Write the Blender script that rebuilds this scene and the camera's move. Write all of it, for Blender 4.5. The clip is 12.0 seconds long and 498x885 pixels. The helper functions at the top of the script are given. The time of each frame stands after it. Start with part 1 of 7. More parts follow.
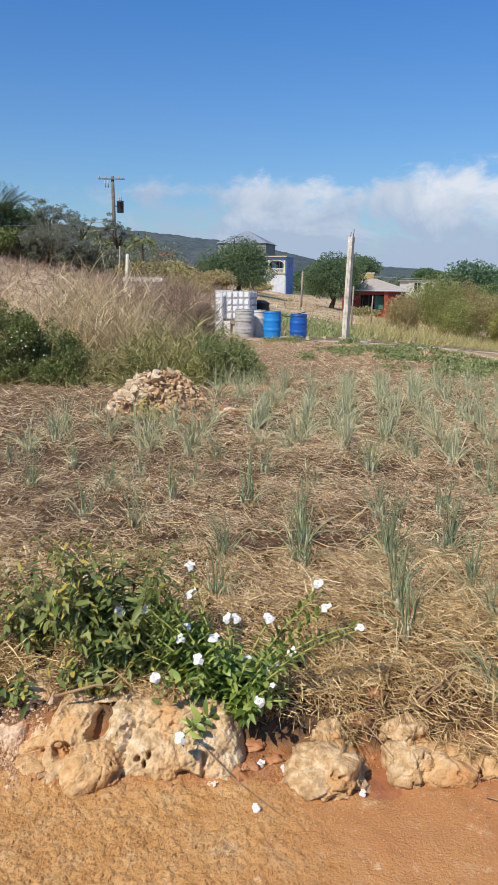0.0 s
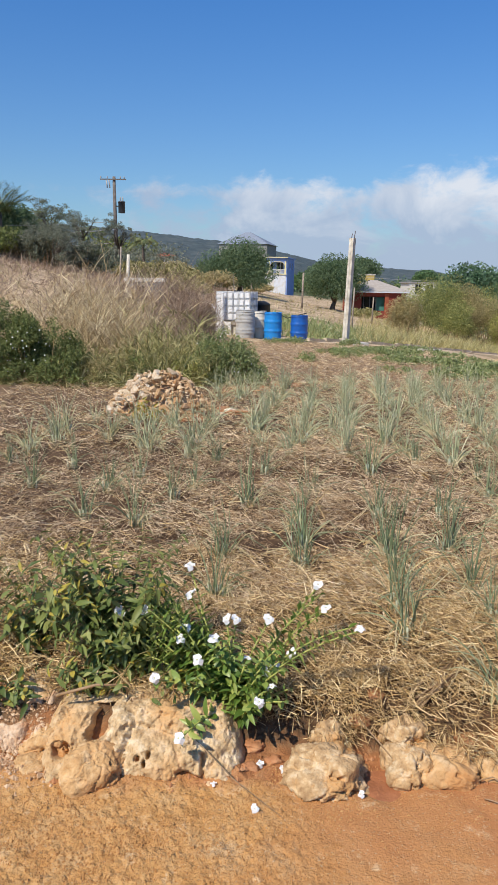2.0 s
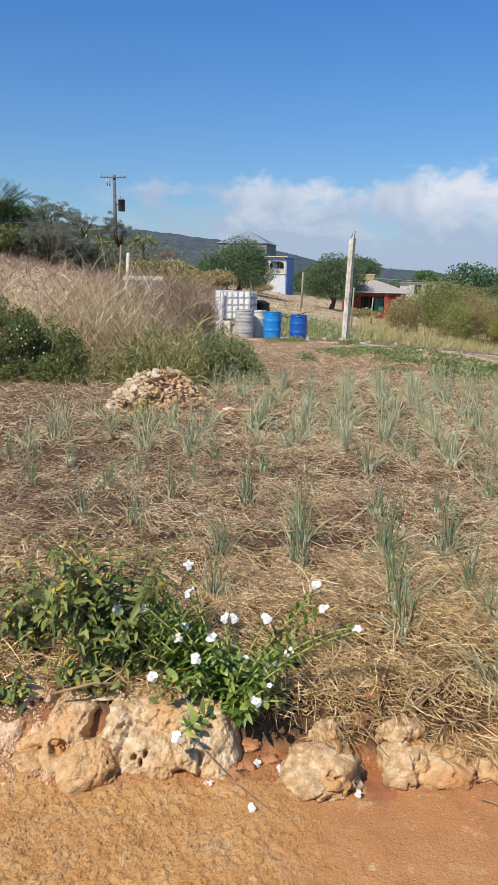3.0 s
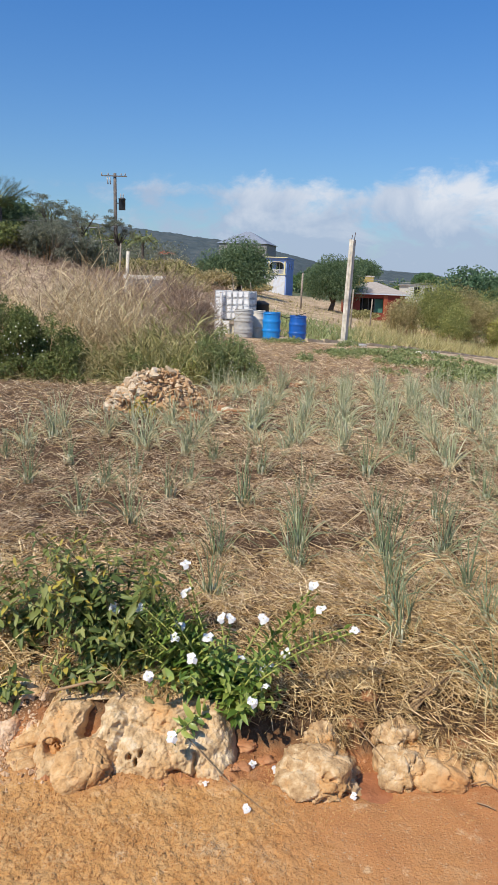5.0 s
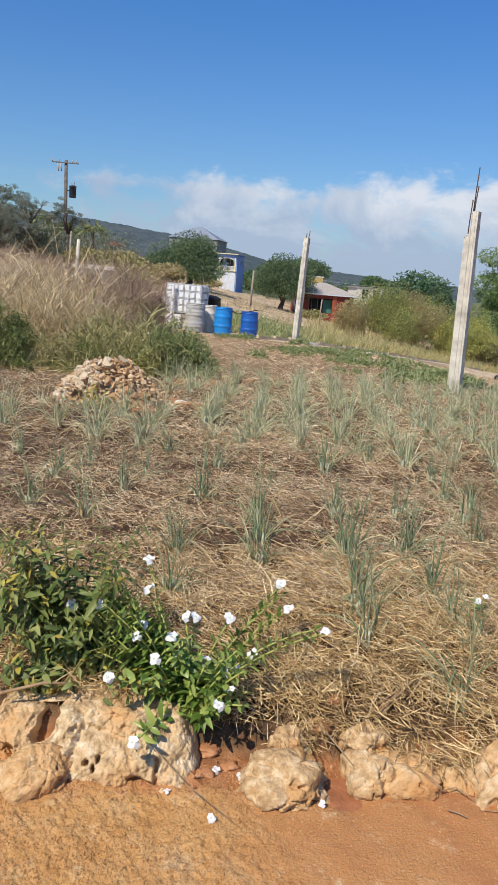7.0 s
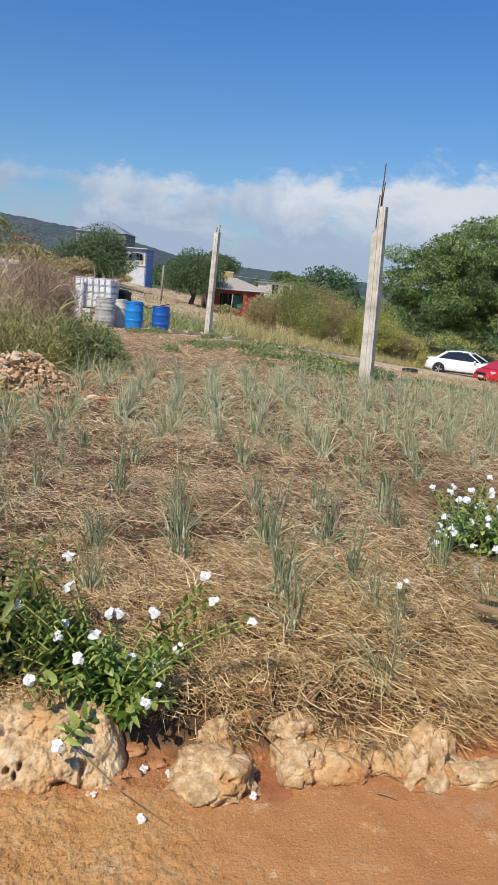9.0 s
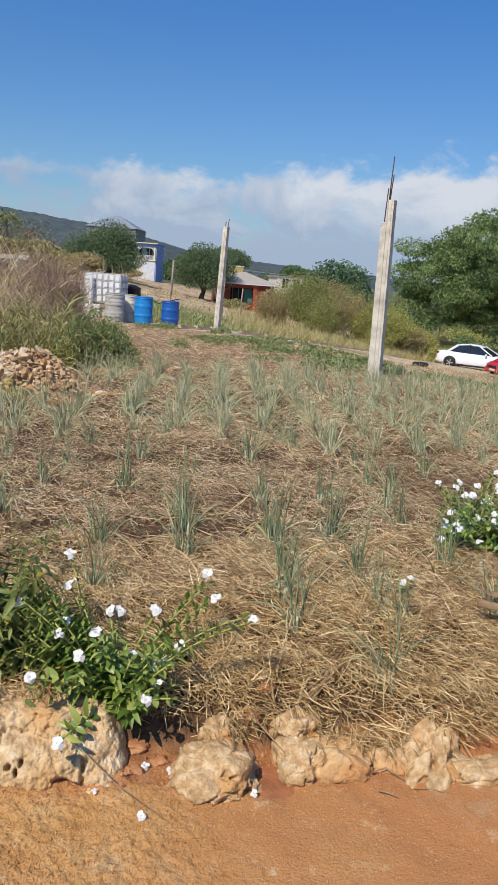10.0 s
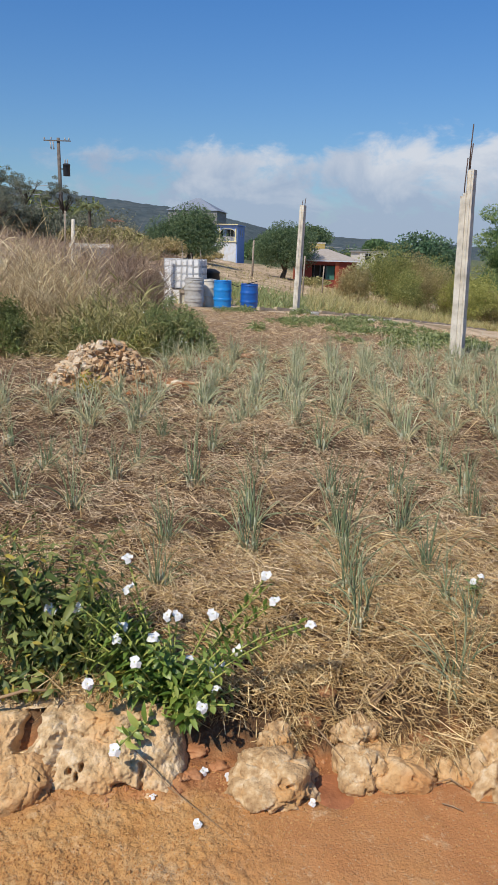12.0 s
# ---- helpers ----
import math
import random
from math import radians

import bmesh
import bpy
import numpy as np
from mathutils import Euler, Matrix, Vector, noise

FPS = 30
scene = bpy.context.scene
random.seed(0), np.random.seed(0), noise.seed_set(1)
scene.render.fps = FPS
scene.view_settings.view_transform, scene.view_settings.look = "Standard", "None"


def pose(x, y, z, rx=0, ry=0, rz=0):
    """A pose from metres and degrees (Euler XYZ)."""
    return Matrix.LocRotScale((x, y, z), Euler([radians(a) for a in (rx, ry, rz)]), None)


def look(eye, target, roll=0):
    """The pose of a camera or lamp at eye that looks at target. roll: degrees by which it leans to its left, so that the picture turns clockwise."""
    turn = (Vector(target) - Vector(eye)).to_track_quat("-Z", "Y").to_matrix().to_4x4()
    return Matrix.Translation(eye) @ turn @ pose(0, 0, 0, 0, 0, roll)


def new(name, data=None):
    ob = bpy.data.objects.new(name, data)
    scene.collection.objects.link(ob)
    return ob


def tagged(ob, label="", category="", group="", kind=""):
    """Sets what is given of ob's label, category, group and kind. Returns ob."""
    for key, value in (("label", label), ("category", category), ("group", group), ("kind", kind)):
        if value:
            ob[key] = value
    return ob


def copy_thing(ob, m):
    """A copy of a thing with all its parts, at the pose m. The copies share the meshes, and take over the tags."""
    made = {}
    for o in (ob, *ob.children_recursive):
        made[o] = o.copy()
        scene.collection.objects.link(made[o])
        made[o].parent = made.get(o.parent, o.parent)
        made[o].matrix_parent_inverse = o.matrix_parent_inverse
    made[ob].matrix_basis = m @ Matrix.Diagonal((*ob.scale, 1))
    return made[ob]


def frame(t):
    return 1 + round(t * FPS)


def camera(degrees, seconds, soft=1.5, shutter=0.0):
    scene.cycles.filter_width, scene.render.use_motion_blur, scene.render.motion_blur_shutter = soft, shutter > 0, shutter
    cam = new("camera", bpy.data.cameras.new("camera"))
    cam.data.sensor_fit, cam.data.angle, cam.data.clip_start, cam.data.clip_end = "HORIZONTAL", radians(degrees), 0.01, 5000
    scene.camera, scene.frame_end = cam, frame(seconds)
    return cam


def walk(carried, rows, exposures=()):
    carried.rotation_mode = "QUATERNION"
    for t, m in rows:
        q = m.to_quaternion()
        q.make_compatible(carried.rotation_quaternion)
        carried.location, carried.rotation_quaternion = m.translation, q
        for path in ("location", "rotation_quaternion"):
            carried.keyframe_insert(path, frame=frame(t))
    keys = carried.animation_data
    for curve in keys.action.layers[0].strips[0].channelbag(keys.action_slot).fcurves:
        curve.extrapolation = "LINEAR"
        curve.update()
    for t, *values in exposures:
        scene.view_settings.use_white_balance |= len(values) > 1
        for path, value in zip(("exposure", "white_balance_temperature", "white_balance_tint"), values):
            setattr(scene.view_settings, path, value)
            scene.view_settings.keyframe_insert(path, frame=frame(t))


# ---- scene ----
cam = camera(35.7, 12.0, soft=1.0)
PATH = [
    (0, (0.009, -0.174, 1.758), (0.0, 1.785, 1.36), 0.7),
    (0.5, (0.014, -0.175, 1.76), (0.007, 1.786, 1.367), 0.5),
    (1, (0.008, -0.176, 1.758), (-0.002, 1.784, 1.362), 0.7),
    (1.5, (0.005, -0.179, 1.76), (-0.003, 1.782, 1.364), 0.9),
    (2, (0.006, -0.181, 1.761), (-0.003, 1.779, 1.365), 1.0),
    (2.5, (0.004, -0.177, 1.758), (-0.003, 1.782, 1.359), 1.3),
    (3, (0.003, -0.181, 1.761), (-0.002, 1.779, 1.363), 1.4),
    (5, (-0.002, -0.172, 1.757), (-0.001, 1.788, 1.36), 2.1),
    (5.5, (-0.031, -0.157, 1.757), (-0.013, 1.803, 1.358), 4.2),
    (6, (-0.089, -0.105, 1.742), (-0.001, 1.853, 1.342), 5.5),
    (6.5, (-0.076, -0.044, 1.72), (0.109, 1.908, 1.325), 5.1),
    (7, (-0.108, -0.029, 1.698), (0.036, 1.926, 1.301), 4.6),
    (7.5, (-0.117, -0.005, 1.695), (0.164, 1.938, 1.316), 6.4),
    (7.7, (-0.116, 0.022, 1.688), (0.263, 1.951, 1.32), 7.1),
    (9.3, (-0.139, 0.024, 1.651), (0.222, 1.951, 1.254), 4.6),
    (9.5, (-0.119, 0.048, 1.645), (0.235, 1.975, 1.244), 4.8),
    (10, (-0.095, 0.028, 1.672), (0.244, 1.957, 1.265), 4.4),
    (10.5, (-0.065, 0.018, 1.702), (0.269, 1.946, 1.288), 3.8),
    (11, (-0.038, 0.031, 1.722), (0.287, 1.95, 1.265), 3.4),
    (11.5, (0.006, 0.086, 1.737), (0.256, 2.016, 1.276), 2.6),
    (12, (0.04, 0.092, 1.756), (0.159, 2.032, 1.285), 1.6),
]
walk(cam, [(t, look(eye, target, roll)) for t, eye, target, roll in PATH],
     exposures=((0.0, 0.05), (3.0, 0.05), (6.5, 0.04), (7.5, 0.0), (9.5, -0.08), (10.5, -0.10), (12.0, -0.14)))

# ---- light ----
SUN_AZ = math.atan2(-0.62, -0.78)          # compass angle of the sun: behind the camera, to its left
SUN_EL = radians(49)
sun_data = bpy.data.lights.new("sun", "SUN")
sun_data.energy, sun_data.angle, sun_data.color = 5.0, radians(0.55), (1.0, 0.905, 0.765)
sun = new("sun", sun_data)
sun_dir = Vector((math.sin(SUN_AZ) * math.cos(SUN_EL), math.cos(SUN_AZ) * math.cos(SUN_EL), math.sin(SUN_EL)))
sun.matrix_world = look(tuple(sun_dir * 50), (0, 0, 0))


def link(tree, a, b):
    tree.links.new(a, b)


def make_world():
    world = bpy.data.worlds.new("sky")
    scene.world = world
    world.use_nodes = True
    nt = world.node_tree
    nt.nodes.clear()
    N = nt.nodes.new
    out, bg = N("ShaderNodeOutputWorld"), N("ShaderNodeBackground")
    sky = N("ShaderNodeTexSky")
    sky.sky_type, sky.sun_disc = "NISHITA", False
    sky.sun_elevation, sky.sun_rotation = SUN_EL, SUN_AZ
    sky.air_density, sky.dust_density, sky.ozone_density = 1.0, 0.8, 4.0
    bg.inputs[1].default_value = 0.105
    # cumulus bank low over the horizon, thinning upwards
    tc = N("ShaderNodeTexCoord")
    sep = N("ShaderNodeSeparateXYZ")
    link(nt, tc.outputs["Generated"], sep.inputs[0])
    mp = N("ShaderNodeMapping")
    mp.inputs["Scale"].default_value = (1.0, 1.0, 1.7)
    mp.inputs["Location"].default_value = CLOUD_SHIFT
    link(nt, tc.outputs["Generated"], mp.inputs[0])

    def noise_at(scale, detail, rough, distortion=0.0):
        n = N("ShaderNodeTexNoise")
        n.inputs["Scale"].default_value, n.inputs["Detail"].default_value = scale, detail
        n.inputs["Roughness"].default_value, n.inputs["Distortion"].default_value = rough, distortion
        link(nt, mp.outputs[0], n.inputs["Vector"])
        return n.outputs["Fac"]

    def calc(op, a, b, clamp=False):
        m = N("ShaderNodeMath")
        m.operation, m.use_clamp = op, clamp
        for i, v in enumerate((a, b)):
            if isinstance(v, (int, float)):
                m.inputs[i].default_value = v
            else:
                link(nt, v, m.inputs[i])
        return m.outputs[0]

    big, fine = noise_at(5.0, 8.0, 0.58, 0.35), noise_at(15.0, 8.0, 0.60, 0.3)
    dens = calc("ADD", calc("MULTIPLY", big, 0.52), calc("MULTIPLY", fine, 0.48))
    dens = calc("ADD", dens, calc("MULTIPLY", sep.outputs[0], 0.15))
    dens = calc("ADD", dens, calc("MULTIPLY", calc("MINIMUM", calc("ADD", sep.outputs[0], 0.15), 0.0), 0.9))
    top = calc("ADD", 0.110, calc("MULTIPLY", calc("MAXIMUM", sep.outputs[0], 0.0), 0.045))
    over = calc("MAXIMUM", calc("SUBTRACT", sep.outputs[2], top), 0.0)
    dens = calc("SUBTRACT", dens, calc("MULTIPLY", over, 5.5))
    cover = N("ShaderNodeMapRange")
    cover.interpolation_type = "SMOOTHSTEP"
    cover.inputs[1].default_value, cover.inputs[2].default_value = 0.375, 0.52
    link(nt, dens, cover.inputs[0])
    shade = noise_at(8.5, 8.0, 0.60, 0.4)
    bright = N("ShaderNodeMapRange")
    bright.inputs[1].default_value, bright.inputs[2].default_value = 0.43, 0.75
    lit = calc("ADD", shade, calc("MULTIPLY", calc("SUBTRACT", sep.outputs[2], 0.095), 4.2))
    link(nt, calc("ADD", lit, calc("MULTIPLY", sep.outputs[0], 0.50)), bright.inputs[0])
    ramp = N("ShaderNodeValToRGB")
    ramp.color_ramp.elements[0].color = (3.7, 4.6, 6.1, 1)
    ramp.color_ramp.elements[1].color = (7.0, 7.3, 7.9, 1)
    link(nt, bright.outputs[0], ramp.inputs[0])
    tint = N("ShaderNodeMix")
    tint.data_type, tint.blend_type = "RGBA", "MULTIPLY"
    tint.inputs[0].default_value = 1.0
    link(nt, sky.outputs[0], tint.inputs[6])
    grad = N("ShaderNodeMix")
    grad.data_type = "RGBA"
    link(nt, calc("MULTIPLY", sep.outputs[2], 2.4, True), grad.inputs[0])
    grad.inputs[6].default_value, grad.inputs[7].default_value = SKY_LOW, SKY_HIGH
    link(nt, grad.outputs[2], tint.inputs[7])
    mix = N("ShaderNodeMix")
    mix.data_type = "RGBA"
    link(nt, calc("MULTIPLY", cover.outputs[0], 0.92), mix.inputs[0])
    link(nt, tint.outputs[2], mix.inputs[6])
    link(nt, ramp.outputs[0], mix.inputs[7])
    link(nt, mix.outputs[2], bg.inputs[0])
    link(nt, bg.outputs[0], out.inputs[0])


CLOUD_SHIFT = (0.35, 0.1, 0.2)
SKY_LOW, SKY_HIGH = (0.86, 0.96, 1.0, 1), (0.36, 0.87, 1.40, 1)
make_world()


# ---- materials ----
def material(name, colors, scale=6.0, rough=0.8, bump=0.3, bump_scale=60.0, island=0.0, per_object=0.0, metal=0.0,
             translucent=0.0, stain=None, stain_scale=1.2, stain_at=(0.5, 0.65), spec=0.3, detail=6.0, coat=0.0):
    """A procedural surface: a noise ramp of colours, a second larger stain, value variation by island or object, bump."""
    m = bpy.data.materials.new(name)
    m.use_nodes = True
    nt = m.node_tree
    nt.nodes.clear()
    N = nt.nodes.new
    out, bsdf, tc = N("ShaderNodeOutputMaterial"), N("ShaderNodeBsdfPrincipled"), N("ShaderNodeTexCoord")
    n1, ramp = N("ShaderNodeTexNoise"), N("ShaderNodeValToRGB")
    n1.inputs["Scale"].default_value, n1.inputs["Detail"].default_value = scale, detail
    n1.inputs["Roughness"].default_value = 0.6
    link(nt, tc.outputs["Object"], n1.inputs["Vector"])
    els = ramp.color_ramp.elements
    while len(els) < len(colors):
        els.new(0.5)
    for i, c in enumerate(colors):
        els[i].position = 0.3 + 0.4 * i / max(1, len(colors) - 1)
        els[i].color = (*c, 1)
    fac = n1.outputs["Fac"]
    if island or per_object:
        mixf = N("ShaderNodeMix")
        mixf.data_type = "FLOAT"
        mixf.inputs[0].default_value = island or per_object
        link(nt, fac, mixf.inputs[2])
        src = N("ShaderNodeNewGeometry").outputs["Random Per Island"] if island else N("ShaderNodeObjectInfo").outputs["Random"]
        rng_map = N("ShaderNodeMapRange")
        rng_map.inputs[3].default_value, rng_map.inputs[4].default_value = 0.22, 0.78
        link(nt, src, rng_map.inputs[0])
        link(nt, rng_map.outputs[0], mixf.inputs[3])
        fac = mixf.outputs[0]
    link(nt, fac, ramp.inputs[0])
    color = ramp.outputs[0]
    if stain:
        n2, sr, mx = N("ShaderNodeTexNoise"), N("ShaderNodeMapRange"), N("ShaderNodeMix")
        n2.inputs["Scale"].default_value, n2.inputs["Detail"].default_value = stain_scale, 5
        link(nt, tc.outputs["Object"], n2.inputs["Vector"])
        sr.inputs[1].default_value, sr.inputs[2].default_value = stain_at
        link(nt, n2.outputs["Fac"], sr.inputs[0])
        mx.data_type = "RGBA"
        link(nt, sr.outputs[0], mx.inputs[0])
        link(nt, color, mx.inputs[6])
        mx.inputs[7].default_value = (*stain, 1)
        color = mx.outputs[2]
    link(nt, color, bsdf.inputs["Base Color"])
    bsdf.inputs["Roughness"].default_value, bsdf.inputs["Metallic"].default_value = rough, metal
    bsdf.inputs["Specular IOR Level"].default_value, bsdf.inputs["Coat Weight"].default_value = spec, coat
    if bump:
        n3, b = N("ShaderNodeTexNoise"), N("ShaderNodeBump")
        n3.inputs["Scale"].default_value, n3.inputs["Detail"].default_value = bump_scale, 4
        link(nt, tc.outputs["Object"], n3.inputs["Vector"])
        b.inputs["Strength"].default_value, b.inputs["Distance"].default_value = bump, 0.6 / bump_scale
        link(nt, n3.outputs["Fac"], b.inputs["Height"])
        link(nt, b.outputs[0], bsdf.inputs["Normal"])
    surface = bsdf.outputs[0]
    if translucent:
        tr, mx = N("ShaderNodeBsdfTranslucent"), N("ShaderNodeMixShader")
        link(nt, color, tr.inputs[0])
        mx.inputs[0].default_value = translucent
        link(nt, surface, mx.inputs[1])
        link(nt, tr.outputs[0], mx.inputs[2])
        surface = mx.outputs[0]
    link(nt, surface, out.inputs[0])
    return m


STRAW = material("straw", [(0.20, 0.11, 0.042), (0.56, 0.38, 0.165), (0.90, 0.71, 0.40)], 14, 0.6, 0.0, island=0.66, translucent=0.1)
STRAW_RED = material("weathered_straw", [(0.14, 0.078, 0.04), (0.54, 0.37, 0.205), (0.96, 0.79, 0.53)], 14, 0.65, 0.0, island=0.66, translucent=0.08, stain=(0.20, 0.115, 0.06), stain_scale=0.55, stain_at=(0.50, 0.80))
DRY_GRASS = material("dry_grass", [(0.20, 0.13, 0.065), (0.56, 0.42, 0.225), (0.90, 0.76, 0.49)], 0.8, 0.7, 0.0, island=0.72, translucent=0.2)
OLIVE_GRASS = material("olive_grass", [(0.12, 0.115, 0.04), (0.31, 0.285, 0.105), (0.60, 0.53, 0.26)], 0.8, 0.65, 0.0, island=0.7, translucent=0.25)
ONION = material("onion_leaf", [(0.13, 0.18, 0.09), (0.255, 0.31, 0.165), (0.50, 0.51, 0.30)], 9, 0.5, 0.1, 90, per_object=0.5, translucent=0.15, spec=0.25)
ONION_JOIN = material("onion_leaf_mass", [(0.20, 0.245, 0.135), (0.42, 0.44, 0.25), (0.76, 0.72, 0.48)], 9, 0.5, 0.1, 90, island=0.6, translucent=0.15, spec=0.3)
ONION_DRY = material("onion_leaf_withered", [(0.36, 0.30, 0.145), (0.56, 0.47, 0.25), (0.68, 0.58, 0.36)], 9, 0.7, 0.1, 90, per_object=0.5)
ONION_BASE = material("onion_stem", [(0.35, 0.38, 0.25), (0.52, 0.52, 0.38)], 20, 0.5, 0.1, 90)
LEAF_BRIGHT = material("periwinkle_leaf", [(0.065, 0.125, 0.022), (0.175, 0.265, 0.05), (0.42, 0.47, 0.125)], 7, 0.38, 0.15, 80, per_object=0.7, translucent=0.3, spec=0.5)
LEAF_JOIN = material("periwinkle_leaf_mass", [(0.065, 0.125, 0.022), (0.175, 0.265, 0.05), (0.42, 0.47, 0.125)], 7, 0.38, 0.15, 80, island=0.7, translucent=0.3, spec=0.5)
LEAF_WEED = material("weed_leaf", [(0.06, 0.095, 0.024), (0.155, 0.20, 0.052), (0.35, 0.365, 0.12)], 7, 0.5, 0.15, 80, per_object=0.7, translucent=0.3, spec=0.35)
LEAF_WEED_JOIN = material("weed_leaf_mass", [(0.06, 0.095, 0.024), (0.155, 0.20, 0.052), (0.35, 0.365, 0.12)], 7, 0.5, 0.15, 80, island=0.7, translucent=0.3, spec=0.35)
STEM_WEED = material("weed_stem", [(0.14, 0.13, 0.05), (0.25, 0.215, 0.09)], 12, 0.6, 0.1, 60)
LEAF_YELLOW = material("yellowed_leaf", [(0.35, 0.28, 0.05), (0.50, 0.42, 0.08)], 12, 0.5, 0.15, 80, per_object=0.5, translucent=0.3)
STEM_GREEN = material("green_stem", [(0.28, 0.31, 0.075), (0.44, 0.45, 0.13)], 12, 0.5, 0.1, 60)
STEM_BROWN = material("brown_stem", [(0.24, 0.145, 0.07), (0.38, 0.26, 0.15)], 20, 0.85, 0.3, 90)
PETAL = material("white_petal", [(0.80, 0.80, 0.79), (0.88, 0.88, 0.88)], 30, 0.5, 0.1, 120, translucent=0.25)
THROAT = material("flower_throat", [(0.55, 0.55, 0.15), (0.65, 0.62, 0.25)], 30, 0.5, 0.0)
LIMESTONE = material("limestone", [(0.32, 0.20, 0.095), (0.535, 0.38, 0.21), (0.73, 0.60, 0.42)], 20, 0.94, 1.0, 110, stain=(0.52, 0.30, 0.125), stain_scale=5.0, stain_at=(0.49, 0.70), detail=12)
CLAY_STONE = material("clay_stained_stone", [(0.34, 0.185, 0.075), (0.52, 0.32, 0.145), (0.68, 0.48, 0.27)], 18, 0.94, 1.0, 110, stain=(0.46, 0.235, 0.09), stain_scale=5.0, stain_at=(0.48, 0.64), detail=12)
TAN_STONE = material("tan_weathered_limestone", [(0.27, 0.155, 0.07), (0.49, 0.325, 0.165), (0.70, 0.56, 0.37)], 22, 0.95, 1.0, 130, stain=(0.50, 0.27, 0.10), stain_scale=6.0, stain_at=(0.50, 0.66), detail=12)
WET_CLAY = material("damp_red_clay", [(0.24, 0.09, 0.038), (0.38, 0.15, 0.065)], 14, 0.6, 0.5, 70)
PALE_CRUST = material("pale_crumbling_stone", [(0.36, 0.21, 0.12), (0.58, 0.41, 0.27), (0.72, 0.58, 0.43)], 18, 0.95, 1.0, 120, stain=(0.45, 0.22, 0.10), stain_scale=8.0, stain_at=(0.46, 0.60), detail=10)
PINK_RUBBLE = material("pinkish_rubble", [(0.36, 0.21, 0.11), (0.50, 0.33, 0.195), (0.62, 0.45, 0.30)], 9, 0.92, 0.6, 60, island=0.7)
RUBBLE = material("rubble_stone", [(0.44, 0.31, 0.18), (0.64, 0.51, 0.35), (0.80, 0.71, 0.56)], 5, 0.92, 0.6, 40, per_object=0.7, stain=(0.47, 0.26, 0.13), stain_scale=7, stain_at=(0.52, 0.66))
RUBBLE_TAN = material("tan_rubble_stone", [(0.36, 0.205, 0.095), (0.56, 0.36, 0.185), (0.72, 0.54, 0.345)], 5, 0.92, 0.6, 40, per_object=0.7, stain=(0.45, 0.22, 0.09), stain_scale=7, stain_at=(0.48, 0.62))
RUBBLE_CHIPS = material("rubble_chip", [(0.34, 0.20, 0.095), (0.54, 0.355, 0.19), (0.72, 0.55, 0.36)], 5, 0.92, 0.6, 40, island=0.7, stain=(0.47, 0.26, 0.13), stain_scale=7, stain_at=(0.55, 0.70))
CLAY = material("red_clay", [(0.28, 0.12, 0.05), (0.40, 0.18, 0.08), (0.48, 0.26, 0.13)], 8, 0.85, 0.5, 50)
CRUMB = material("soil_crumb", [(0.30, 0.14, 0.046), (0.40, 0.205, 0.075), (0.50, 0.29, 0.12)], 3, 0.95, 0.5, 120, island=0.5)
PEBBLE = material("pebble", [(0.34, 0.17, 0.065), (0.46, 0.26, 0.11), (0.58, 0.38, 0.20)], 12, 0.9, 0.3, 90, island=0.7)
CONCRETE = material("weathered_concrete", [(0.44, 0.40, 0.33), (0.60, 0.55, 0.46), (0.70, 0.66, 0.56)], 5, 0.9, 0.4, 45, stain=(0.30, 0.26, 0.20), stain_scale=2.4, stain_at=(0.52, 0.72))
KERB = material("dirty_kerb", [(0.38, 0.30, 0.21), (0.52, 0.43, 0.31), (0.64, 0.55, 0.42)], 3, 0.9, 0.4, 30)
REBAR = material("rusty_steel", [(0.07, 0.05, 0.045), (0.14, 0.09, 0.07)], 30, 0.75, 0.4, 120, metal=0.4)
BLUE_PLASTIC = material("blue_plastic", [(0.012, 0.19, 0.54), (0.018, 0.25, 0.64)], 3, 0.38, 0.1, 30, stain=(0.04, 0.18, 0.44), stain_scale=2.5, stain_at=(0.60, 0.82), spec=0.5)
BLUE_DARK = material("deep_blue_plastic", [(0.009, 0.085, 0.34), (0.014, 0.115, 0.43)], 3, 0.38, 0.1, 30, stain=(0.04, 0.09, 0.26), stain_scale=2.5, stain_at=(0.58, 0.8), spec=0.5)
GREY_PLASTIC = material("grey_plastic", [(0.36, 0.355, 0.34), (0.50, 0.49, 0.465)], 3, 0.55, 0.15, 40, stain=(0.22, 0.19, 0.15), stain_scale=3, stain_at=(0.54, 0.78))
CREAM_PLASTIC = material("cream_plastic", [(0.56, 0.52, 0.45), (0.70, 0.66, 0.58)], 3, 0.55, 0.15, 40, stain=(0.40, 0.33, 0.24), stain_scale=3, stain_at=(0.58, 0.85))
TANK_PLASTIC = material("tank_plastic", [(0.70, 0.69, 0.67), (0.82, 0.81, 0.79)], 2, 0.5, 0.15, 30, stain=(0.50, 0.45, 0.38), stain_scale=2, stain_at=(0.55, 0.9))
GALVANISED = material("galvanised_tube", [(0.42, 0.42, 0.42), (0.56, 0.56, 0.55)], 8, 0.6, 0.1, 60, metal=0.1)
BLACK_PLASTIC = material("black_plastic", [(0.012, 0.012, 0.013), (0.03, 0.03, 0.03)], 3, 0.5, 0.1, 40)
POLE_WOOD = material("pole_wood", [(0.10, 0.085, 0.075), (0.19, 0.165, 0.145)], 5, 0.9, 0.5, 40)
GREY_WOOD = material("grey_wood", [(0.17, 0.13, 0.10), (0.30, 0.25, 0.20), (0.40, 0.34, 0.27)], 10, 0.9, 0.5, 50)
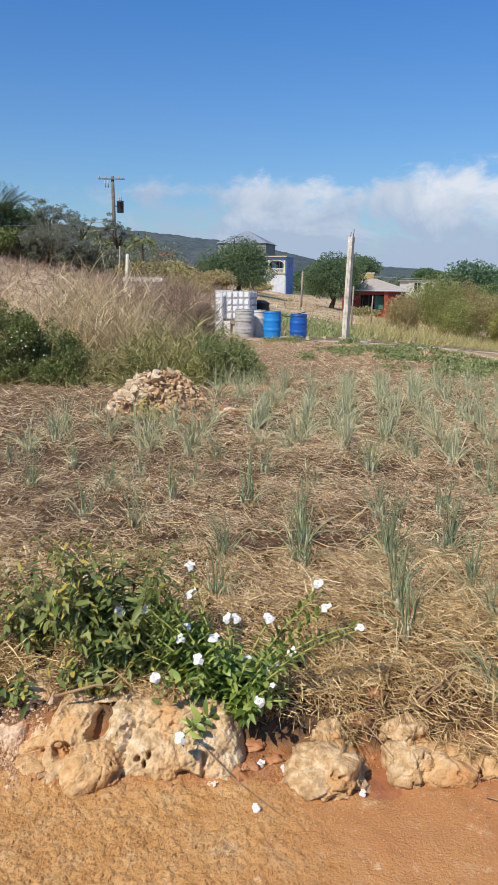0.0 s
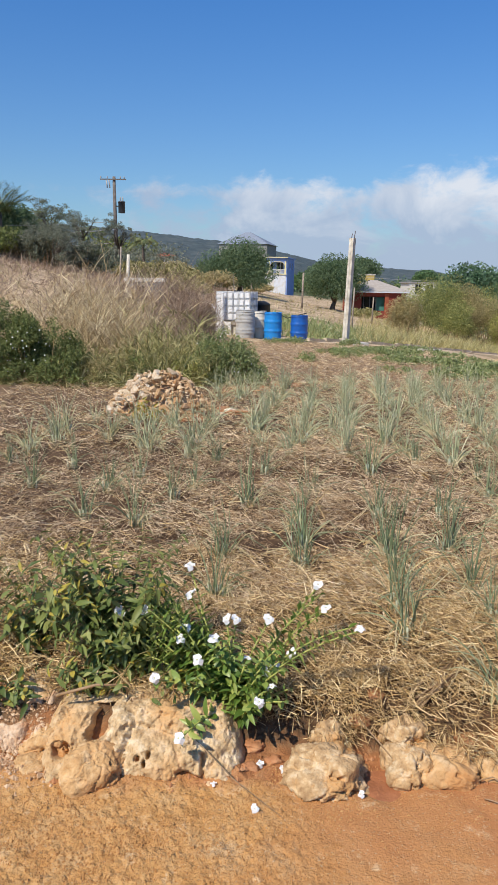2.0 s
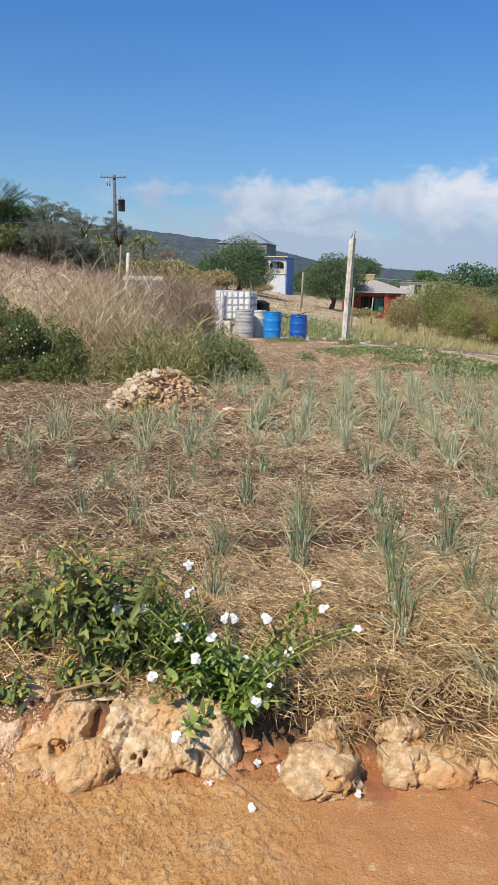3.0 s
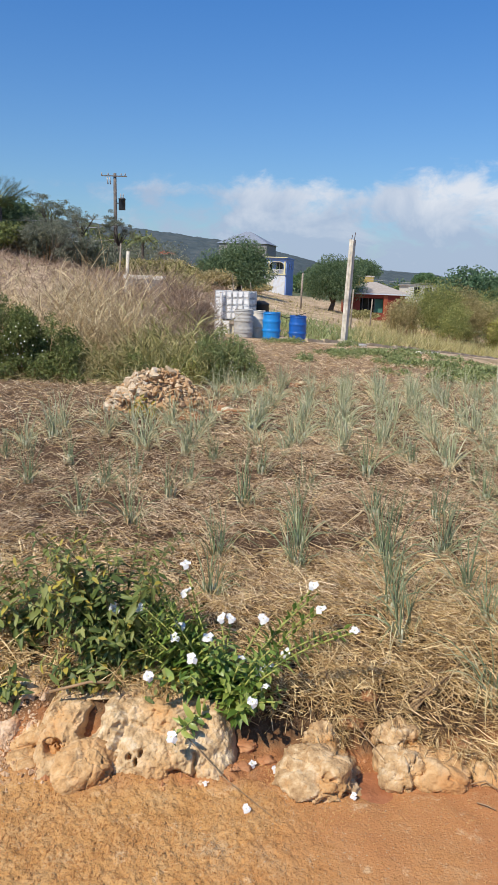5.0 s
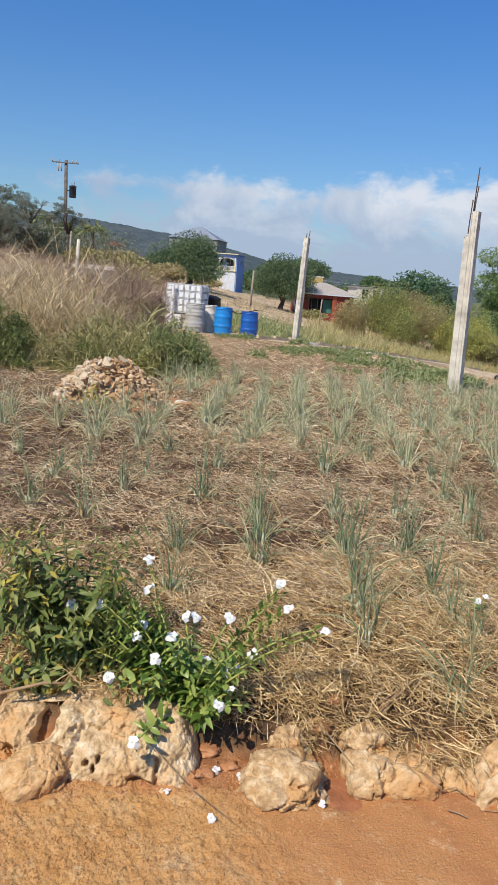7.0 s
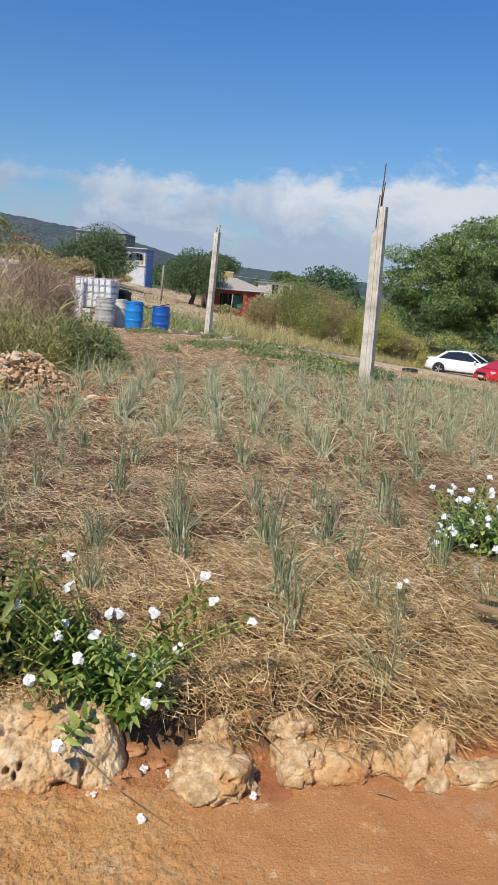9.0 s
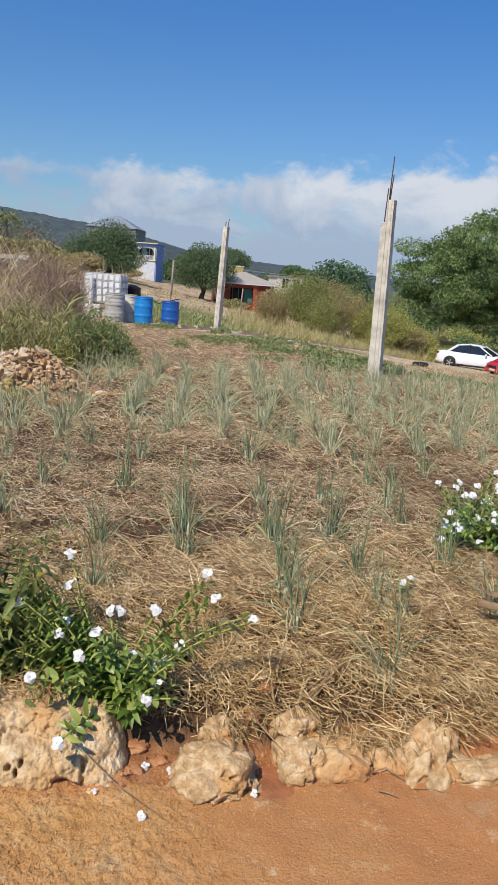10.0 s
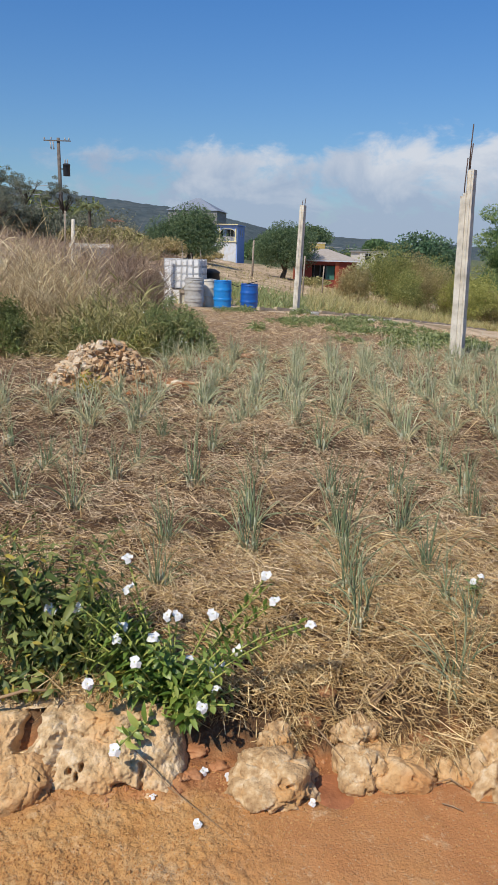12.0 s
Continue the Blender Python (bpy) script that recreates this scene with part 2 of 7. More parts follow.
STEEL_DARK = material("dark_steel", [(0.035, 0.04, 0.045), (0.075, 0.08, 0.09)], 4, 0.5, 0.1, 40, metal=0.2)
PORCELAIN = material("porcelain", [(0.30, 0.28, 0.26), (0.42, 0.40, 0.38)], 5, 0.3, 0.0)
BARK = material("bark", [(0.06, 0.05, 0.04), (0.15, 0.12, 0.095)], 4, 0.95, 0.8, 14)
TWIG = material("bare_twig", [(0.17, 0.115, 0.082), (0.30, 0.212, 0.152), (0.45, 0.345, 0.255)], 2, 0.9, 0.0, island=0.7)
MANGO_LEAF = material("mango_leaf", [(0.055, 0.105, 0.035), (0.165, 0.26, 0.09), (0.41, 0.49, 0.19)], 0.5, 0.5, 0.0, island=0.62, translucent=0.25, spec=0.35)
MANGO_FAR = material("dark_mango_leaf", [(0.07, 0.115, 0.06), (0.14, 0.205, 0.105), (0.25, 0.32, 0.17)], 0.5, 0.6, 0.0, island=0.5, translucent=0.25, spec=0.12)
TREE_LEAF = material("tree_leaf", [(0.05, 0.095, 0.04), (0.09, 0.165, 0.06), (0.19, 0.28, 0.12)], 0.5, 0.5, 0.0, island=0.6, translucent=0.15)
BROAD_LEAF = material("broad_leaf", [(0.045, 0.10, 0.05), (0.09, 0.165, 0.08), (0.20, 0.29, 0.16)], 0.5, 0.4, 0.0, island=0.65, translucent=0.15, spec=0.4)
HEDGE_LEAF = material("hedge_leaf", [(0.19, 0.22, 0.06), (0.40, 0.40, 0.115), (0.62, 0.57, 0.21)], 0.35, 0.6, 0.0, island=0.6, translucent=0.3)
HEDGE_GREEN = material("green_hedge_leaf", [(0.15, 0.18, 0.06), (0.33, 0.345, 0.115), (0.54, 0.52, 0.21)], 0.35, 0.6, 0.0, island=0.6, translucent=0.3)
HEDGE_BROWN = material("browned_leaf", [(0.23, 0.20, 0.09), (0.42, 0.355, 0.165), (0.60, 0.49, 0.26)], 0.35, 0.6, 0.0, island=0.6, translucent=0.3)
MEADOW = material("yellow_green_grass", [(0.20, 0.185, 0.07), (0.43, 0.385, 0.16), (0.68, 0.58, 0.30)], 0.5, 0.7, 0.0, island=0.6, translucent=0.25)
SHRUB_LEAF = material("shrub_leaf", [(0.07, 0.09, 0.028), (0.15, 0.185, 0.055), (0.29, 0.32, 0.11)], 1.2, 0.5, 0.0, island=0.65, translucent=0.2)
GREY_LEAF = material("grey_green_leaf", [(0.09, 0.105, 0.075), (0.17, 0.19, 0.135), (0.28, 0.29, 0.21)], 1.0, 0.6, 0.0, island=0.6, translucent=0.15)
PALM_LEAF = material("palm_leaf", [(0.06, 0.085, 0.03), (0.13, 0.16, 0.06), (0.27, 0.27, 0.12)], 0.6, 0.5, 0.0, island=0.5, translucent=0.15)
CROP_LEAF = material("crop_leaf", [(0.13, 0.17, 0.06), (0.25, 0.29, 0.11), (0.40, 0.43, 0.20)], 2, 0.5, 0.0, island=0.6, translucent=0.2)
WALL_BLUE = material("blue_paint", [(0.21, 0.31, 0.60), (0.27, 0.37, 0.66)], 2, 0.8, 0.2, 20)
WALL_WHITE = material("white_paint", [(0.52, 0.55, 0.60), (0.62, 0.64, 0.68)], 2, 0.8, 0.2, 20, stain=(0.55, 0.53, 0.50), stain_scale=1.5)
WALL_RED = material("red_paint", [(0.17, 0.035, 0.025), (0.22, 0.045, 0.032)], 2, 0.8, 0.2, 20, stain=(0.22, 0.06, 0.04), stain_scale=1.2)
WALL_ORANGE = material("orange_paint", [(0.27, 0.07, 0.035), (0.33, 0.09, 0.045)], 2, 0.8, 0.2, 20)
WALL_YELLOW = material("yellow_paint", [(0.45, 0.33, 0.10), (0.54, 0.40, 0.14)], 2, 0.8, 0.2, 20)
WALL_CREAM = material("cream_paint", [(0.56, 0.53, 0.46), (0.66, 0.63, 0.56)], 2, 0.8, 0.2, 20)
TRIM_YELLOW = material("pale_yellow_paint", [(0.66, 0.58, 0.30), (0.74, 0.66, 0.38)], 2, 0.7, 0.1, 20)
WALL_BLOCK = material("grey_block", [(0.22, 0.21, 0.20), (0.32, 0.31, 0.29)], 2, 0.9, 0.3, 20)
ROOF_TAUPE = material("taupe_shingle", [(0.33, 0.29, 0.25), (0.43, 0.38, 0.33)], 3, 0.85, 0.4, 12)
ROOF_SLATE = material("slate_metal_roof", [(0.18, 0.21, 0.26), (0.25, 0.28, 0.33)], 2, 0.7, 0.3, 12)
DARK_GLASS = material("dark_window_glass", [(0.01, 0.013, 0.016), (0.02, 0.025, 0.03)], 2, 0.12, 0.0, spec=0.6)
GREEN_DOOR = material("green_grille", [(0.05, 0.16, 0.12), (0.08, 0.22, 0.17)], 2, 0.6, 0.1, 20)
CAR_WHITE = material("white_car_paint", [(0.76, 0.77, 0.79), (0.80, 0.81, 0.83)], 2, 0.25, 0.0, spec=0.5, coat=0.8)
CAR_RED = material("red_car_paint", [(0.50, 0.012, 0.016), (0.56, 0.018, 0.02)], 2, 0.25, 0.0, spec=0.5, coat=0.8)
RUBBER = material("rubber", [(0.014, 0.014, 0.014), (0.03, 0.03, 0.03)], 20, 0.8, 0.2, 60)
ALLOY = material("alloy", [(0.40, 0.41, 0.42), (0.52, 0.53, 0.54)], 8, 0.35, 0.0, metal=0.7)
LAMP_RED = material("red_lens", [(0.30, 0.01, 0.01), (0.38, 0.015, 0.015)], 8, 0.2, 0.0, spec=0.5)
LAMP_CLEAR = material("clear_lens", [(0.60, 0.62, 0.64), (0.72, 0.74, 0.76)], 8, 0.15, 0.0, spec=0.5)
# distance haze is painted in: scrub green shifted to a dim blue-grey
HILL_HAZED = material("haze_tinted_scrub", [(0.04, 0.06, 0.065), (0.065, 0.085, 0.088), (0.10, 0.115, 0.11)], 0.06, 0.95, 0.6, 0.08, detail=10)


def ground_material():
    """Soil sheet: orange road dirt before the edge, red-brown soil with fine litter in the field, tan scrub beyond."""
    m = bpy.data.materials.new("ground_soil")
    m.use_nodes = True
    nt = m.node_tree
    nt.nodes.clear()
    N = nt.nodes.new
    out, bsdf = N("ShaderNodeOutputMaterial"), N("ShaderNodeBsdfPrincipled")
    tc, sep = N("ShaderNodeTexCoord"), N("ShaderNodeSeparateXYZ")
    link(nt, tc.outputs["Object"], sep.inputs[0])

    def noise_at(scale, detail=6, rough=0.6):
        n = N("ShaderNodeTexNoise")
        n.inputs["Scale"].default_value, n.inputs["Detail"].default_value, n.inputs["Roughness"].default_value = scale, detail, rough
        link(nt, tc.outputs["Object"], n.inputs["Vector"])
        return n.outputs["Fac"]

    def ramp_of(fac, stops):
        r = N("ShaderNodeValToRGB")
        e = r.color_ramp.elements
        while len(e) < len(stops):
            e.new(0.5)
        for i, (p, c) in enumerate(stops):
            e[i].position, e[i].color = p, (*c, 1)
        link(nt, fac, r.inputs[0])
        return r.outputs[0]

    def span(value, lo, hi):
        r = N("ShaderNodeMapRange")
        r.inputs[1].default_value, r.inputs[2].default_value = lo, hi
        link(nt, value, r.inputs[0])
        return r.outputs[0]

    def mix(fac, a, b):
        x = N("ShaderNodeMix")
        x.data_type = "RGBA"
        if isinstance(fac, float):
            x.inputs[0].default_value = fac
        else:
            link(nt, fac, x.inputs[0])
        link(nt, a, x.inputs[6])
        if isinstance(b, tuple):
            x.inputs[7].default_value = (*b, 1)
        else:
            link(nt, b, x.inputs[7])
        return x.outputs[2]

    def add(a, b, k):
        x = N("ShaderNodeMath")
        x.operation = "MULTIPLY_ADD"
        link(nt, b, x.inputs[0])
        x.inputs[1].default_value = k
        link(nt, a, x.inputs[2])
        return x.outputs[0]

    broad, mid, grain, sand = noise_at(1.6, 5), noise_at(9, 7, 0.65), noise_at(58, 6, 0.75), noise_at(230, 3, 0.6)
    road = ramp_of(mid, [(0.28, (0.392, 0.188, 0.059)), (0.48, (0.493, 0.266, 0.095)), (0.70, (0.515, 0.319, 0.143))])
    road = mix(span(add(sep.outputs[0], noise_at(2.4, 6, 0.6), 1.6), 0.55, 1.60), road, (0.42, 0.185, 0.070))
    road = mix(span(noise_at(3.2, 8, 0.7), 0.56, 0.72), road, (0.448, 0.314, 0.174))
    road = mix(span(noise_at(120, 3, 0.5), 0.63, 0.70), road, (0.426, 0.308, 0.185))
    road = mix(span(noise_at(34, 6, 0.7), 0.62, 0.74), road, (0.325, 0.151, 0.050))
    road = mix(span(noise_at(75, 4, 0.6), 0.63, 0.70), road, (0.258, 0.118, 0.042))
    road = mix(span(noise_at(7.5, 9, 0.8), 0.56, 0.68), road, (0.60, 0.41, 0.225))
    road = mix(span(broad, 0.58, 0.72), road, (0.426, 0.216, 0.084))
    field = ramp_of(mid, [(0.30, (0.040, 0.021, 0.011)), (0.50, (0.092, 0.052, 0.027)), (0.72, (0.175, 0.108, 0.060))])
    field = mix(span(grain, 0.5, 0.8), field, (0.220, 0.145, 0.083))
    field = mix(span(broad, 0.60, 0.78), field, (0.219, 0.109, 0.058))
    field = mix(span(add(sep.outputs[1], mid, 6.0), 11.0, 21.0), field, (0.29, 0.195, 0.115))
    scrub = ramp_of(noise_at(0.5, 10, 0.72), [(0.34, (0.22, 0.17, 0.08)), (0.48, (0.42, 0.30, 0.18)), (0.62, (0.66, 0.50, 0.33))])
    edge = add(sep.outputs[1], mid, 0.30)
    clay = ramp_of(noise_at(14, 7, 0.7), [(0.32, (0.245, 0.094, 0.036)), (0.52, (0.374, 0.162, 0.065)), (0.72, (0.446, 0.238, 0.108))])
    road = mix(span(edge, 2.58, 2.68), road, clay)
    col = mix(span(edge, 2.80, 2.92), road, field)
    col = mix(span(add(sep.outputs[1], broad, 3.0), 24.0, 28.0), col, scrub)
    woods = ramp_of(noise_at(0.11, 9, 0.7), [(0.35, (0.05, 0.07, 0.035)), (0.5, (0.10, 0.12, 0.055)), (0.66, (0.24, 0.21, 0.11))])
    col = mix(span(add(add(sep.outputs[1], sep.outputs[0], 1.2), noise_at(0.05, 6), 40.0), 170.0, 186.0), col, woods)
    link(nt, col, bsdf.inputs["Base Color"])
    bsdf.inputs["Roughness"].default_value, bsdf.inputs["Specular IOR Level"].default_value = 0.92, 0.2
    b1, b2 = N("ShaderNodeBump"), N("ShaderNodeBump")
    b1.inputs["Strength"].default_value, b1.inputs["Distance"].default_value = 1.0, 0.0045
    b2.inputs["Strength"].default_value, b2.inputs["Distance"].default_value = 0.5, 0.004
    b0 = N("ShaderNodeBump")
    b0.inputs["Strength"].default_value, b0.inputs["Distance"].default_value = 1.0, 0.011
    cell = N("ShaderNodeTexVoronoi")
    cell.inputs["Scale"].default_value, cell.inputs["Randomness"].default_value = 75.0, 1.0
    link(nt, tc.outputs["Object"], cell.inputs["Vector"])
    loose, height = N("ShaderNodeMapRange"), N("ShaderNodeMath")
    loose.inputs[1].default_value, loose.inputs[2].default_value = 1.5, 0.6
    loose.inputs[3].default_value = 0.3
    link(nt, add(sep.outputs[0], noise_at(2.4, 6, 0.6), 1.6), loose.inputs[0])
    height.operation = "MULTIPLY"
    link(nt, add(noise_at(34, 4, 0.6), cell.outputs["Distance"], -0.28), height.inputs[0])
    link(nt, loose.outputs[0], height.inputs[1])
    link(nt, height.outputs[0], b0.inputs["Height"])
    link(nt, b0.outputs[0], b1.inputs["Normal"])
    link(nt, noise_at(110, 2, 0.5), b1.inputs["Height"])
    link(nt, sand, b2.inputs["Height"])
    link(nt, b1.outputs[0], b2.inputs["Normal"])
    link(nt, b2.outputs[0], bsdf.inputs["Normal"])
    link(nt, bsdf.outputs[0], out.inputs[0])
    return m


# ---- builders ----
def mesh_from(name, V, F, smooth=False):
    V, F = np.asarray(V, dtype=np.float32), np.asarray(F, dtype=np.int32)
    me = bpy.data.meshes.new(name)
    n, k = F.shape
    me.vertices.add(len(V))
    me.vertices.foreach_set("co", V.ravel())
    me.loops.add(n * k)
    me.loops.foreach_set("vertex_index", F.ravel())
    me.polygons.add(n)
    me.polygons.foreach_set("loop_start", np.arange(0, n * k, k, dtype=np.int32))
    me.polygons.foreach_set("use_smooth", np.full(n, smooth))
    me.update(calc_edges=True)
    return me


def mesh_of(name, bm, smooth=False):
    me = bpy.data.meshes.new(name)
    bmesh.ops.recalc_face_normals(bm, faces=bm.faces)
    for f in bm.faces:
        f.smooth = smooth
    bm.to_mesh(me)
    bm.free()
    return me


def part(name, data, mat, parent=None, label="", at=None, smooth=False):
    """Links a bmesh or a mesh as one object, under a thing if one is given."""
    me = mesh_of(name, data, smooth) if isinstance(data, bmesh.types.BMesh) else data
    if mat and not me.materials:
        me.materials.append(mat)
    ob = new(name, me)
    if parent:
        ob.parent = parent
    if at is not None:
        ob.matrix_basis = at
    return tagged(ob, label) if label else ob


def thing(name, label, category, group="", kind="", at=None):
    ob = new(name)
    ob.empty_display_size = 0.2
    if at is not None:
        ob.matrix_basis = at
    return tagged(ob, label, category, group, kind)


def box_into(bm, c, s, rot=None, bevel=0.0):
    """Adds a box of size s centred at c to bm."""
    m = Matrix.Translation(c) @ (rot or Matrix()) @ Matrix.Diagonal((*s, 1))
    made = bmesh.ops.create_cube(bm, size=1, matrix=m)["verts"]
    if bevel:
        edges = list({e for v in made for e in v.link_edges})
        bmesh.ops.bevel(bm, geom=edges, offset=bevel, segments=2, affect="EDGES")
    return bm


def box(c, s, rot=None, bevel=0.0):
    return box_into(bmesh.new(), c, s, rot, bevel)


def lathe(profile, segs=24):
    """A turned body from (radius, height) pairs, closed at both ends on the axis."""
    V, F = [], []
    for r, z in profile:
        for i in range(segs):
            a = 2 * math.pi * i / segs
            V.append((r * math.cos(a), r * math.sin(a), z))
    for j in range(len(profile) - 1):
        for i in range(segs):
            k = (i + 1) % segs
            F.append((j * segs + i, j * segs + k, (j + 1) * segs + k, (j + 1) * segs + i))
    return mesh_from("lathe", V, F, True)


def tube_into(bm, pts, radii, segs=8):
    """A tapering tube along pts, capped at its ends."""
    pts = [Vector(p) for p in pts]
    rings = []
    for i, p in enumerate(pts):
        d = (pts[min(i + 1, len(pts) - 1)] - pts[max(i - 1, 0)]).normalized()
        a = d.orthogonal().normalized() if i == 0 else (rings_side - d * rings_side.dot(d)).normalized()
        rings_side = a
        b = d.cross(a)
        r = radii[i] if hasattr(radii, "__len__") else radii
        rings.append([bm.verts.new(p + (a * math.cos(2 * math.pi * k / segs) + b * math.sin(2 * math.pi * k / segs)) * r) for k in range(segs)])
    for u, v in zip(rings, rings[1:]):
        for k in range(segs):
            bm.faces.new((u[k], u[(k + 1) % segs], v[(k + 1) % segs], v[k]))
    bm.faces.new(rings[0][::-1])
    bm.faces.new(rings[-1])
    return bm


def tube(pts, radii, segs=8):
    return tube_into(bmesh.new(), pts, radii, segs)


def unit(a):
    return a / np.maximum(np.linalg.norm(a, axis=-1, keepdims=True), 1e-9)


def blade_mesh(name, P, D, L, W, droop, segs, sides, rng, tip=0.12):
    """Many grass blades or straws: from P along D, L long, W wide, sagging by droop; two-sided strips or three-sided rods."""
    n = len(P)
    D = unit(D)
    S = unit(np.cross(D, rng.normal(size=(n, 3))))
    U = np.cross(S, D)
    t = np.linspace(0, 1, segs + 1)
    C = P[:, None] + D[:, None] * (L[:, None] * t)[..., None]
    C[..., 2] -= (droop * L)[:, None] * t ** 2
    w = W[:, None] * (1 - (1 - tip) * t ** 2.2) * 0.5
    rings = []
    if sides == 2:
        rings = [C - S[:, None] * w[..., None], C + S[:, None] * w[..., None]]
    else:
        for k in range(sides):
            a = 2 * math.pi * k / sides
            rings.append(C + (S[:, None] * math.cos(a) + U[:, None] * math.sin(a)) * w[..., None])
    V = np.stack(rings, 2).reshape(-1, 3)
    per = (segs + 1) * sides
    F = []
    for j in range(segs):
        for k in range(sides if sides > 2 else 1):
            k2 = (k + 1) % sides
            F.append((j * sides + k, j * sides + k2, (j + 1) * sides + k2, (j + 1) * sides + k))
    F = (np.array(F)[None] + (np.arange(n) * per)[:, None, None]).reshape(-1, 4)
    return mesh_from(name, V, F)


def leaf_mesh(name, P, D, Nrm, L, W, fold=0.25, sag=0.15, plain=False):
    """Many folded, sagging leaves: from P along D, with the upper face towards Nrm; plain: two faces each."""
    n = len(P)
    D = unit(D)
    S = unit(np.cross(D, Nrm + 1e-4))
    U = np.cross(S, D)
    L, W = L[:, None], W[:, None]
    mid = P + D * L * 0.45
    vl, vr = mid - S * W * 0.5 + U * W * fold, mid + S * W * 0.5 + U * W * fold
    tip = P + D * L - U * L * sag
    if plain:
        V, F = np.stack([P, vl, tip, vr], 1).reshape(-1, 3), np.array([(0, 2, 1), (0, 3, 2)])
    else:
        V, F = np.stack([P, vl, mid, vr, tip], 1).reshape(-1, 3), np.array([(0, 2, 1), (0, 3, 2), (1, 2, 4), (2, 3, 4)])
    F = (F[None] + (np.arange(n) * (4 if plain else 5))[:, None, None]).reshape(-1, 3)
    return mesh_from(name, V, F)


def lattice_noise(x, y, scale, seed=0):
    """Smooth value noise in 0..1 on the plane."""
    x, y = np.asarray(x) * scale + seed * 17.3, np.asarray(y) * scale - seed * 9.1
    xi, yi = np.floor(x), np.floor(y)
    u, v = x - xi, y - yi
    u, v = u * u * (3 - 2 * u), v * v * (3 - 2 * v)

    def h(a, b):
        s = np.sin(a * 127.1 + b * 311.7 + seed * 74.7) * 43758.5453
        return s - np.floor(s)

    return (h(xi, yi) * (1 - u) + h(xi + 1, yi) * u) * (1 - v) + (h(xi, yi + 1) * (1 - u) + h(xi + 1, yi + 1) * u) * v


def smoothstep(a, lo, hi):
    t = np.clip((a - lo) / (hi - lo), 0, 1)
    return t * t * (3 - 2 * t)


def ground_z(x, y):
    """Height of the ground: road, bank, mulched terrace, lane falling away, slope up to the village."""
    x, y = np.asarray(x, dtype=float), np.asarray(y, dtype=float)
    edge = 2.72 + 0.05 * np.sin(3.1 * x + 0.6) + 0.12 * (lattice_noise(x, y * 0, 2.2, 3) - 0.5)
    near = -0.12 + 0.15 * smoothstep(y, edge - 0.10, edge + 0.14) + 0.10 * smoothstep(y, edge + 0.1, edge + 0.9)
    near += 0.05 * (lattice_noise(x, y, 1.3, 1) - 0.5) * smoothstep(y, 2.5, 3.5)
    near += 0.02 * (lattice_noise(x, y, 4.0, 2) - 0.5) + 0.008 * (lattice_noise(x, y, 14.0, 4) - 0.5)
    crumbly = (1 - smoothstep(y, 2.6, 3.1)) * (0.14 + 0.86 * (1 - smoothstep(x + 0.8 * lattice_noise(x, y, 2.0, 44), 0.2, 0.9)))
    crumbly = crumbly * smoothstep(y - 0.95 * np.abs(x), 0.1, 0.5)
    near += crumbly * (0.010 * (lattice_noise(x, y, 26.0, 45) - 0.5) + 0.012 * (lattice_noise(x, y, 62.0, 46) - 0.5) + 0.006 * (lattice_noise(x, y, 110.0, 49) - 0.5))
    near -= 0.035 * np.exp(-((x - 0.52) / 0.10) ** 2 - ((y - 2.52) / 0.12) ** 2)
    near += 0.040 * np.exp(-((y - 2.54 + 0.05 * np.sin(5 * x)) / 0.075) ** 2) * (1 - smoothstep(x, -0.12, 0.08)) * (0.5 + lattice_noise(x, y, 7.0, 48))
    s = (x - 3.8) * 0.633 + (y - 28) * 0.774
    p = -(x - 3.8) * 0.774 + (y - 28) * 0.633
    fall = 0.098 * 2.5 * np.logaddexp(0, (np.clip(s, -60, 200) + 3) / 2.5)
    rise = 0.137 * 1.2 * np.logaddexp(0, (np.clip(p, -60, 400) - 3.0) / 1.2)
    rise = np.where(rise > 9, 9 + (rise - 9) * 0.25, rise)
    fall = np.minimum(fall, 9 + 0.25 * np.maximum(fall - 9, 0))
    far = np.clip(-fall + rise, -30, 60)
    far = far - 0.40 * smoothstep(x, 3.6, 9.5) * (1 - smoothstep(y, 34, 46)) * smoothstep(-p, 1.0, 4.0)
    far = far * (1 - smoothstep(np.hypot(x, y), 500, 1200))
    bumps = (0.5 * (lattice_noise(x, y, 0.12, 6) - 0.5)) * smoothstep(y, 30, 60)
    return near + far * smoothstep(y, 8, 16) + bumps


def on_ground(x, y, dz=0.0, turn=0.0):
    return pose(x, y, float(ground_z(x, y)) + dz, 0, 0, turn)


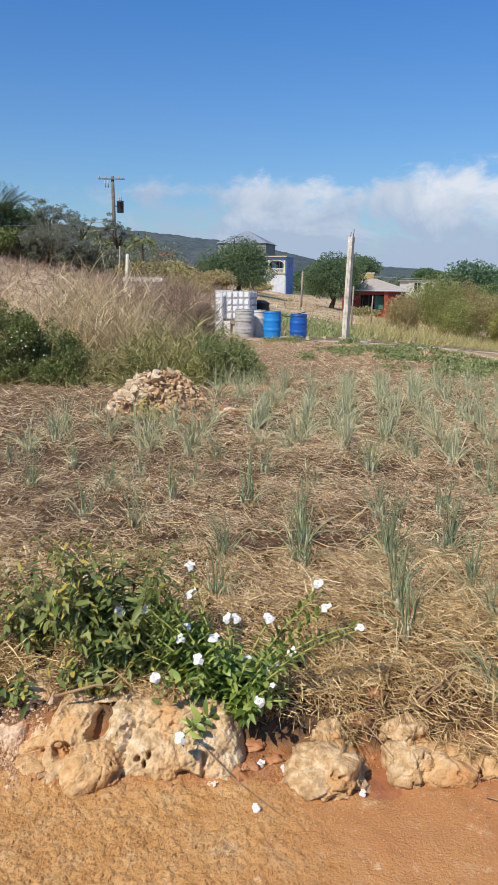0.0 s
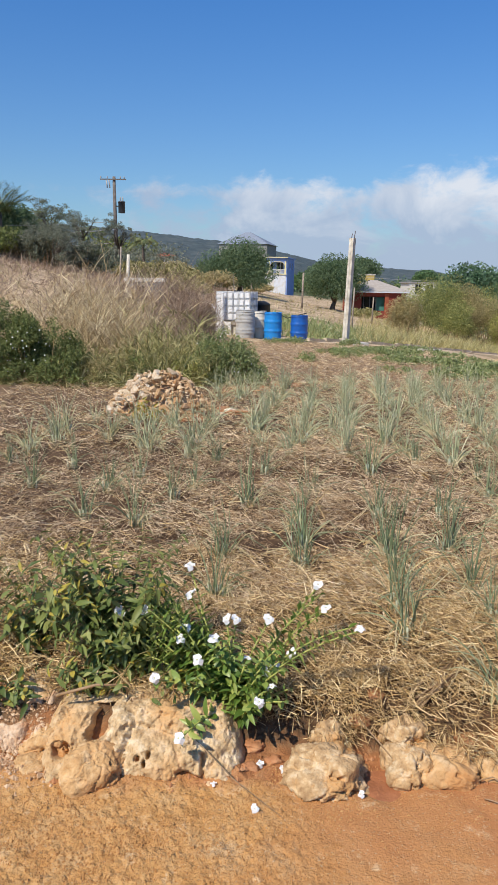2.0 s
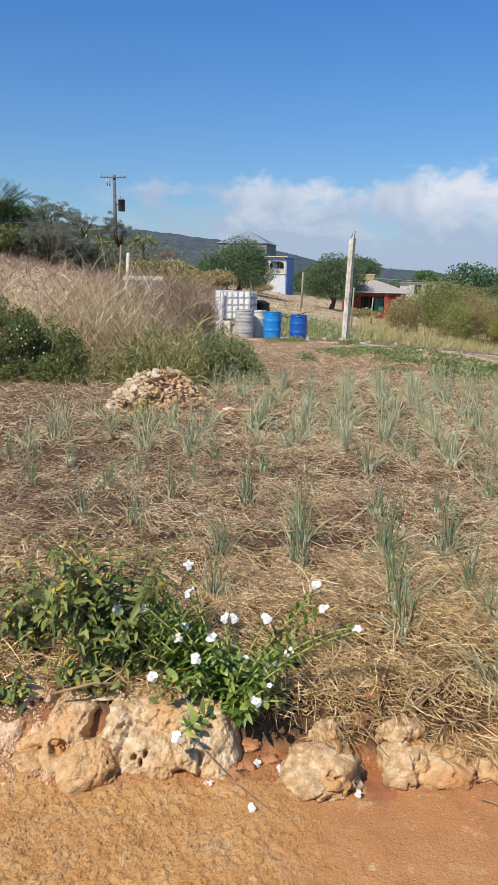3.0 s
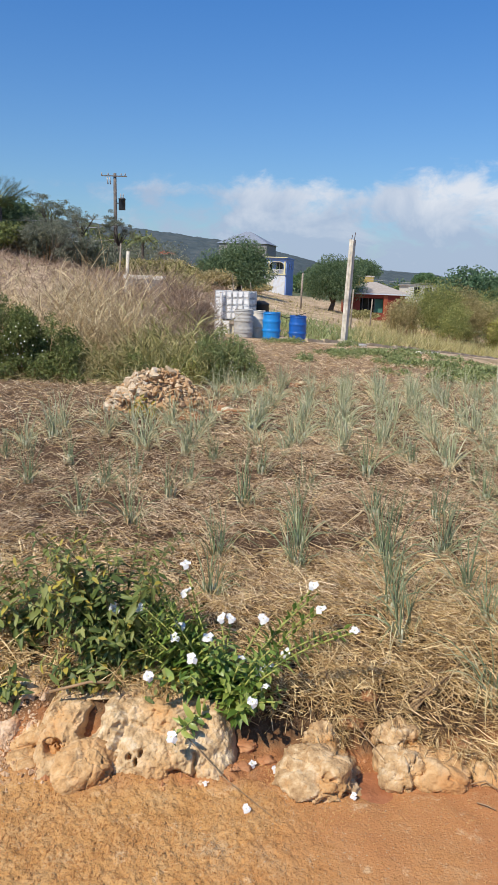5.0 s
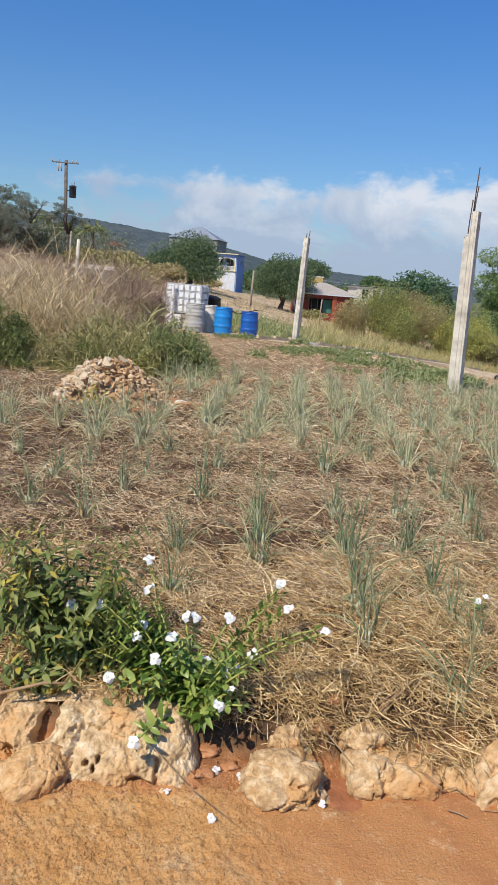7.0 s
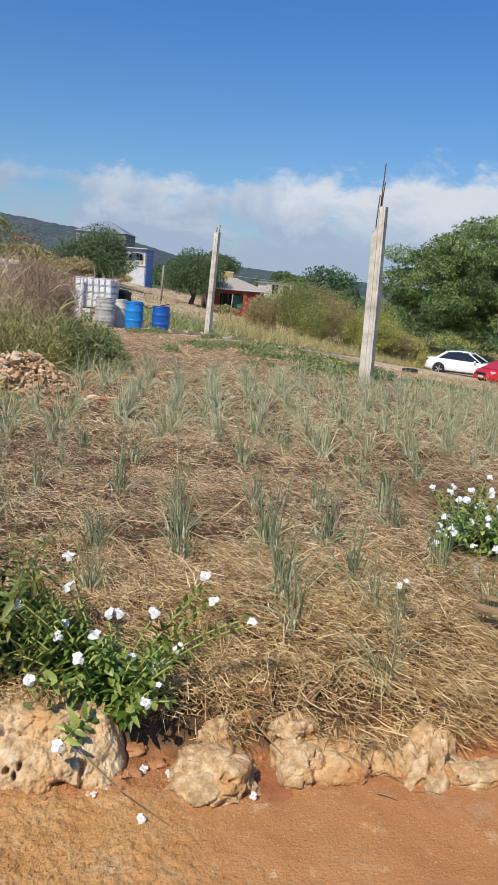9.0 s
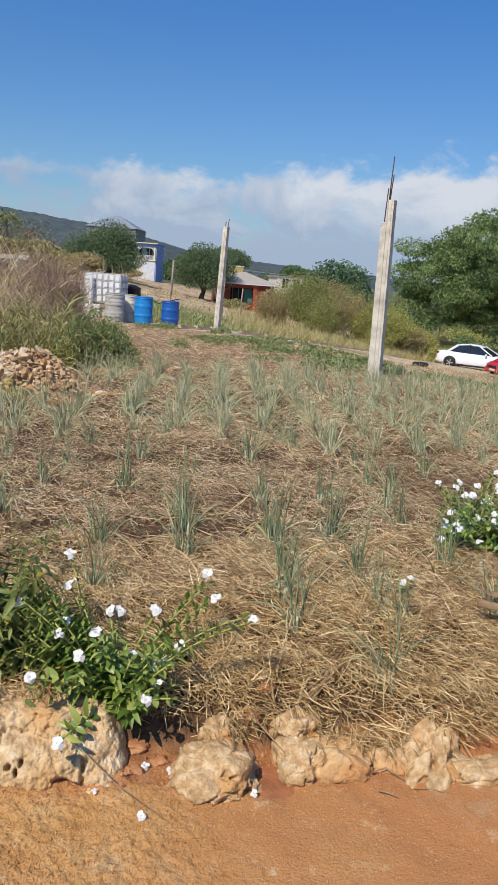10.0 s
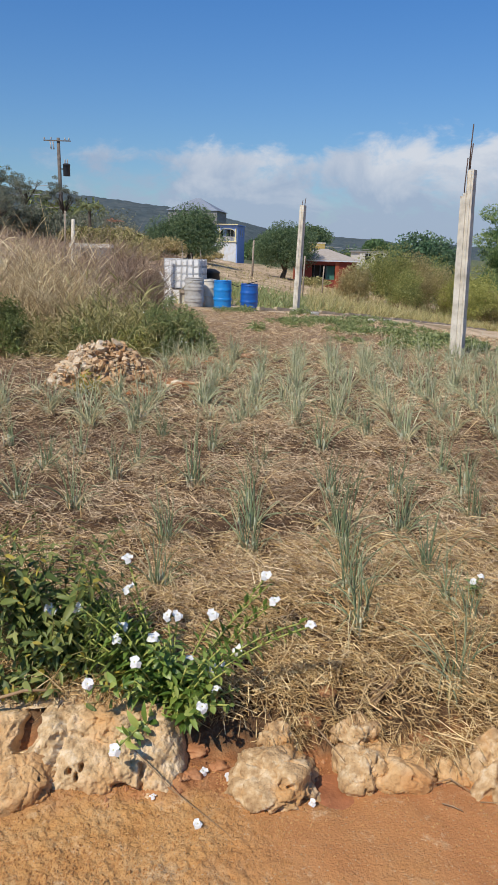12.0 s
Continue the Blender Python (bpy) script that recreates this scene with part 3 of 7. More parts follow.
def rock_mesh(name, radii, seed, detail=4, rough=0.28, pits=6):
    """A weathered, pitted stone."""
    rng = random.Random(seed)
    bm = bmesh.new()
    bmesh.ops.create_icosphere(bm, subdivisions=detail, radius=1)
    off = Vector((rng.uniform(-50, 50), rng.uniform(-50, 50), rng.uniform(-50, 50)))
    holes = []
    for _ in range(pits):
        v = Vector((rng.gauss(0, 1), rng.gauss(-0.5, 1), rng.gauss(0.3, 0.8))).normalized()
        holes.append((v, rng.choice((0.05, 0.07, 0.10, 0.14, 0.24)) * rng.uniform(0.8, 1.3), rng.uniform(0.14, 0.42)))
    for v in bm.verts:
        n = v.co.normalized()
        d = 1 + rough * noise.noise(n * 1.4 + off) + 0.6 * rough * noise.noise(n * 3.1 + off) + 0.24 * rough * noise.noise(n * 5.2 + off) + 0.10 * rough * noise.noise(n * 11 + off)
        d += 0.18 * rough * (0.25 - abs(noise.noise(n * 2.3 - off))) + 0.16 * rough * (0.2 - abs(noise.noise(n * 6.1 - off)))
        d += 0.15 * rough * noise.noise(n * 18 + off) + 0.09 * rough * noise.noise(n * 41 + off)
        for h, r, k in holes:
            a = (n - h).length / r
            if a < 1.5:
                d -= k * max(0.0, 1 - a * a * 0.45) ** 2 * (0.7 + 0.5 * noise.noise(n * 9 + off))
        v.co = Vector((n.x * radii[0], n.y * radii[1], n.z * radii[2])) * d
    return mesh_of(name, bm, True)


def rock_skin(q, n, off, rough):
    """Relief of broken limestone about 1: flat-topped lumps parted by clefts, then grain."""
    lump = noise.voronoi(q * 1.25 + off)[0]
    chip = noise.voronoi(q * 3.6 - off)[0]
    d = 1 + rough * (0.24 * noise.noise(q * 1.3 + off) + 0.07 * noise.noise(q * 2.9 - off) - 0.06 * max(0.0, 1 - (lump[1] - lump[0]) / 0.08) - 0.025 * chip[0])
    patch = 0.5 + 0.5 * noise.noise(n * 3.1 - off * 2)
    return d + rough * (0.022 * noise.noise(n * 7 + off) + (0.008 + 0.022 * patch) * noise.noise(n * 19 + off) + (0.006 + 0.018 * patch) * noise.noise(n * 44 + off) + 0.012 * noise.noise(n * 90 + off))


def boulder_mesh(name, radii, seed, holes=(), pits=8, rough=1.0, square=2.6, peak=0.0, detail=6):
    """A weathered limestone boulder: blunt broken lumps, a grainy skin, scoured hollows, sharp little holes. holes: (direction, size, depth)."""
    rng = random.Random(seed)
    bm = bmesh.new()
    bmesh.ops.create_icosphere(bm, subdivisions=detail, radius=1)
    off = Vector((rng.uniform(-50, 50), rng.uniform(-50, 50), rng.uniform(-50, 50)))
    cuts = [(Vector(h[0]).normalized(), h[1], h[2]) for h in holes]
    for k in range(pits):
        v = Vector((rng.gauss(0, 1), rng.gauss(-0.7, 0.8), rng.gauss(0.3, 0.7))).normalized()
        cuts.append((v, rng.choice((0.03, 0.04, 0.05, 0.09)) * rng.uniform(0.8, 1.3), rng.uniform(0.06, 0.22)))
    for v in bm.verts:
        n = v.co.normalized()
        q = n + 0.14 * Vector((noise.noise(n * 2 + off), noise.noise(n * 2 - off), noise.noise(n * 2.2 + off * 2)))
        q += 0.035 * Vector((noise.noise(n * 7 + off), noise.noise(n * 7 - off), noise.noise(n * 7.7 + off * 2)))
        s = (abs(n.x) ** square + abs(n.y) ** square + abs(n.z) ** square) ** (-1 / square)
        d = s * rock_skin(q, n, off, rough)
        for h, r, k in cuts:
            a = (q - h).length / r * (1 + 0.6 * noise.noise(n * 6 + off))
            if a < 1:
                d -= k * (1 - a ** 4)
        f = 1 - peak * max(0.0, n.z)
        v.co = Vector((n.x * radii[0] * f, n.y * radii[1] * f, n.z * radii[2])) * d
    return mesh_of(name, bm, True)


# ---- ground, hills ----
def make_ground():
    radii = [0.5]
    while radii[-1] < 4200:
        radii.append(radii[-1] * (1.014 if radii[-1] < 1.2 else 1.006 if radii[-1] < 1.9 else 1.0034 if radii[-1] < 2.72 else 1.006 if radii[-1] < 3.0 else 1.022 if radii[-1] < 14 else 1.05))
    ang = np.concatenate([np.linspace(-42, 42, 460), np.linspace(47, 313, 50)])
    r, a = np.meshgrid(np.array(radii), np.radians(ang), indexing="ij")
    x, y = r * np.sin(a), r * np.cos(a)
    V = np.stack([x, y, ground_z(x, y)], -1).reshape(-1, 3)
    nr, na = r.shape
    i, j = np.meshgrid(np.arange(nr - 1), np.arange(na), indexing="ij")
    k = (j + 1) % na
    F = np.stack([i * na + j, i * na + k, (i + 1) * na + k, (i + 1) * na + j], -1).reshape(-1, 4)
    V = np.vstack([V, [[0, 0, float(ground_z(0, 0))]]])
    me = mesh_from("ground", V, F, True)
    bm = bmesh.new()
    bm.from_mesh(me)
    bm.verts.ensure_lookup_table()
    c = bm.verts[nr * na]
    for q in range(na):
        bm.faces.new((c, bm.verts[(q + 1) % na], bm.verts[q])).smooth = True
    bm.to_mesh(me)
    bm.free()
    me.materials.append(ground_material())
    tagged(new("ground", me), "red-brown farm soil with an orange dirt road", "ground", kind="structure")


def make_hills():
    """The wooded ridge far behind the village, high on one side and falling away."""
    az = np.radians(np.linspace(-60, 60, 500))
    V, rows = [], 14
    for k in range(rows + 1):
        u = k / rows
        dist = 1150 - 450 * (1 - u)
        deg = np.degrees(az)
        el = 0.95 + 2.95 / (1 + np.exp((deg - 1.0) / 4.5))
        el = el + 0.30 * (lattice_noise(deg, deg * 0, 0.32, 11) - 0.5) + 0.10 * (lattice_noise(deg, deg * 0, 1.6, 12) - 0.5)
        crest = 1.7 + np.tan(np.radians(el)) * 1150
        z = -18 + (crest + 18) * np.sin(u * math.pi / 2) + 9 * (lattice_noise(deg, deg * 0 + k, 1.1, 13) - 0.5) * (1 - u)
        z = z + 2.2 * (lattice_noise(deg, deg * 0 + k, 9.0, 14) - 0.5)
        V.append(np.stack([np.sin(az) * dist, np.cos(az) * dist, z], -1))
    back = V[-1].copy()
    back[:, :2] *= 1.35
    back[:, 2] = -30
    V.append(back)
    n = len(az)
    V = np.concatenate(V)
    i, j = np.meshgrid(np.arange(rows + 1), np.arange(n - 1), indexing="ij")
    F = np.stack([i * n + j, i * n + j + 1, (i + 1) * n + j + 1, (i + 1) * n + j], -1).reshape(-1, 4)
    me = mesh_from("hill", V, F, True)
    me.materials.append(HILL_HAZED)
    tagged(new("hill", me), "scrub-covered ridge behind the village, haze mixed into its colour", "hill", kind="structure")


def lane_strip():
    """The tan dirt lane that runs down from the drums to the parked cars."""
    V, n = [], 60
    for i in range(n + 1):
        s = -3 + 31 * i / n
        w = 1.3 + 1.0 * min(1, max(0, (s - 6) / 18))
        for q in (-1, -0.5, 0, 0.5, 1):
            off = q * w + 0.25 * math.sin(s * 0.7 + q) + (-1.2)
            if q < 0:
                off += q * 5.5 * min(1, max(0, (s - 7) / 7))
            x, y = 3.8 + 0.633 * s - 0.774 * (off + 2.2), 28 + 0.774 * s + 0.633 * (off + 2.2)
            V.append((x, y, float(ground_z(x, y)) + (0.03 if abs(q) < 1 else 0.0)))
    F = [(i * 5 + j, i * 5 + j + 1, i * 5 + j + 6, i * 5 + j + 5) for i in range(n) for j in range(4)]
    me = mesh_from("lane", V, F, True)
    me.materials.append(material("lane_dirt", [(0.36, 0.24, 0.13), (0.52, 0.39, 0.25), (0.62, 0.50, 0.35)], 1.5, 0.95, 0.5, 12))
    tagged(new("lane", me), "dusty tan dirt lane sloping down past the field", "lane", kind="structure")


make_ground()
make_hills()
lane_strip()
RNG = np.random.default_rng(7)


# ---- trees and shrubs ----
def crown_mesh(name, rng, clumps, n, size, ratio=0.42, inner=0.72, sag=0.2, down=0.35):
    C, R = np.array([c for c, _ in clumps]), np.array([r for _, r in clumps])
    area = (R[:, 0] * R[:, 1] + R[:, 0] * R[:, 2])
    k = rng.choice(len(clumps), n, p=area / area.sum())
    d = unit(rng.normal(size=(n, 3)))
    P = C[k] + d * R[k] * (inner + (1.04 - inner) * rng.random((n, 1)) ** 0.6)
    D = d * 0.7 + rng.normal(size=(n, 3)) * 0.55 - np.array([0, 0, down])
    L = size * (0.6 + 0.8 * rng.random(n))
    return leaf_mesh(name, P, D, d + rng.normal(size=(n, 3)) * 0.5, L, L * ratio, 0.2, sag, True)


def clump_set(rng, radii, n, centre_z, spread=0.72, size=0.42):
    out = []
    for i in range(n):
        d = unit(rng.normal(size=3))
        if d[2] < -0.55:
            d[2] *= -0.4
        c = d * np.array(radii) * spread * (0.55 + 0.45 * rng.random())
        s = size * (0.7 + 0.6 * rng.random())
        out.append((c + np.array([0, 0, centre_z]), np.array(radii) * s * np.array([1, 1, 0.85])))
    return out


def tree(label, x, y, radii, centre_z, trunk_r, nclump, nleaf, leaf, mat, seed, name="tree", ratio=0.42, spread=0.72, size=0.42, sink=0.0, group="", inner=0.72, lobes=0):
    rng = np.random.default_rng(seed)
    root = thing(name, label, "tree", group, at=on_ground(x, y, -sink))
    clumps = clump_set(rng, radii, nclump, centre_z, spread, size)
    if lobes:
        small = []
        for c, r in clumps:
            for _ in range(lobes):
                d = unit(rng.normal(size=3))
                small.append((c + d * r * 0.85, r * rng.uniform(0.22, 0.42) * np.array([1.15, 1.15, 0.75])))
        clumps = small
    bm = bmesh.new()
    fork = Vector((0.1 * radii[0], 0, max(0.8, centre_z - radii[2] * 0.75)))
    tube_into(bm, [(0, 0, -0.3), (0.05 * radii[0], 0.0, fork.z * 0.5), fork], [trunk_r * 1.35, trunk_r, trunk_r * 0.85], 10)
    for c, r in clumps[:14]:
        e = Vector(c)
        mid = fork.lerp(e, 0.5) + Vector((rng.normal() * 0.2, rng.normal() * 0.2, 0.15 * radii[2]))
        tube_into(bm, [fork - Vector((0, 0, 0.2)), mid, e], [trunk_r * 0.6, trunk_r * 0.36, trunk_r * 0.12], 6)
    part("trunk", bm, BARK, root, smooth=True)
    part("crown", crown_mesh("crown", rng, clumps, nleaf, leaf, ratio, inner), mat, root)
    return root


def shrub(label, x, y, radii, centre_z, nclump, nleaf, leaf, mat, seed, name="shrub", ratio=0.4, category="shrub", group="", stem=0.02):
    rng = np.random.default_rng(seed)
    root = thing(name, label, category, group, at=on_ground(x, y))
    clumps = clump_set(rng, radii, nclump, centre_z, 0.95, 0.34)
    bm = bmesh.new()
    for c, r in clumps[:12]:
        b = Vector((c[0] * 0.3, c[1] * 0.3, -0.1))
        e = Vector(c)
        tube_into(bm, [b, b.lerp(e, 0.5) + Vector((0, 0, 0.1)), e], [stem, stem * 0.7, stem * 0.3], 5)
    part("branchwork", bm, STEM_BROWN, root, smooth=True)
    part("foliage", crown_mesh("foliage", rng, clumps, nleaf, leaf, ratio, 0.45), mat, root)
    return root


def palm(label, x, y, height, frond, n, seed, name="palm_tree", sink=0.0, rise=(0.1, 1.2), bow=0.75):
    rng = np.random.default_rng(seed)
    root = thing(name, label, "palm tree", at=on_ground(x, y, -sink))
    part("trunk", tube([(0, 0, -0.3), (0.15, 0, height * 0.5), (0.1, 0.1, height)], [0.2, 0.15, 0.12], 8), BARK, root, smooth=True)
    top = np.array([0.1, 0.1, height])
    for i in range(n):
        a, up = 2 * math.pi * i / n + rng.normal() * 0.2, rng.uniform(*rise)
        d = np.array([math.cos(a), math.sin(a), up])
        d /= np.linalg.norm(d)
        ts = np.linspace(0.08, 1, 34)
        sp = top + d * (ts * frond)[:, None]
        sp[:, 2] -= frond * bow * ts ** 2
        tang = unit(np.gradient(sp, axis=0))
        side = unit(np.cross(tang, [0, 0, 1.0]))
        P = np.concatenate([sp, sp])
        D = np.concatenate([side, -side]) + np.concatenate([tang, tang]) * 0.6 - np.array([0, 0, 0.45])
        L = np.tile(frond * 0.26 * np.sin(np.pi * (0.12 + 0.85 * ts)), 2)
        part("frond", leaf_mesh("frond", P, D, np.tile([0, 0, 1.0], (68, 1)), L, L * 0.05 + 0.015, 0.2, 0.25), PALM_LEAF, root)["kind"] = "stuff"


# village trees
tree("round dark mango tree beside the blue house", -1.75, 85, (4.05, 3.5, 3.1), 2.2, 0.3, 60, 30000, 0.22, MANGO_FAR, 21, "mango_tree", sink=-0.2)
tree("spreading mango tree with a low dark trunk", 9.25, 95, (3.9, 3.6, 3.4), 3.6, 0.3, 56, 26000, 0.23, MANGO_FAR, 22, "mango_tree")
tree("dark mango tree standing behind another crown", 20.2, 150, (3.8, 3.6, 3.1), 5.4 - float(ground_z(20.6, 150)), 0.3, 26, 9000, 0.34, MANGO_FAR, 23, "mango_tree")
tree("big spreading mango tree shading the parked cars", 30.7, 58.0, (9.3, 6.6, 6.8), 7.00, 0.57, 60, 120000, 0.22, MANGO_LEAF, 24, "mango_tree", size=0.30, spread=0.90, inner=0.5, lobes=9)
tree("broad-leaved almond tree above the hedge", 18.6, 68, (3.4, 3.0, 3.3), 3.9, 0.2, 46, 16000, 0.27, BROAD_LEAF, 25, "almond_tree", ratio=0.55, sink=0.4)
tree("small rounded tree far behind the flat building", 33, 150, (3.0, 2.8, 2.2), 3.3 - float(ground_z(33, 150)), 0.25, 24, 7000, 0.36, TREE_LEAF, 26)
tree("grey-green tree behind the hedge", 38.5, 105, (3.6, 3.5, 2.6), 3.0, 0.25, 18, 4500, 0.5, TREE_LEAF, 27)
tree("dark tree on the rise beside the hill house", 9, 252, (6, 5, 4), 4, 0.3, 16, 3000, 1.0, TREE_LEAF, 28, sink=2)
palm("ragged coconut palm behind the hedge", 33.2, 108, 5.6, 2.6, 16, 31)
palm("drooping coconut palm beside the hedge", 31.0, 92, 3.4, 3.2, 16, 32)
palm("feathery coconut palm at the edge of the village", -19.4, 60, 6.9 - float(ground_z(-19.4, 60)), 3.4, 18, 33, rise=(0.3, 3.0), bow=0.28)
palm("small palm below the ridge", -10.8, 75, 3.2, 2.2, 14, 34)
tree("dark leafy tree behind the grass bank", -19.6, 64, (3.2, 3.2, 2.3), 2.3, 0.25, 26, 14000, 0.22, MANGO_FAR, 35)
for i, (x, y, r, h) in enumerate(((-14.9, 57, 1.7, 3.2), (-12.9, 58, 1.5, 3.5), (-10.5, 60, 1.3, 3.3), (-13.8, 53, 2.4, 1.8))):
    tree("thin grey-green tree with an open crown", x, y, (r, r, r * 0.95), h, 0.09, 13, 3800 if i < 3 else 6000, 0.09, GREY_LEAF, 40 + i, spread=0.95, size=0.42, inner=0.0, lobes=5, group="thin trees by the pole")

# scrub on the slopes, one object each
for i, (x, y, r, h, mt, lab) in enumerate((
        (11.0, 57, 1.2, 2.5, HEDGE_BROWN, "hedge bush with browned dry foliage"),
        (12.3, 58, 1.8, 3.6, HEDGE_GREEN, "dull green hedge bush above the verge"),
        (18.9, 53.8, 1.6, 3.0, HEDGE_LEAF, "yellow-green hedge bush in the sun"),
        (20.3, 54.4, 1.5, 2.4, HEDGE_BROWN, "hedge bush with browned dry foliage"),
        (21.8, 55.6, 1.5, 2.2, HEDGE_LEAF, "yellow-green hedge bush in the sun"),
        (21.4, 49.3, 1.4, 1.1, HEDGE_LEAF, "yellow-green hedge bush in the sun"),
        (23.2, 50.0, 1.4, 1.0, HEDGE_GREEN, "dull green hedge bush above the verge"),
        (24.9, 49.6, 1.2, 1.0, HEDGE_LEAF, "yellow-green hedge bush in the sun"),
        (13.9, 57.5, 1.7, 4.4, HEDGE_GREEN, "dull green hedge bush above the verge"),
        (15.4, 58, 1.6, 4.1, HEDGE_BROWN, "hedge bush with browned dry foliage"),
        (16.8, 57, 1.9, 3.5, HEDGE_BROWN, "hedge bush with browned dry foliage"),
        (18.2, 56, 1.6, 3.3, HEDGE_LEAF, "yellow-green hedge bush in the sun"),
        (19.8, 56.5, 1.7, 3.9, HEDGE_LEAF, "yellow-green hedge bush in the sun"),
        (21.6, 58, 2.0, 2.6, HEDGE_GREEN, "dull green hedge bush above the verge"),
        (23.2, 59, 2.0, 2.2, HEDGE_BROWN, "hedge bush with browned dry foliage"),
        (17.4, 60, 2.1, 4.3, HEDGE_GREEN, "dull green hedge bush above the verge"),
        (20.8, 60, 2.2, 3.2, HEDGE_BROWN, "hedge bush with browned dry foliage"),
        (14.4, 55.5, 1.3, 2.6, HEDGE_GREEN, "dull green hedge bush above the verge"),
        (25.5, 61, 2.2, 2.4, HEDGE_BROWN, "hedge bush with browned dry foliage"),
        (28.5, 60, 2.2, 1.8, HEDGE_LEAF, "yellow-green hedge bush in the sun"),
        (31.5, 58, 2.2, 1.8, HEDGE_BROWN, "hedge bush with browned dry foliage"),
        (26.5, 55, 1.3, 1.3, HEDGE_GREEN, "dull green hedge bush above the verge"),
        (32.5, 53, 2.0, 1.6, HEDGE_LEAF, "yellow-green hedge bush in the sun"),
        (18.9, 54.8, 1.2, 2.6, HEDGE_LEAF, "yellow-green hedge bush in the sun"))):
    shrub(lab, x, y, (r, r * 0.9, h * 0.56), h * 0.52, 60, 7000, 0.125, mt, 60 + i, "hedge_bush", 0.45, "bush", "hedge along the lane")
for i, (x, y, r, h, mt) in enumerate((
        (-8.5, 78, 3.0, 1.8, HEDGE_BROWN), (-5.5, 95, 3, 2.0, HEDGE_BROWN), (-7.0, 62, 2.6, 1.6, OLIVE_GRASS), (-3.8, 70, 2.2, 1.4, HEDGE_BROWN),
        (-13, 95, 5, 3.0, GREY_LEAF), (-8, 130, 5, 3.0, SHRUB_LEAF), (41, 80, 3.5, 2.6, SHRUB_LEAF), (45, 84, 4, 3, HEDGE_BROWN), (49, 90, 4, 3, SHRUB_LEAF), (37, 72, 3, 2.2, HEDGE_BROWN), (34, 66, 2.6, 2.0, HEDGE_LEAF), (50, 104, 5, 5, SHRUB_LEAF), (56, 110, 6, 6, TREE_LEAF), (61, 117, 6, 6, SHRUB_LEAF), (67, 124, 7, 7, TREE_LEAF), (63, 134, 8, 8, SHRUB_LEAF), (75, 140, 8, 8, TREE_LEAF), (45, 99, 5, 4, HEDGE_LEAF), (-1, 150, 4, 3.0, SHRUB_LEAF), (14, 170, 5, 4, SHRUB_LEAF),
        (22, 175, 5, 3.5, SHRUB_LEAF), (9.5, 190, 5, 5, TREE_LEAF), (28, 190, 6, 4, SHRUB_LEAF), (40, 190, 8, 5, TREE_LEAF),
        (50, 170, 7, 5, TREE_LEAF), (60, 150, 7, 5, SHRUB_LEAF), (-20, 110, 6, 4, SHRUB_LEAF), (-26, 90, 6, 4, SHRUB_LEAF),
        (11.5, 83, 1.6, 0.9, OLIVE_GRASS), (20, 84, 2.4, 1.6, SHRUB_LEAF), (44, 120, 5, 3.5, SHRUB_LEAF), (36, 78, 3.5, 2.4, TREE_LEAF),
        (-16.2, 56, 1.9, 2.0, GREY_LEAF), (-14.4, 55, 1.8, 2.3, GREY_LEAF), (-12.2, 56, 1.8, 2.0, GREY_LEAF), (-10.3, 57, 1.8, 1.7, GREY_LEAF), (-18.3, 55, 2.0, 1.9, SHRUB_LEAF), (-8.4, 56, 1.5, 1.2, OLIVE_GRASS),
        (-4.5, 50, 1.6, 0.9, HEDGE_BROWN), (0.5, 110, 2, 1.3, HEDGE_BROWN))):
    shrub("scrub bush on the slope below the ridge", x, y, (r, r * 0.9, h * 0.62), h * 0.6, 12 if y > 100 else 24, 1500 if y > 100 else 2600, (0.13 * r ** 0.6 + 0.15) if y > 100 else 0.16 + 0.02 * r, mt, 90 + i, "scrub_bush", 0.5, "bush", "scrub on the village slope")


# ---- houses ----
def wall_into(bm, a, b, z0, z1, thick, holes=()):
    """A wall from plan point a to b, with through openings (start, end, sill, head) along it."""
    a, b = Vector((*a, 0)), Vector((*b, 0))
    d = b - a
    length = d.length
    turn = Matrix.Rotation(math.atan2(d.y, d.x), 4, "Z")
    us = sorted({0.0, length, *[h[0] for h in holes], *[h[1] for h in holes]})
    zs = sorted({z0, z1, *[h[2] for h in holes], *[h[3] for h in holes]})
    for u0, u1 in zip(us, us[1:]):
        for w0, w1 in zip(zs, zs[1:]):
            um, zm = (u0 + u1) / 2, (w0 + w1) / 2
            if any(h[0] < um < h[1] and h[2] < zm < h[3] for h in holes):
                continue
            c = Matrix.Translation(a) @ turn @ Vector((um, 0, zm))
            box_into(bm, c, (u1 - u0, thick, w1 - w0), turn)
    bmesh.ops.remove_doubles(bm, verts=bm.verts, dist=0.002)
    return bm


def window_at(parent, c, w, h, turn=0.0, glass=None, rim=None):
    rot = Matrix.Rotation(radians(turn), 4, "Z")
    win = part("window", box((0, 0, 0), (w, 0.03, h)), glass or DARK_GLASS, parent, "dark window glass", Matrix.Translation(c) @ rot)
    bm = bmesh.new()
    for q in (-1, 0, 1):
        box_into(bm, (q * w / 2, -0.03, 0), (0.07, 0.05, h + 0.07))
    for q in (-1, 1):
        box_into(bm, (0, -0.03, q * h / 2), (w + 0.07, 0.055, 0.07))
    part("window_frame", bm, rim or WALL_WHITE, win)
    return win


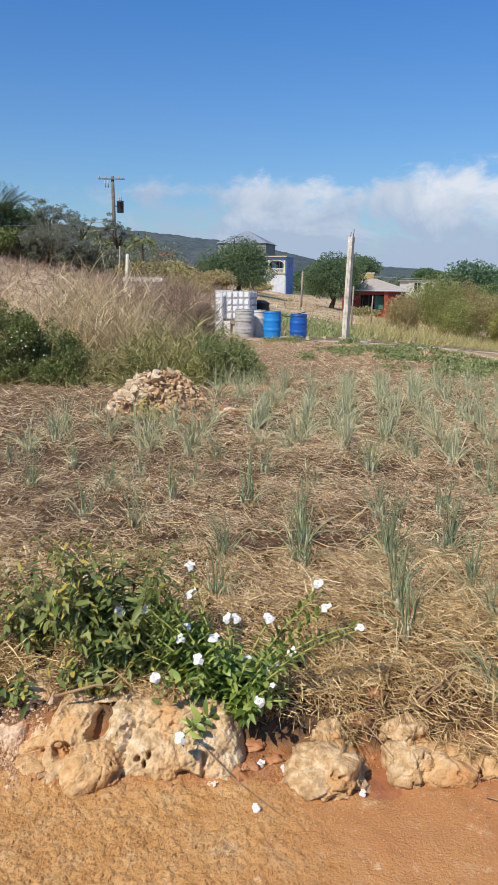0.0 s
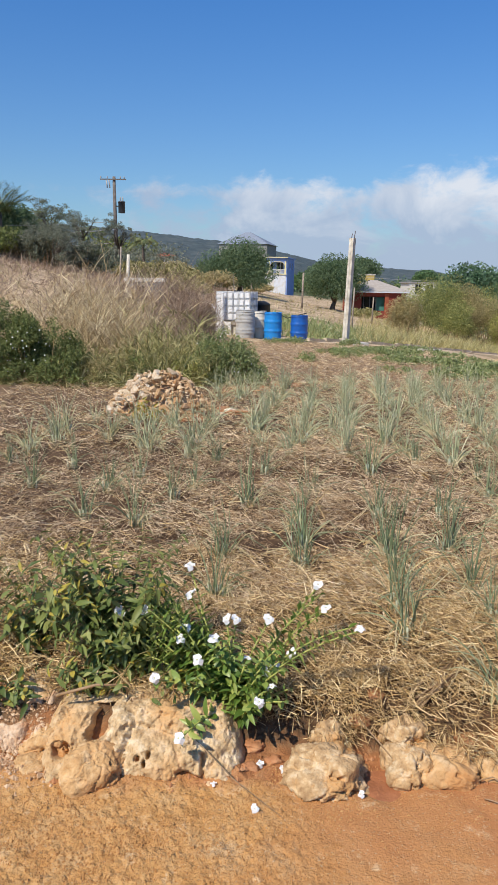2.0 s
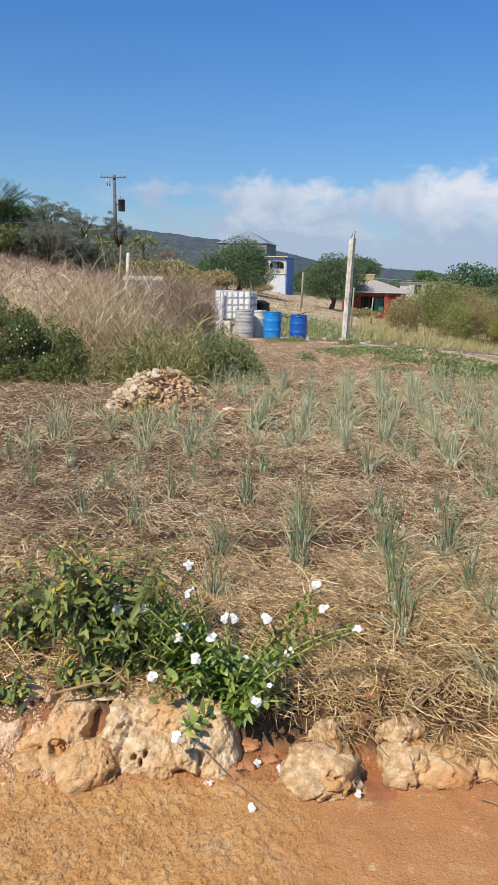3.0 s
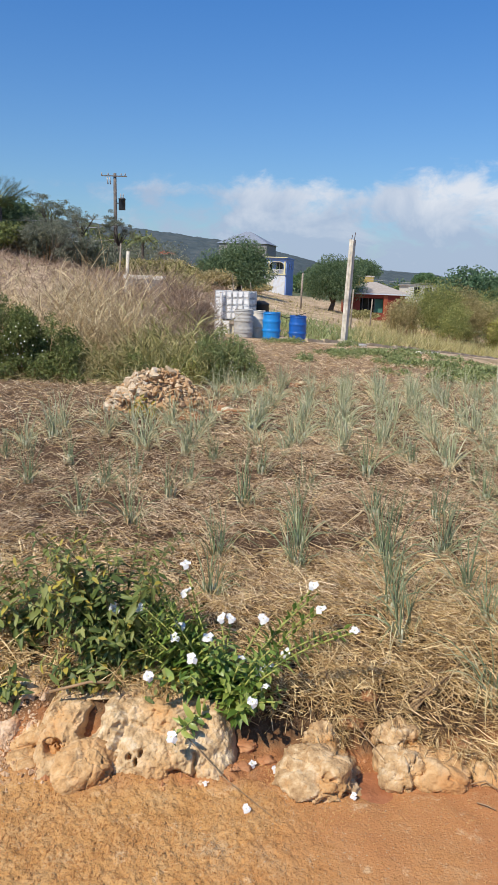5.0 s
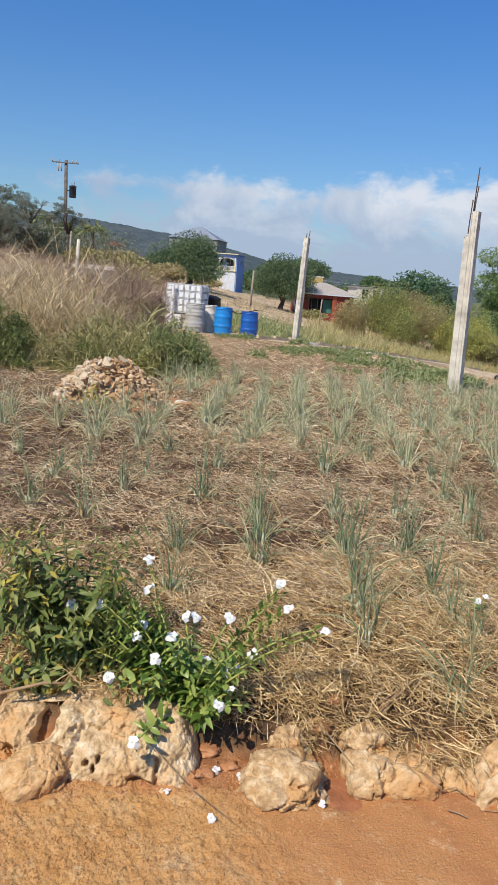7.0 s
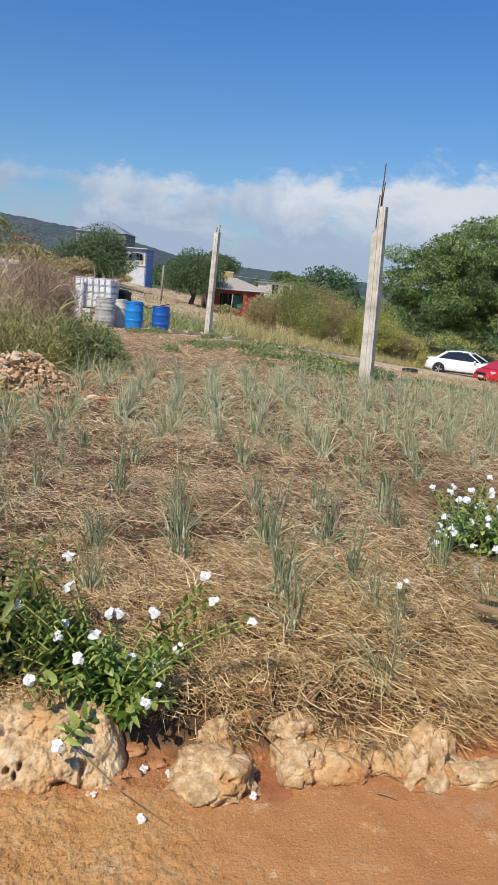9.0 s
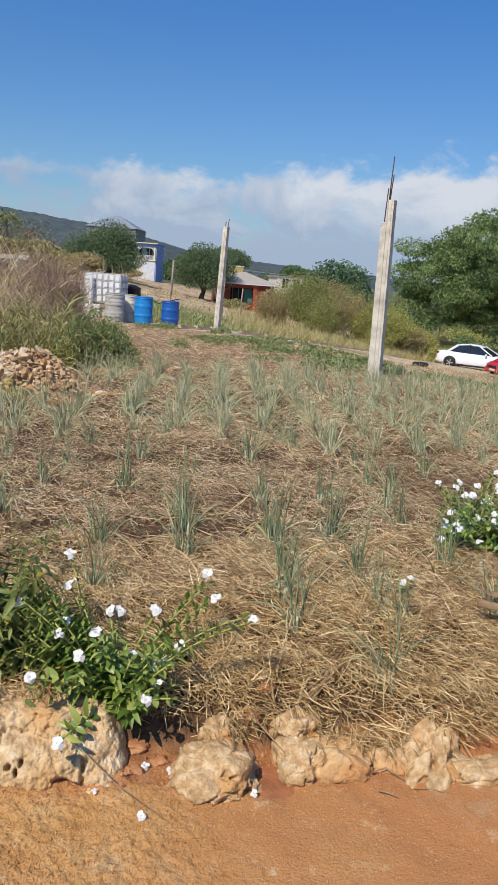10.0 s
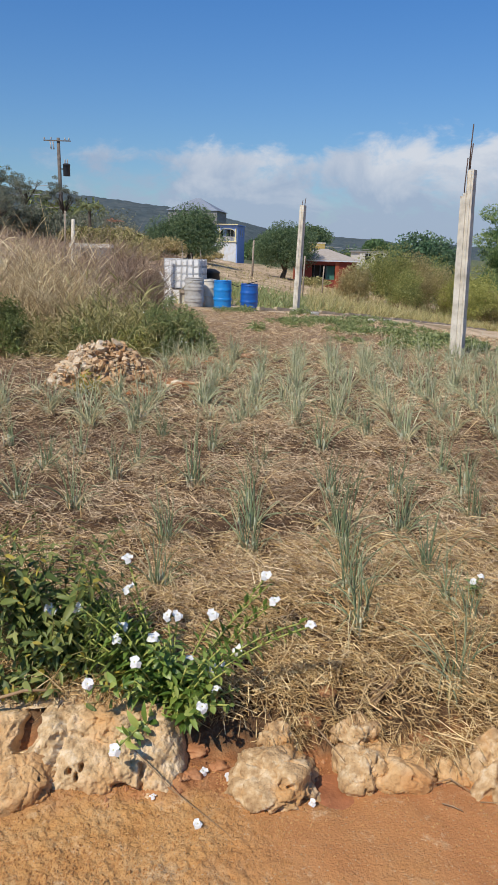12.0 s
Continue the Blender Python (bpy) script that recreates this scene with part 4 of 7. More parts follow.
def hip_roof(w, d, h, over=0.4, ridge=0.0):
    V = [(-w / 2 - over, -d / 2 - over, 0), (w / 2 + over, -d / 2 - over, 0), (w / 2 + over, d / 2 + over, 0), (-w / 2 - over, d / 2 + over, 0), (-ridge / 2, 0, h), (ridge / 2, 0, h)]
    bm = bmesh.new()
    v = [bm.verts.new(p) for p in V]
    for f in ((0, 1, 5, 4), (1, 2, 5), (2, 3, 4, 5), (3, 0, 4), (3, 2, 1, 0)):
        bm.faces.new([v[i] for i in f])
    return bm


def arch_panel(w, h, thick, band=0.0):
    """The panel over a round-headed opening, hung below z = 0; band: only a strip along the curve."""
    bm, n, rows = bmesh.new(), 16, []
    for k in range(n + 1):
        x = -w / 2 + w * k / n
        low = -h + h * 0.92 * math.sqrt(max(0.0, 1 - (2 * x / w) ** 2))
        rows.append([bm.verts.new((x, y, z)) for y in (-thick / 2, thick / 2) for z in (low, min(0.0, low + band) if band else 0.0)])
    for a, b in zip(rows, rows[1:]):
        for i, j in ((0, 1), (1, 3), (3, 2), (2, 0)):
            bm.faces.new((a[i], a[j], b[j], b[i]))
    return bm


def blue_house():
    at = Matrix.Translation((5.77, 150, 1.15)) @ Matrix.Rotation(radians(-13), 4, "Z")
    root = thing("house", "blue two-storey house with a yellow-trimmed balcony", "house", at=at)
    W, Dp = 6.4, 7.5
    part("lower_wall", wall_into(wall_into(bmesh.new(), (-W, 0), (-0.001, 0), -2.5, 2.9, 0.2, [(0.8, 1.8, 0, 2.1), (2.9, 4.1, 0, 2.2)]), (-W + 0.1, 0.2), (-W + 0.1, Dp), -2.5, 2.9, 0.2), WALL_WHITE, root, "white lower front wall")
    part("side_wall", wall_into(wall_into(bmesh.new(), (0.1, 0), (0.1, Dp), -2.5, 5.9, 0.2, [(2.6, 3.6, 3.9, 5.1), (5.0, 6.0, 3.9, 5.1)]), (-W, Dp), (0, Dp), -2.5, 5.9, 0.2), WALL_BLUE, root)
    part("upper_wall", wall_into(bmesh.new(), (-W, 1.6), (-0.02, 1.6), 3.05, 5.9, 0.2, [(0.8, 1.9, 3.9, 5.2), (2.6, 3.5, 3.05, 5.2), (4.3, 5.6, 3.9, 5.2)]), WALL_BLUE, root)
    part("balcony_floor", box((-W / 2, 0.7, 2.98), (W + 0.2, 2.0, 0.16)), TRIM_YELLOW, root)
    part("roof_slab", box((-W / 2 + 0.05, Dp / 2 - 0.15, 6.0), (W + 0.7, Dp + 0.9, 0.2)), WALL_BLUE, root)
    part("roof_edge", box((-W / 2 + 0.05, -0.64, 6.06), (W + 0.76, 0.08, 0.14)), TRIM_YELLOW, root, "yellow painted roof edge")
    part("beam", box((-W / 2, -0.06, 5.62), (W, 0.22, 0.56)), WALL_BLUE, root)
    bay = (W - 0.26) / 2
    for i in range(3):
        x = -0.13 - i * bay
        part("column", box((x, -0.06, 4.2), (0.26, 0.2, 2.3)), TRIM_YELLOW, root, "cream balcony column")
        if i < 2:
            for k in range(13):
                part("baluster", box((x - bay * (k + 1) / 14, -0.06, 3.42), (0.10, 0.08, 0.66)), WALL_CREAM, root)
            part("rail", box((x - bay / 2, -0.06, 3.80), (bay - 0.27, 0.14, 0.1)), WALL_CREAM, root)
            part("arch", arch_panel(bay - 0.27, 0.75, 0.16), WALL_BLUE, root, "", pose(x - bay / 2, -0.06, 5.34))
            part("arch_trim", arch_panel(bay - 0.30, 0.75, 0.05, 0.10), TRIM_YELLOW, root, "", pose(x - bay / 2, -0.175, 5.34))
    for c, w, h, t in (((-W + 1.35, 1.6, 4.55), 1.1, 1.3, 0), ((-W + 4.95, 1.6, 4.55), 1.3, 1.3, 0), ((0.1, 3.1, 4.5), 1.0, 1.2, 90), ((0.1, 5.5, 4.5), 1.0, 1.2, 90)):
        window_at(root, c, w, h, t)
    part("door", box((-W + 3.05, 1.62, 4.12), (0.9, 0.06, 2.14)), DARK_GLASS, root, "dark balcony door")
    part("door", box((-W + 1.3, 0.02, 1.05), (1.0, 0.06, 2.1)), GREY_PLASTIC, root, "grey entrance door")
    part("shutter", box((-W + 3.5, 0.02, 1.1), (1.2, 0.06, 2.2)), WALL_CREAM, root, "cream shutter")


def red_house():
    at = Matrix.Translation((14.9, 99, -1.35)) @ Matrix.Rotation(radians(4), 4, "Z")
    root = thing("house", "red bungalow with a taupe hipped roof", "house", at=at)
    W, Dp, H = 6.5, 7.0, 2.65
    part("front_wall", wall_into(bmesh.new(), (-W / 2, -Dp / 2), (W / 2, -Dp / 2), -1.5, H, 0.2, [(1.0, 4.2, 0.45, 2.15)]), WALL_RED, root)
    part("side_wall", wall_into(bmesh.new(), (-W / 2 + 0.1, -Dp / 2 + 0.1), (-W / 2 + 0.1, Dp / 2), -1.5, H, 0.2), WALL_ORANGE, root, "orange side wall")
    part("side_wall", wall_into(bmesh.new(), (W / 2 - 0.1, -Dp / 2 + 0.1), (W / 2 - 0.1, Dp / 2), -1.5, H, 0.2), WALL_ORANGE, root, "orange side wall")
    part("back_wall", wall_into(bmesh.new(), (-W / 2 + 0.2, Dp / 2 - 0.1), (W / 2 - 0.2, Dp / 2 - 0.1), -1.5, H, 0.2), WALL_ORANGE, root)
    part("corner_pilaster", box((0.85, -Dp / 2 - 0.13, 0.6), (0.5, 0.1, 3.9)), WALL_ORANGE, root, "orange pilaster")
    # veranda shade painted as a near-black back panel, no glass meant here
    part("veranda_wall", box((-W / 2 + 2.6, -Dp / 2 + 1.7, 1.2), (4.6, 0.15, 2.9)), DARK_GLASS, root, "near-black panel standing in for the veranda's shade")
    part("veranda_floor", box((-W / 2 + 2.6, -Dp / 2 + 0.85, 0.3), (4.4, 1.5, 0.16)), CONCRETE, root)
    part("grille", box((-W / 2 + 3.4, -Dp / 2 + 0.6, 1.25), (1.1, 0.06, 1.6)), GREEN_DOOR, root, "green veranda grille")
    for k in range(3):
        part("veranda_bar", box((-W / 2 + 1.3 + 0.75 * k, -Dp / 2 + 0.05, 1.3), (0.09, 0.09, 1.68)), STEEL_DARK, root)
    part("roof", hip_roof(W, Dp, 1.35, 0.5, 0.8), ROOF_TAUPE, root, "taupe hipped roof", Matrix.Translation((0, 0, H + 0.12)))
    part("fascia", box((0, 0, H + 0.03), (W + 0.98, Dp + 0.98, 0.16)), WALL_WHITE, root, "white roof edge")
    part("stair_wall", box((-W / 2 - 0.5, -Dp / 2 + 0.5, 0.6), (0.25, 0.25, 2.6), Matrix.Rotation(-0.35, 4, "Y")), WALL_WHITE, root)


def plain_house(label, x, y, z, w, d, h, turn, wall, roof, roof_h, openings, over=0.3, sink=3.0):
    root = thing("house", label, "house", at=Matrix.Translation((x, y, z)) @ Matrix.Rotation(radians(turn), 4, "Z"))
    holes = [(u, u + ww, s, s + hh) for u, ww, s, hh in openings]
    part("front_wall", wall_into(bmesh.new(), (-w / 2, -d / 2), (w / 2, -d / 2), -sink, h, 0.2, holes), wall, root)
    part("side_wall", wall_into(bmesh.new(), (w / 2 - 0.1, -d / 2 + 0.1), (w / 2 - 0.1, d / 2), -sink, h, 0.2), wall, root)
    part("side_wall", wall_into(bmesh.new(), (-w / 2 + 0.1, -d / 2 + 0.1), (-w / 2 + 0.1, d / 2), -sink, h, 0.2), wall, root)
    part("back_wall", wall_into(bmesh.new(), (-w / 2 + 0.2, d / 2 - 0.1), (w / 2 - 0.2, d / 2 - 0.1), -sink, h, 0.2), wall, root)
    for u, ww, s, hh in openings:
        window_at(root, (-w / 2 + u + ww / 2, -d / 2 + 0.03, s + hh / 2), ww - 0.02, hh - 0.02)
    if roof_h > 0:
        part("roof", hip_roof(w, d, roof_h, over + 0.3, w * 0.1), roof, root, "", Matrix.Translation((0, 0, h + 0.02)))
    else:
        part("roof", box((0, 0, h + 0.12), (w + 2 * over, d + 2 * over, 0.22)), roof, root)
    return root


blue_house()
red_house()
plain_house("grey block house with a slate hipped roof on the rise", -2.6, 265, 10.5, 16, 14, 4.6, -14, WALL_BLOCK, ROOF_SLATE, 4.2, [(1.2, 1.6, 1.6, 1.6), (4.0, 1.6, 1.6, 1.6), (7, 1.6, 1.6, 1.6), (10, 2.4, 0.6, 2.8)], sink=8)
plain_house("small mustard-yellow house among the trees", 19.0, 140, 1.2, 2.9, 4, 2.8, 10, WALL_YELLOW, CONCRETE, 0, [(0.5, 0.8, 1.0, 1.0), (1.8, 0.7, 1.0, 1.0)], 0.15)
plain_house("low unfinished concrete building with a flat roof", 28.0, 130, 0.75, 6.8, 6, 1.95, 3, WALL_CREAM, WALL_BLOCK, 0, [(0.9, 1.1, 0.2, 1.6), (2.7, 1.2, 0.2, 1.6), (4.9, 1.1, 0.2, 1.6)], 0.25)
plain_house("small house far off with an orange-red roof", -13.6, 118, 4.9, 2.6, 3, 1.0, 8, WALL_CREAM, WALL_ORANGE, 0.5, [(0.8, 0.9, 0.1, 0.7)], 0.2)
plain_house("pale concrete shed half hidden in the brush", -6.4, 46, 0.9, 2.0, 2.6, 1.0, 4, WALL_BLOCK, WALL_CREAM, 0, [(0.5, 0.6, 0.1, 0.7)], 0.15)

plain_house("dark weathered board shed under the palm", -17.8, 58, 3.4, 4.2, 3.0, 1.5, 3, POLE_WOOD, STEEL_DARK, 0, [(1.0, 0.8, 0.2, 0.9)], 0.2)


# ---- pole, wires, posts ----
def utility_pole():
    at = on_ground(-10.95, 62)
    gz = at.translation.z
    H = 9.84 - gz
    root = thing("utility_pole", "weathered wooden utility pole with a grey transformer", "utility pole", at=at)
    part("pole", tube([(0.1, 0, -0.4), (0, 0, H * 0.5), (-0.06, 0, H)], [0.17, 0.145, 0.115], 12), POLE_WOOD, root, smooth=True)
    part("crossarm", box((-0.1, -0.16, H - 0.22), (2.0, 0.07, 0.075)), POLE_WOOD, root)
    for q in (-0.95, -0.45, 0.55, 0.85):
        part("insulator", lathe([(0.001, 0), (0.045, 0), (0.06, 0.05), (0.035, 0.08), (0.055, 0.12), (0.02, 0.17), (0.001, 0.17)], 10), PORCELAIN, root, at=pose(-0.1 + q, -0.16, H - 0.16))
    for q in (-0.62, -0.42):
        part("cutout_switch", tube([(q, -0.22, H - 0.3), (q + 0.08, -0.25, H - 0.85)], 0.045, 8), PORCELAIN, root, smooth=True)
    tank = part("transformer", lathe([(0.001, 0), (0.24, 0), (0.26, 0.03), (0.26, 0.78), (0.28, 0.79), (0.28, 0.84), (0.15, 0.9), (0.001, 0.91)], 20), STEEL_DARK, root, "grey transformer can", pose(0.52, -0.12, H - 2.7))
    for q in (-0.1, 0.08):
        part("bushing", lathe([(0.001, 0.85), (0.035, 0.85), (0.05, 0.95), (0.03, 1.0), (0.05, 1.06), (0.02, 1.22), (0.001, 1.22)], 10), PORCELAIN, tank, at=pose(q, 0, 0))
    part("bracket", box((0.22, -0.06, H - 2.2), (0.4, 0.07, 0.08)), STEEL_DARK, root)


def cable(points, sag, radius=0.012):
    a, b = Vector(points[0]), Vector(points[1])
    pts = [a.lerp(b, k / 14) - Vector((0, 0, sag * 4 * (k / 14) * (1 - k / 14))) for k in range(15)]
    tagged(part("overhead_cable", tube(pts, radius, 5), GREY_PLASTIC, smooth=True), "thin grey overhead cable strung to the pole", "cable", "cables on the pole")


utility_pole()
for z0, z1 in ((6.9, 7.0), (6.3, 6.2), (5.3, 5.2)):
    cable([(-10.95, 61.8, z0 - 0.4), (-34, 60, z1)], 0.7, 0.024)
cable([(11.6, 122, 4.0), (34, 118, 3.2)], 0.5, 0.02)


def notched_post(x, y, height, w, rods, seed, lean, notch=True):
    """A precast fence column with a broken shoulder, a groove and bare rods at its top."""
    root = thing("concrete_post", "weathered concrete column with bare steel rods on top", "post", "columns along the field edge",
                 at=on_ground(x, y, -0.05) @ pose(0, 0, 0, lean[1], lean[0], 0) @ pose(0, 0, 0, 0, 0, lean[2]))
    rng = random.Random(seed)
    t = 0.16
    sec = [(-w / 2, -t / 2), (-w * 0.02, -t / 2), (0.0, -t / 2 + 0.014), (w * 0.12, -t / 2 + 0.014), (w * 0.14, -t / 2), (w * 0.30, -t / 2), (w * 0.32, -t / 2 + 0.01), (w * 0.38, -t / 2 + 0.01), (w * 0.40, -t / 2), (w / 2, -t / 2), (w / 2, t / 2), (-w / 2, t / 2)]
    bm = bmesh.new()
    rings, n = [], 30
    for i in range(n + 1):
        z = -0.3 + (height + 0.3) * i / n
        cut = notch and z > height - 0.42
        ring = []
        for u, v in sec:
            if cut:
                u = max(u, -w * 0.10 + 0.02 * rng.random())
            k = 1.0 + 0.10 * (1 - i / n)
            ring.append(bm.verts.new((u * k + rng.uniform(-0.003, 0.003), v * k + rng.uniform(-0.003, 0.003), z)))
        rings.append(ring)
    for a, b in zip(rings, rings[1:]):
        for k in range(12):
            bm.faces.new((a[k], a[(k + 1) % 12], b[(k + 1) % 12], b[k]))
    bm.faces.new(rings[-1])
    part("column", bm, CONCRETE, root)
    for u, v, z0, z1 in rods:
        part("rod", tube([(u, v, z0), (u + 0.01, v, (z0 + z1) / 2), (u + 0.03, v, z1)], 0.011, 6), REBAR, root, "rusty steel rod", smooth=True)
    if not notch:
        return
    bmc = bmesh.new()
    for _ in range(10):
        box_into(bmc, (rng.uniform(-w / 2, -w * 0.1), rng.uniform(-0.05, 0.05), height - 0.44 + rng.uniform(-0.03, 0.05)), [rng.uniform(0.02, 0.05)] * 3, Matrix.Rotation(rng.random() * 3, 4, "X") @ Matrix.Rotation(rng.random() * 3, 4, "Z"))
    part("broken_shoulder", bmc, CONCRETE, root)


notched_post(4.49, 13.5, 3.20, 0.20, [(-0.08, 0.02, 2.6, 3.40), (0.0, 0.0, 3.1, 3.62), (-0.03, 0.04, 3.1, 3.93)], 1, (-1.1, 0, -37))
notched_post(2.84, 24.1, 3.28, 0.14, [(-0.05, 0.0, 3.1, 3.42), (0.03, 0.03, 3.1, 3.5)], 2, (1.7, 0, -34), False)
for x, y, h, r in ((4.2, 70, 3.1, 0.09), (5.75, 46, 2.5, 0.05), (-4.9, 30, 2.2, 0.07), (-5.35, 31, 2.4, 0.035), (9.6, 64, 2.2, 0.06)):
    tagged(part("fence_post", tube([(0, 0, -0.3), (0.02, 0, h * 0.5), (0.06, 0, h)], [r, r * 0.95, r * 0.85], 8), GREY_WOOD if r != 0.07 else CONCRETE, at=on_ground(x, y), smooth=True), "slim leaning fence post standing in the scrub", "post", "posts in the scrub")


# ---- drums and tank ----
def drum(label, x, y, mat, r, h, ribs, lid=None, name="drum"):
    root = thing(name, label, "drum", "drums by the tank", at=on_ground(x, y, 0, 20))
    prof = [(0.001, 0), (r * 0.93, 0), (r * 0.96, 0.02)]
    for k in range(1, 25):
        z = h * k / 25
        b = r * (0.955 + 0.045 * math.sin(math.pi * z / h))
        prof.append((b + sum(0.036 * math.exp(-((z / h - q) / 0.022) ** 2) for q in ribs), z))
    prof += [(r * 0.955, h - 0.02), (r * 0.985, h - 0.012), (r * 0.985, h), (r * 0.93, h), (r * 0.92, h - 0.03), (0.001, h - 0.03)]
    part("body", lathe(prof, 32), mat, root)
    part("bung", lathe([(0.001, 0), (0.04, 0), (0.04, 0.03), (0.001, 0.03)], 12), BLACK_PLASTIC if lid is None else lid, root, at=pose(r * 0.5, 0, h - 0.03))
    ring = lathe([(r * 0.99, h - 0.075), (r * 1.01, h - 0.07), (r * 1.01, h - 0.045), (r * 0.99, h - 0.04)], 32)
    part("clamp_ring", ring, lid or mat, root)
    return root


drum("bright blue plastic drum standing on the soil", 0.62, 26.0, BLUE_PLASTIC, 0.295, 0.90, (0.33, 0.66))
drum("deep blue plastic drum standing on the soil", 1.50, 26.0, BLUE_DARK, 0.285, 0.86, (0.33, 0.66))
drum("grey ribbed plastic drum beside the tank", -0.31, 25.9, GREY_PLASTIC, 0.315, 0.93, (0.20, 0.30, 0.60, 0.70, 0.86), GREY_PLASTIC)
drum("cream plastic drum between the grey one and a blue one", 0.16, 26.5, CREAM_PLASTIC, 0.26, 0.92, (0.4, 0.7))


def caged_tank(x, y):
    root = thing("water_tank", "white caged plastic water tank on blocks", "water tank", at=on_ground(x, y, 0, -14))
    W, Dp, H, z0 = 1.2, 1.0, 1.0, 0.5
    bm = box((0, 0, z0 + H / 2), (W - 0.06, Dp - 0.06, H - 0.06), bevel=0.07)
    for k in range(6):
        for j in range(4):
            for q in (-1, 1):
                box_into(bm, (-W / 2 + W * (k + 0.5) / 6, q * (Dp / 2 - 0.03), z0 + 0.04 + (H - 0.06) * (j + 0.5) / 4), (W / 6 - 0.008, 0.10, (H - 0.06) / 4 - 0.02), bevel=0.03)
    for k in range(5):
        for j in range(4):
            for q in (-1, 1):
                box_into(bm, (q * (W / 2 - 0.03), -Dp / 2 + Dp * (k + 0.5) / 5, z0 + 0.04 + (H - 0.06) * (j + 0.5) / 4), (0.10, Dp / 5 - 0.008, (H - 0.06) / 4 - 0.02), bevel=0.03)
    part("tank", bm, TANK_PLASTIC, root)
    part("cap", lathe([(0.001, 0), (0.11, 0), (0.11, 0.06), (0.001, 0.06)], 16), BLACK_PLASTIC, root, at=pose(0, 0, z0 + H - 0.03))
    for k in range(5):
        z = z0 + 0.04 + (H - 0.06) * k / 4
        p = [(-W / 2, -Dp / 2, z), (W / 2, -Dp / 2, z), (W / 2, Dp / 2, z), (-W / 2, Dp / 2, z), (-W / 2, -Dp / 2, z)]
        part("cage_rail", tube(p, 0.013, 6), GALVANISED, root)
    for k in range(7):
        x0 = -W / 2 + W * k / 6
        for q in (-1, 1):
            part("cage_bar", tube([(x0, q * (Dp / 2 + 0.01), z0), (x0, q * (Dp / 2 + 0.01), z0 + H)], 0.013, 6), GALVANISED, root)
    for k in range(1, 5):
        for q in (-1, 1):
            part("cage_bar", tube([(q * (W / 2 + 0.01), -Dp / 2 + Dp * k / 5, z0), (q * (W / 2 + 0.01), -Dp / 2 + Dp * k / 5, z0 + H)], 0.013, 6), GALVANISED, root)
    part("pallet", box((0, 0, z0 - 0.07), (W, Dp, 0.13), bevel=0.01), GREY_WOOD, root)
    for q in (-0.45, 0, 0.45):
        part("block", box((q, 0, (z0 - 0.14) / 2 - 0.05), (0.2, Dp * 0.9, z0 - 0.04)), CONCRETE, root)
    part("plastic_sheet", box((-0.32, -0.56, 0.22), (0.55, 0.03, 0.52), Matrix.Rotation(0.12, 4, "X"), 0.01), TANK_PLASTIC, root, "white sheet leaning at the base")
    part("prop", tube([(-0.7, -0.7, 1.05), (-0.2, -0.62, 0.35)], 0.035, 8), TANK_PLASTIC, root, "white pipe leaning on the cage")
    part("prop", tube([(-0.32, -0.66, 1.45), (-0.36, -0.66, 0.1)], 0.05, 8), TANK_PLASTIC, root, "white upright pipe")
    for q, h in ((-0.2, 0.55), (0.45, 0.3), (0.12, 0.18)):
        part("stake", tube([(q, 0.4, z0 + H - 0.1), (q - 0.06, 0.4, z0 + H + h)], [0.02, 0.008], 6), GREY_WOOD, root)


caged_tank(-0.62, 27.0)
tagged(part("water_barrel", lathe([(0.001, 0), (0.36, 0), (0.38, 0.05), (0.40, 0.5), (0.36, 0.86), (0.38, 0.88), (0.38, 0.93), (0.2, 1.02), (0.001, 1.04)], 28), BLACK_PLASTIC, at=on_ground(0.18, 27.9, 0.20)), "black plastic barrel behind the drums", "barrel")
tagged(part("barrel_stand", box((0, 0, 0.15), (0.8, 0.8, 0.14), bevel=0.01), CONCRETE, at=on_ground(0.18, 27.9)), "low concrete stand under the black barrel", "stand")
tagged(part("hose", tube([(0.9, 26.0, 0.82), (1.1, 25.95, 0.74), (1.3, 25.95, 0.80), (1.75, 26.0, 0.92)], 0.015, 6), BLACK_PLASTIC, smooth=True), "black hose lying across the drums", "hose")


# ---- cars ----
def loft(sections):
    """A closed skin through rings of equal length."""
    bm = bmesh.new()
    rings = [[bm.verts.new(p) for p in s] for s in sections]
    n = len(rings[0])
    for a, b in zip(rings, rings[1:]):
        for k in range(n):
            bm.faces.new((a[k], a[(k + 1) % n], b[(k + 1) % n], b[k]))
    bm.faces.new(rings[0][::-1])
    bm.faces.new(rings[-1])
    return bm


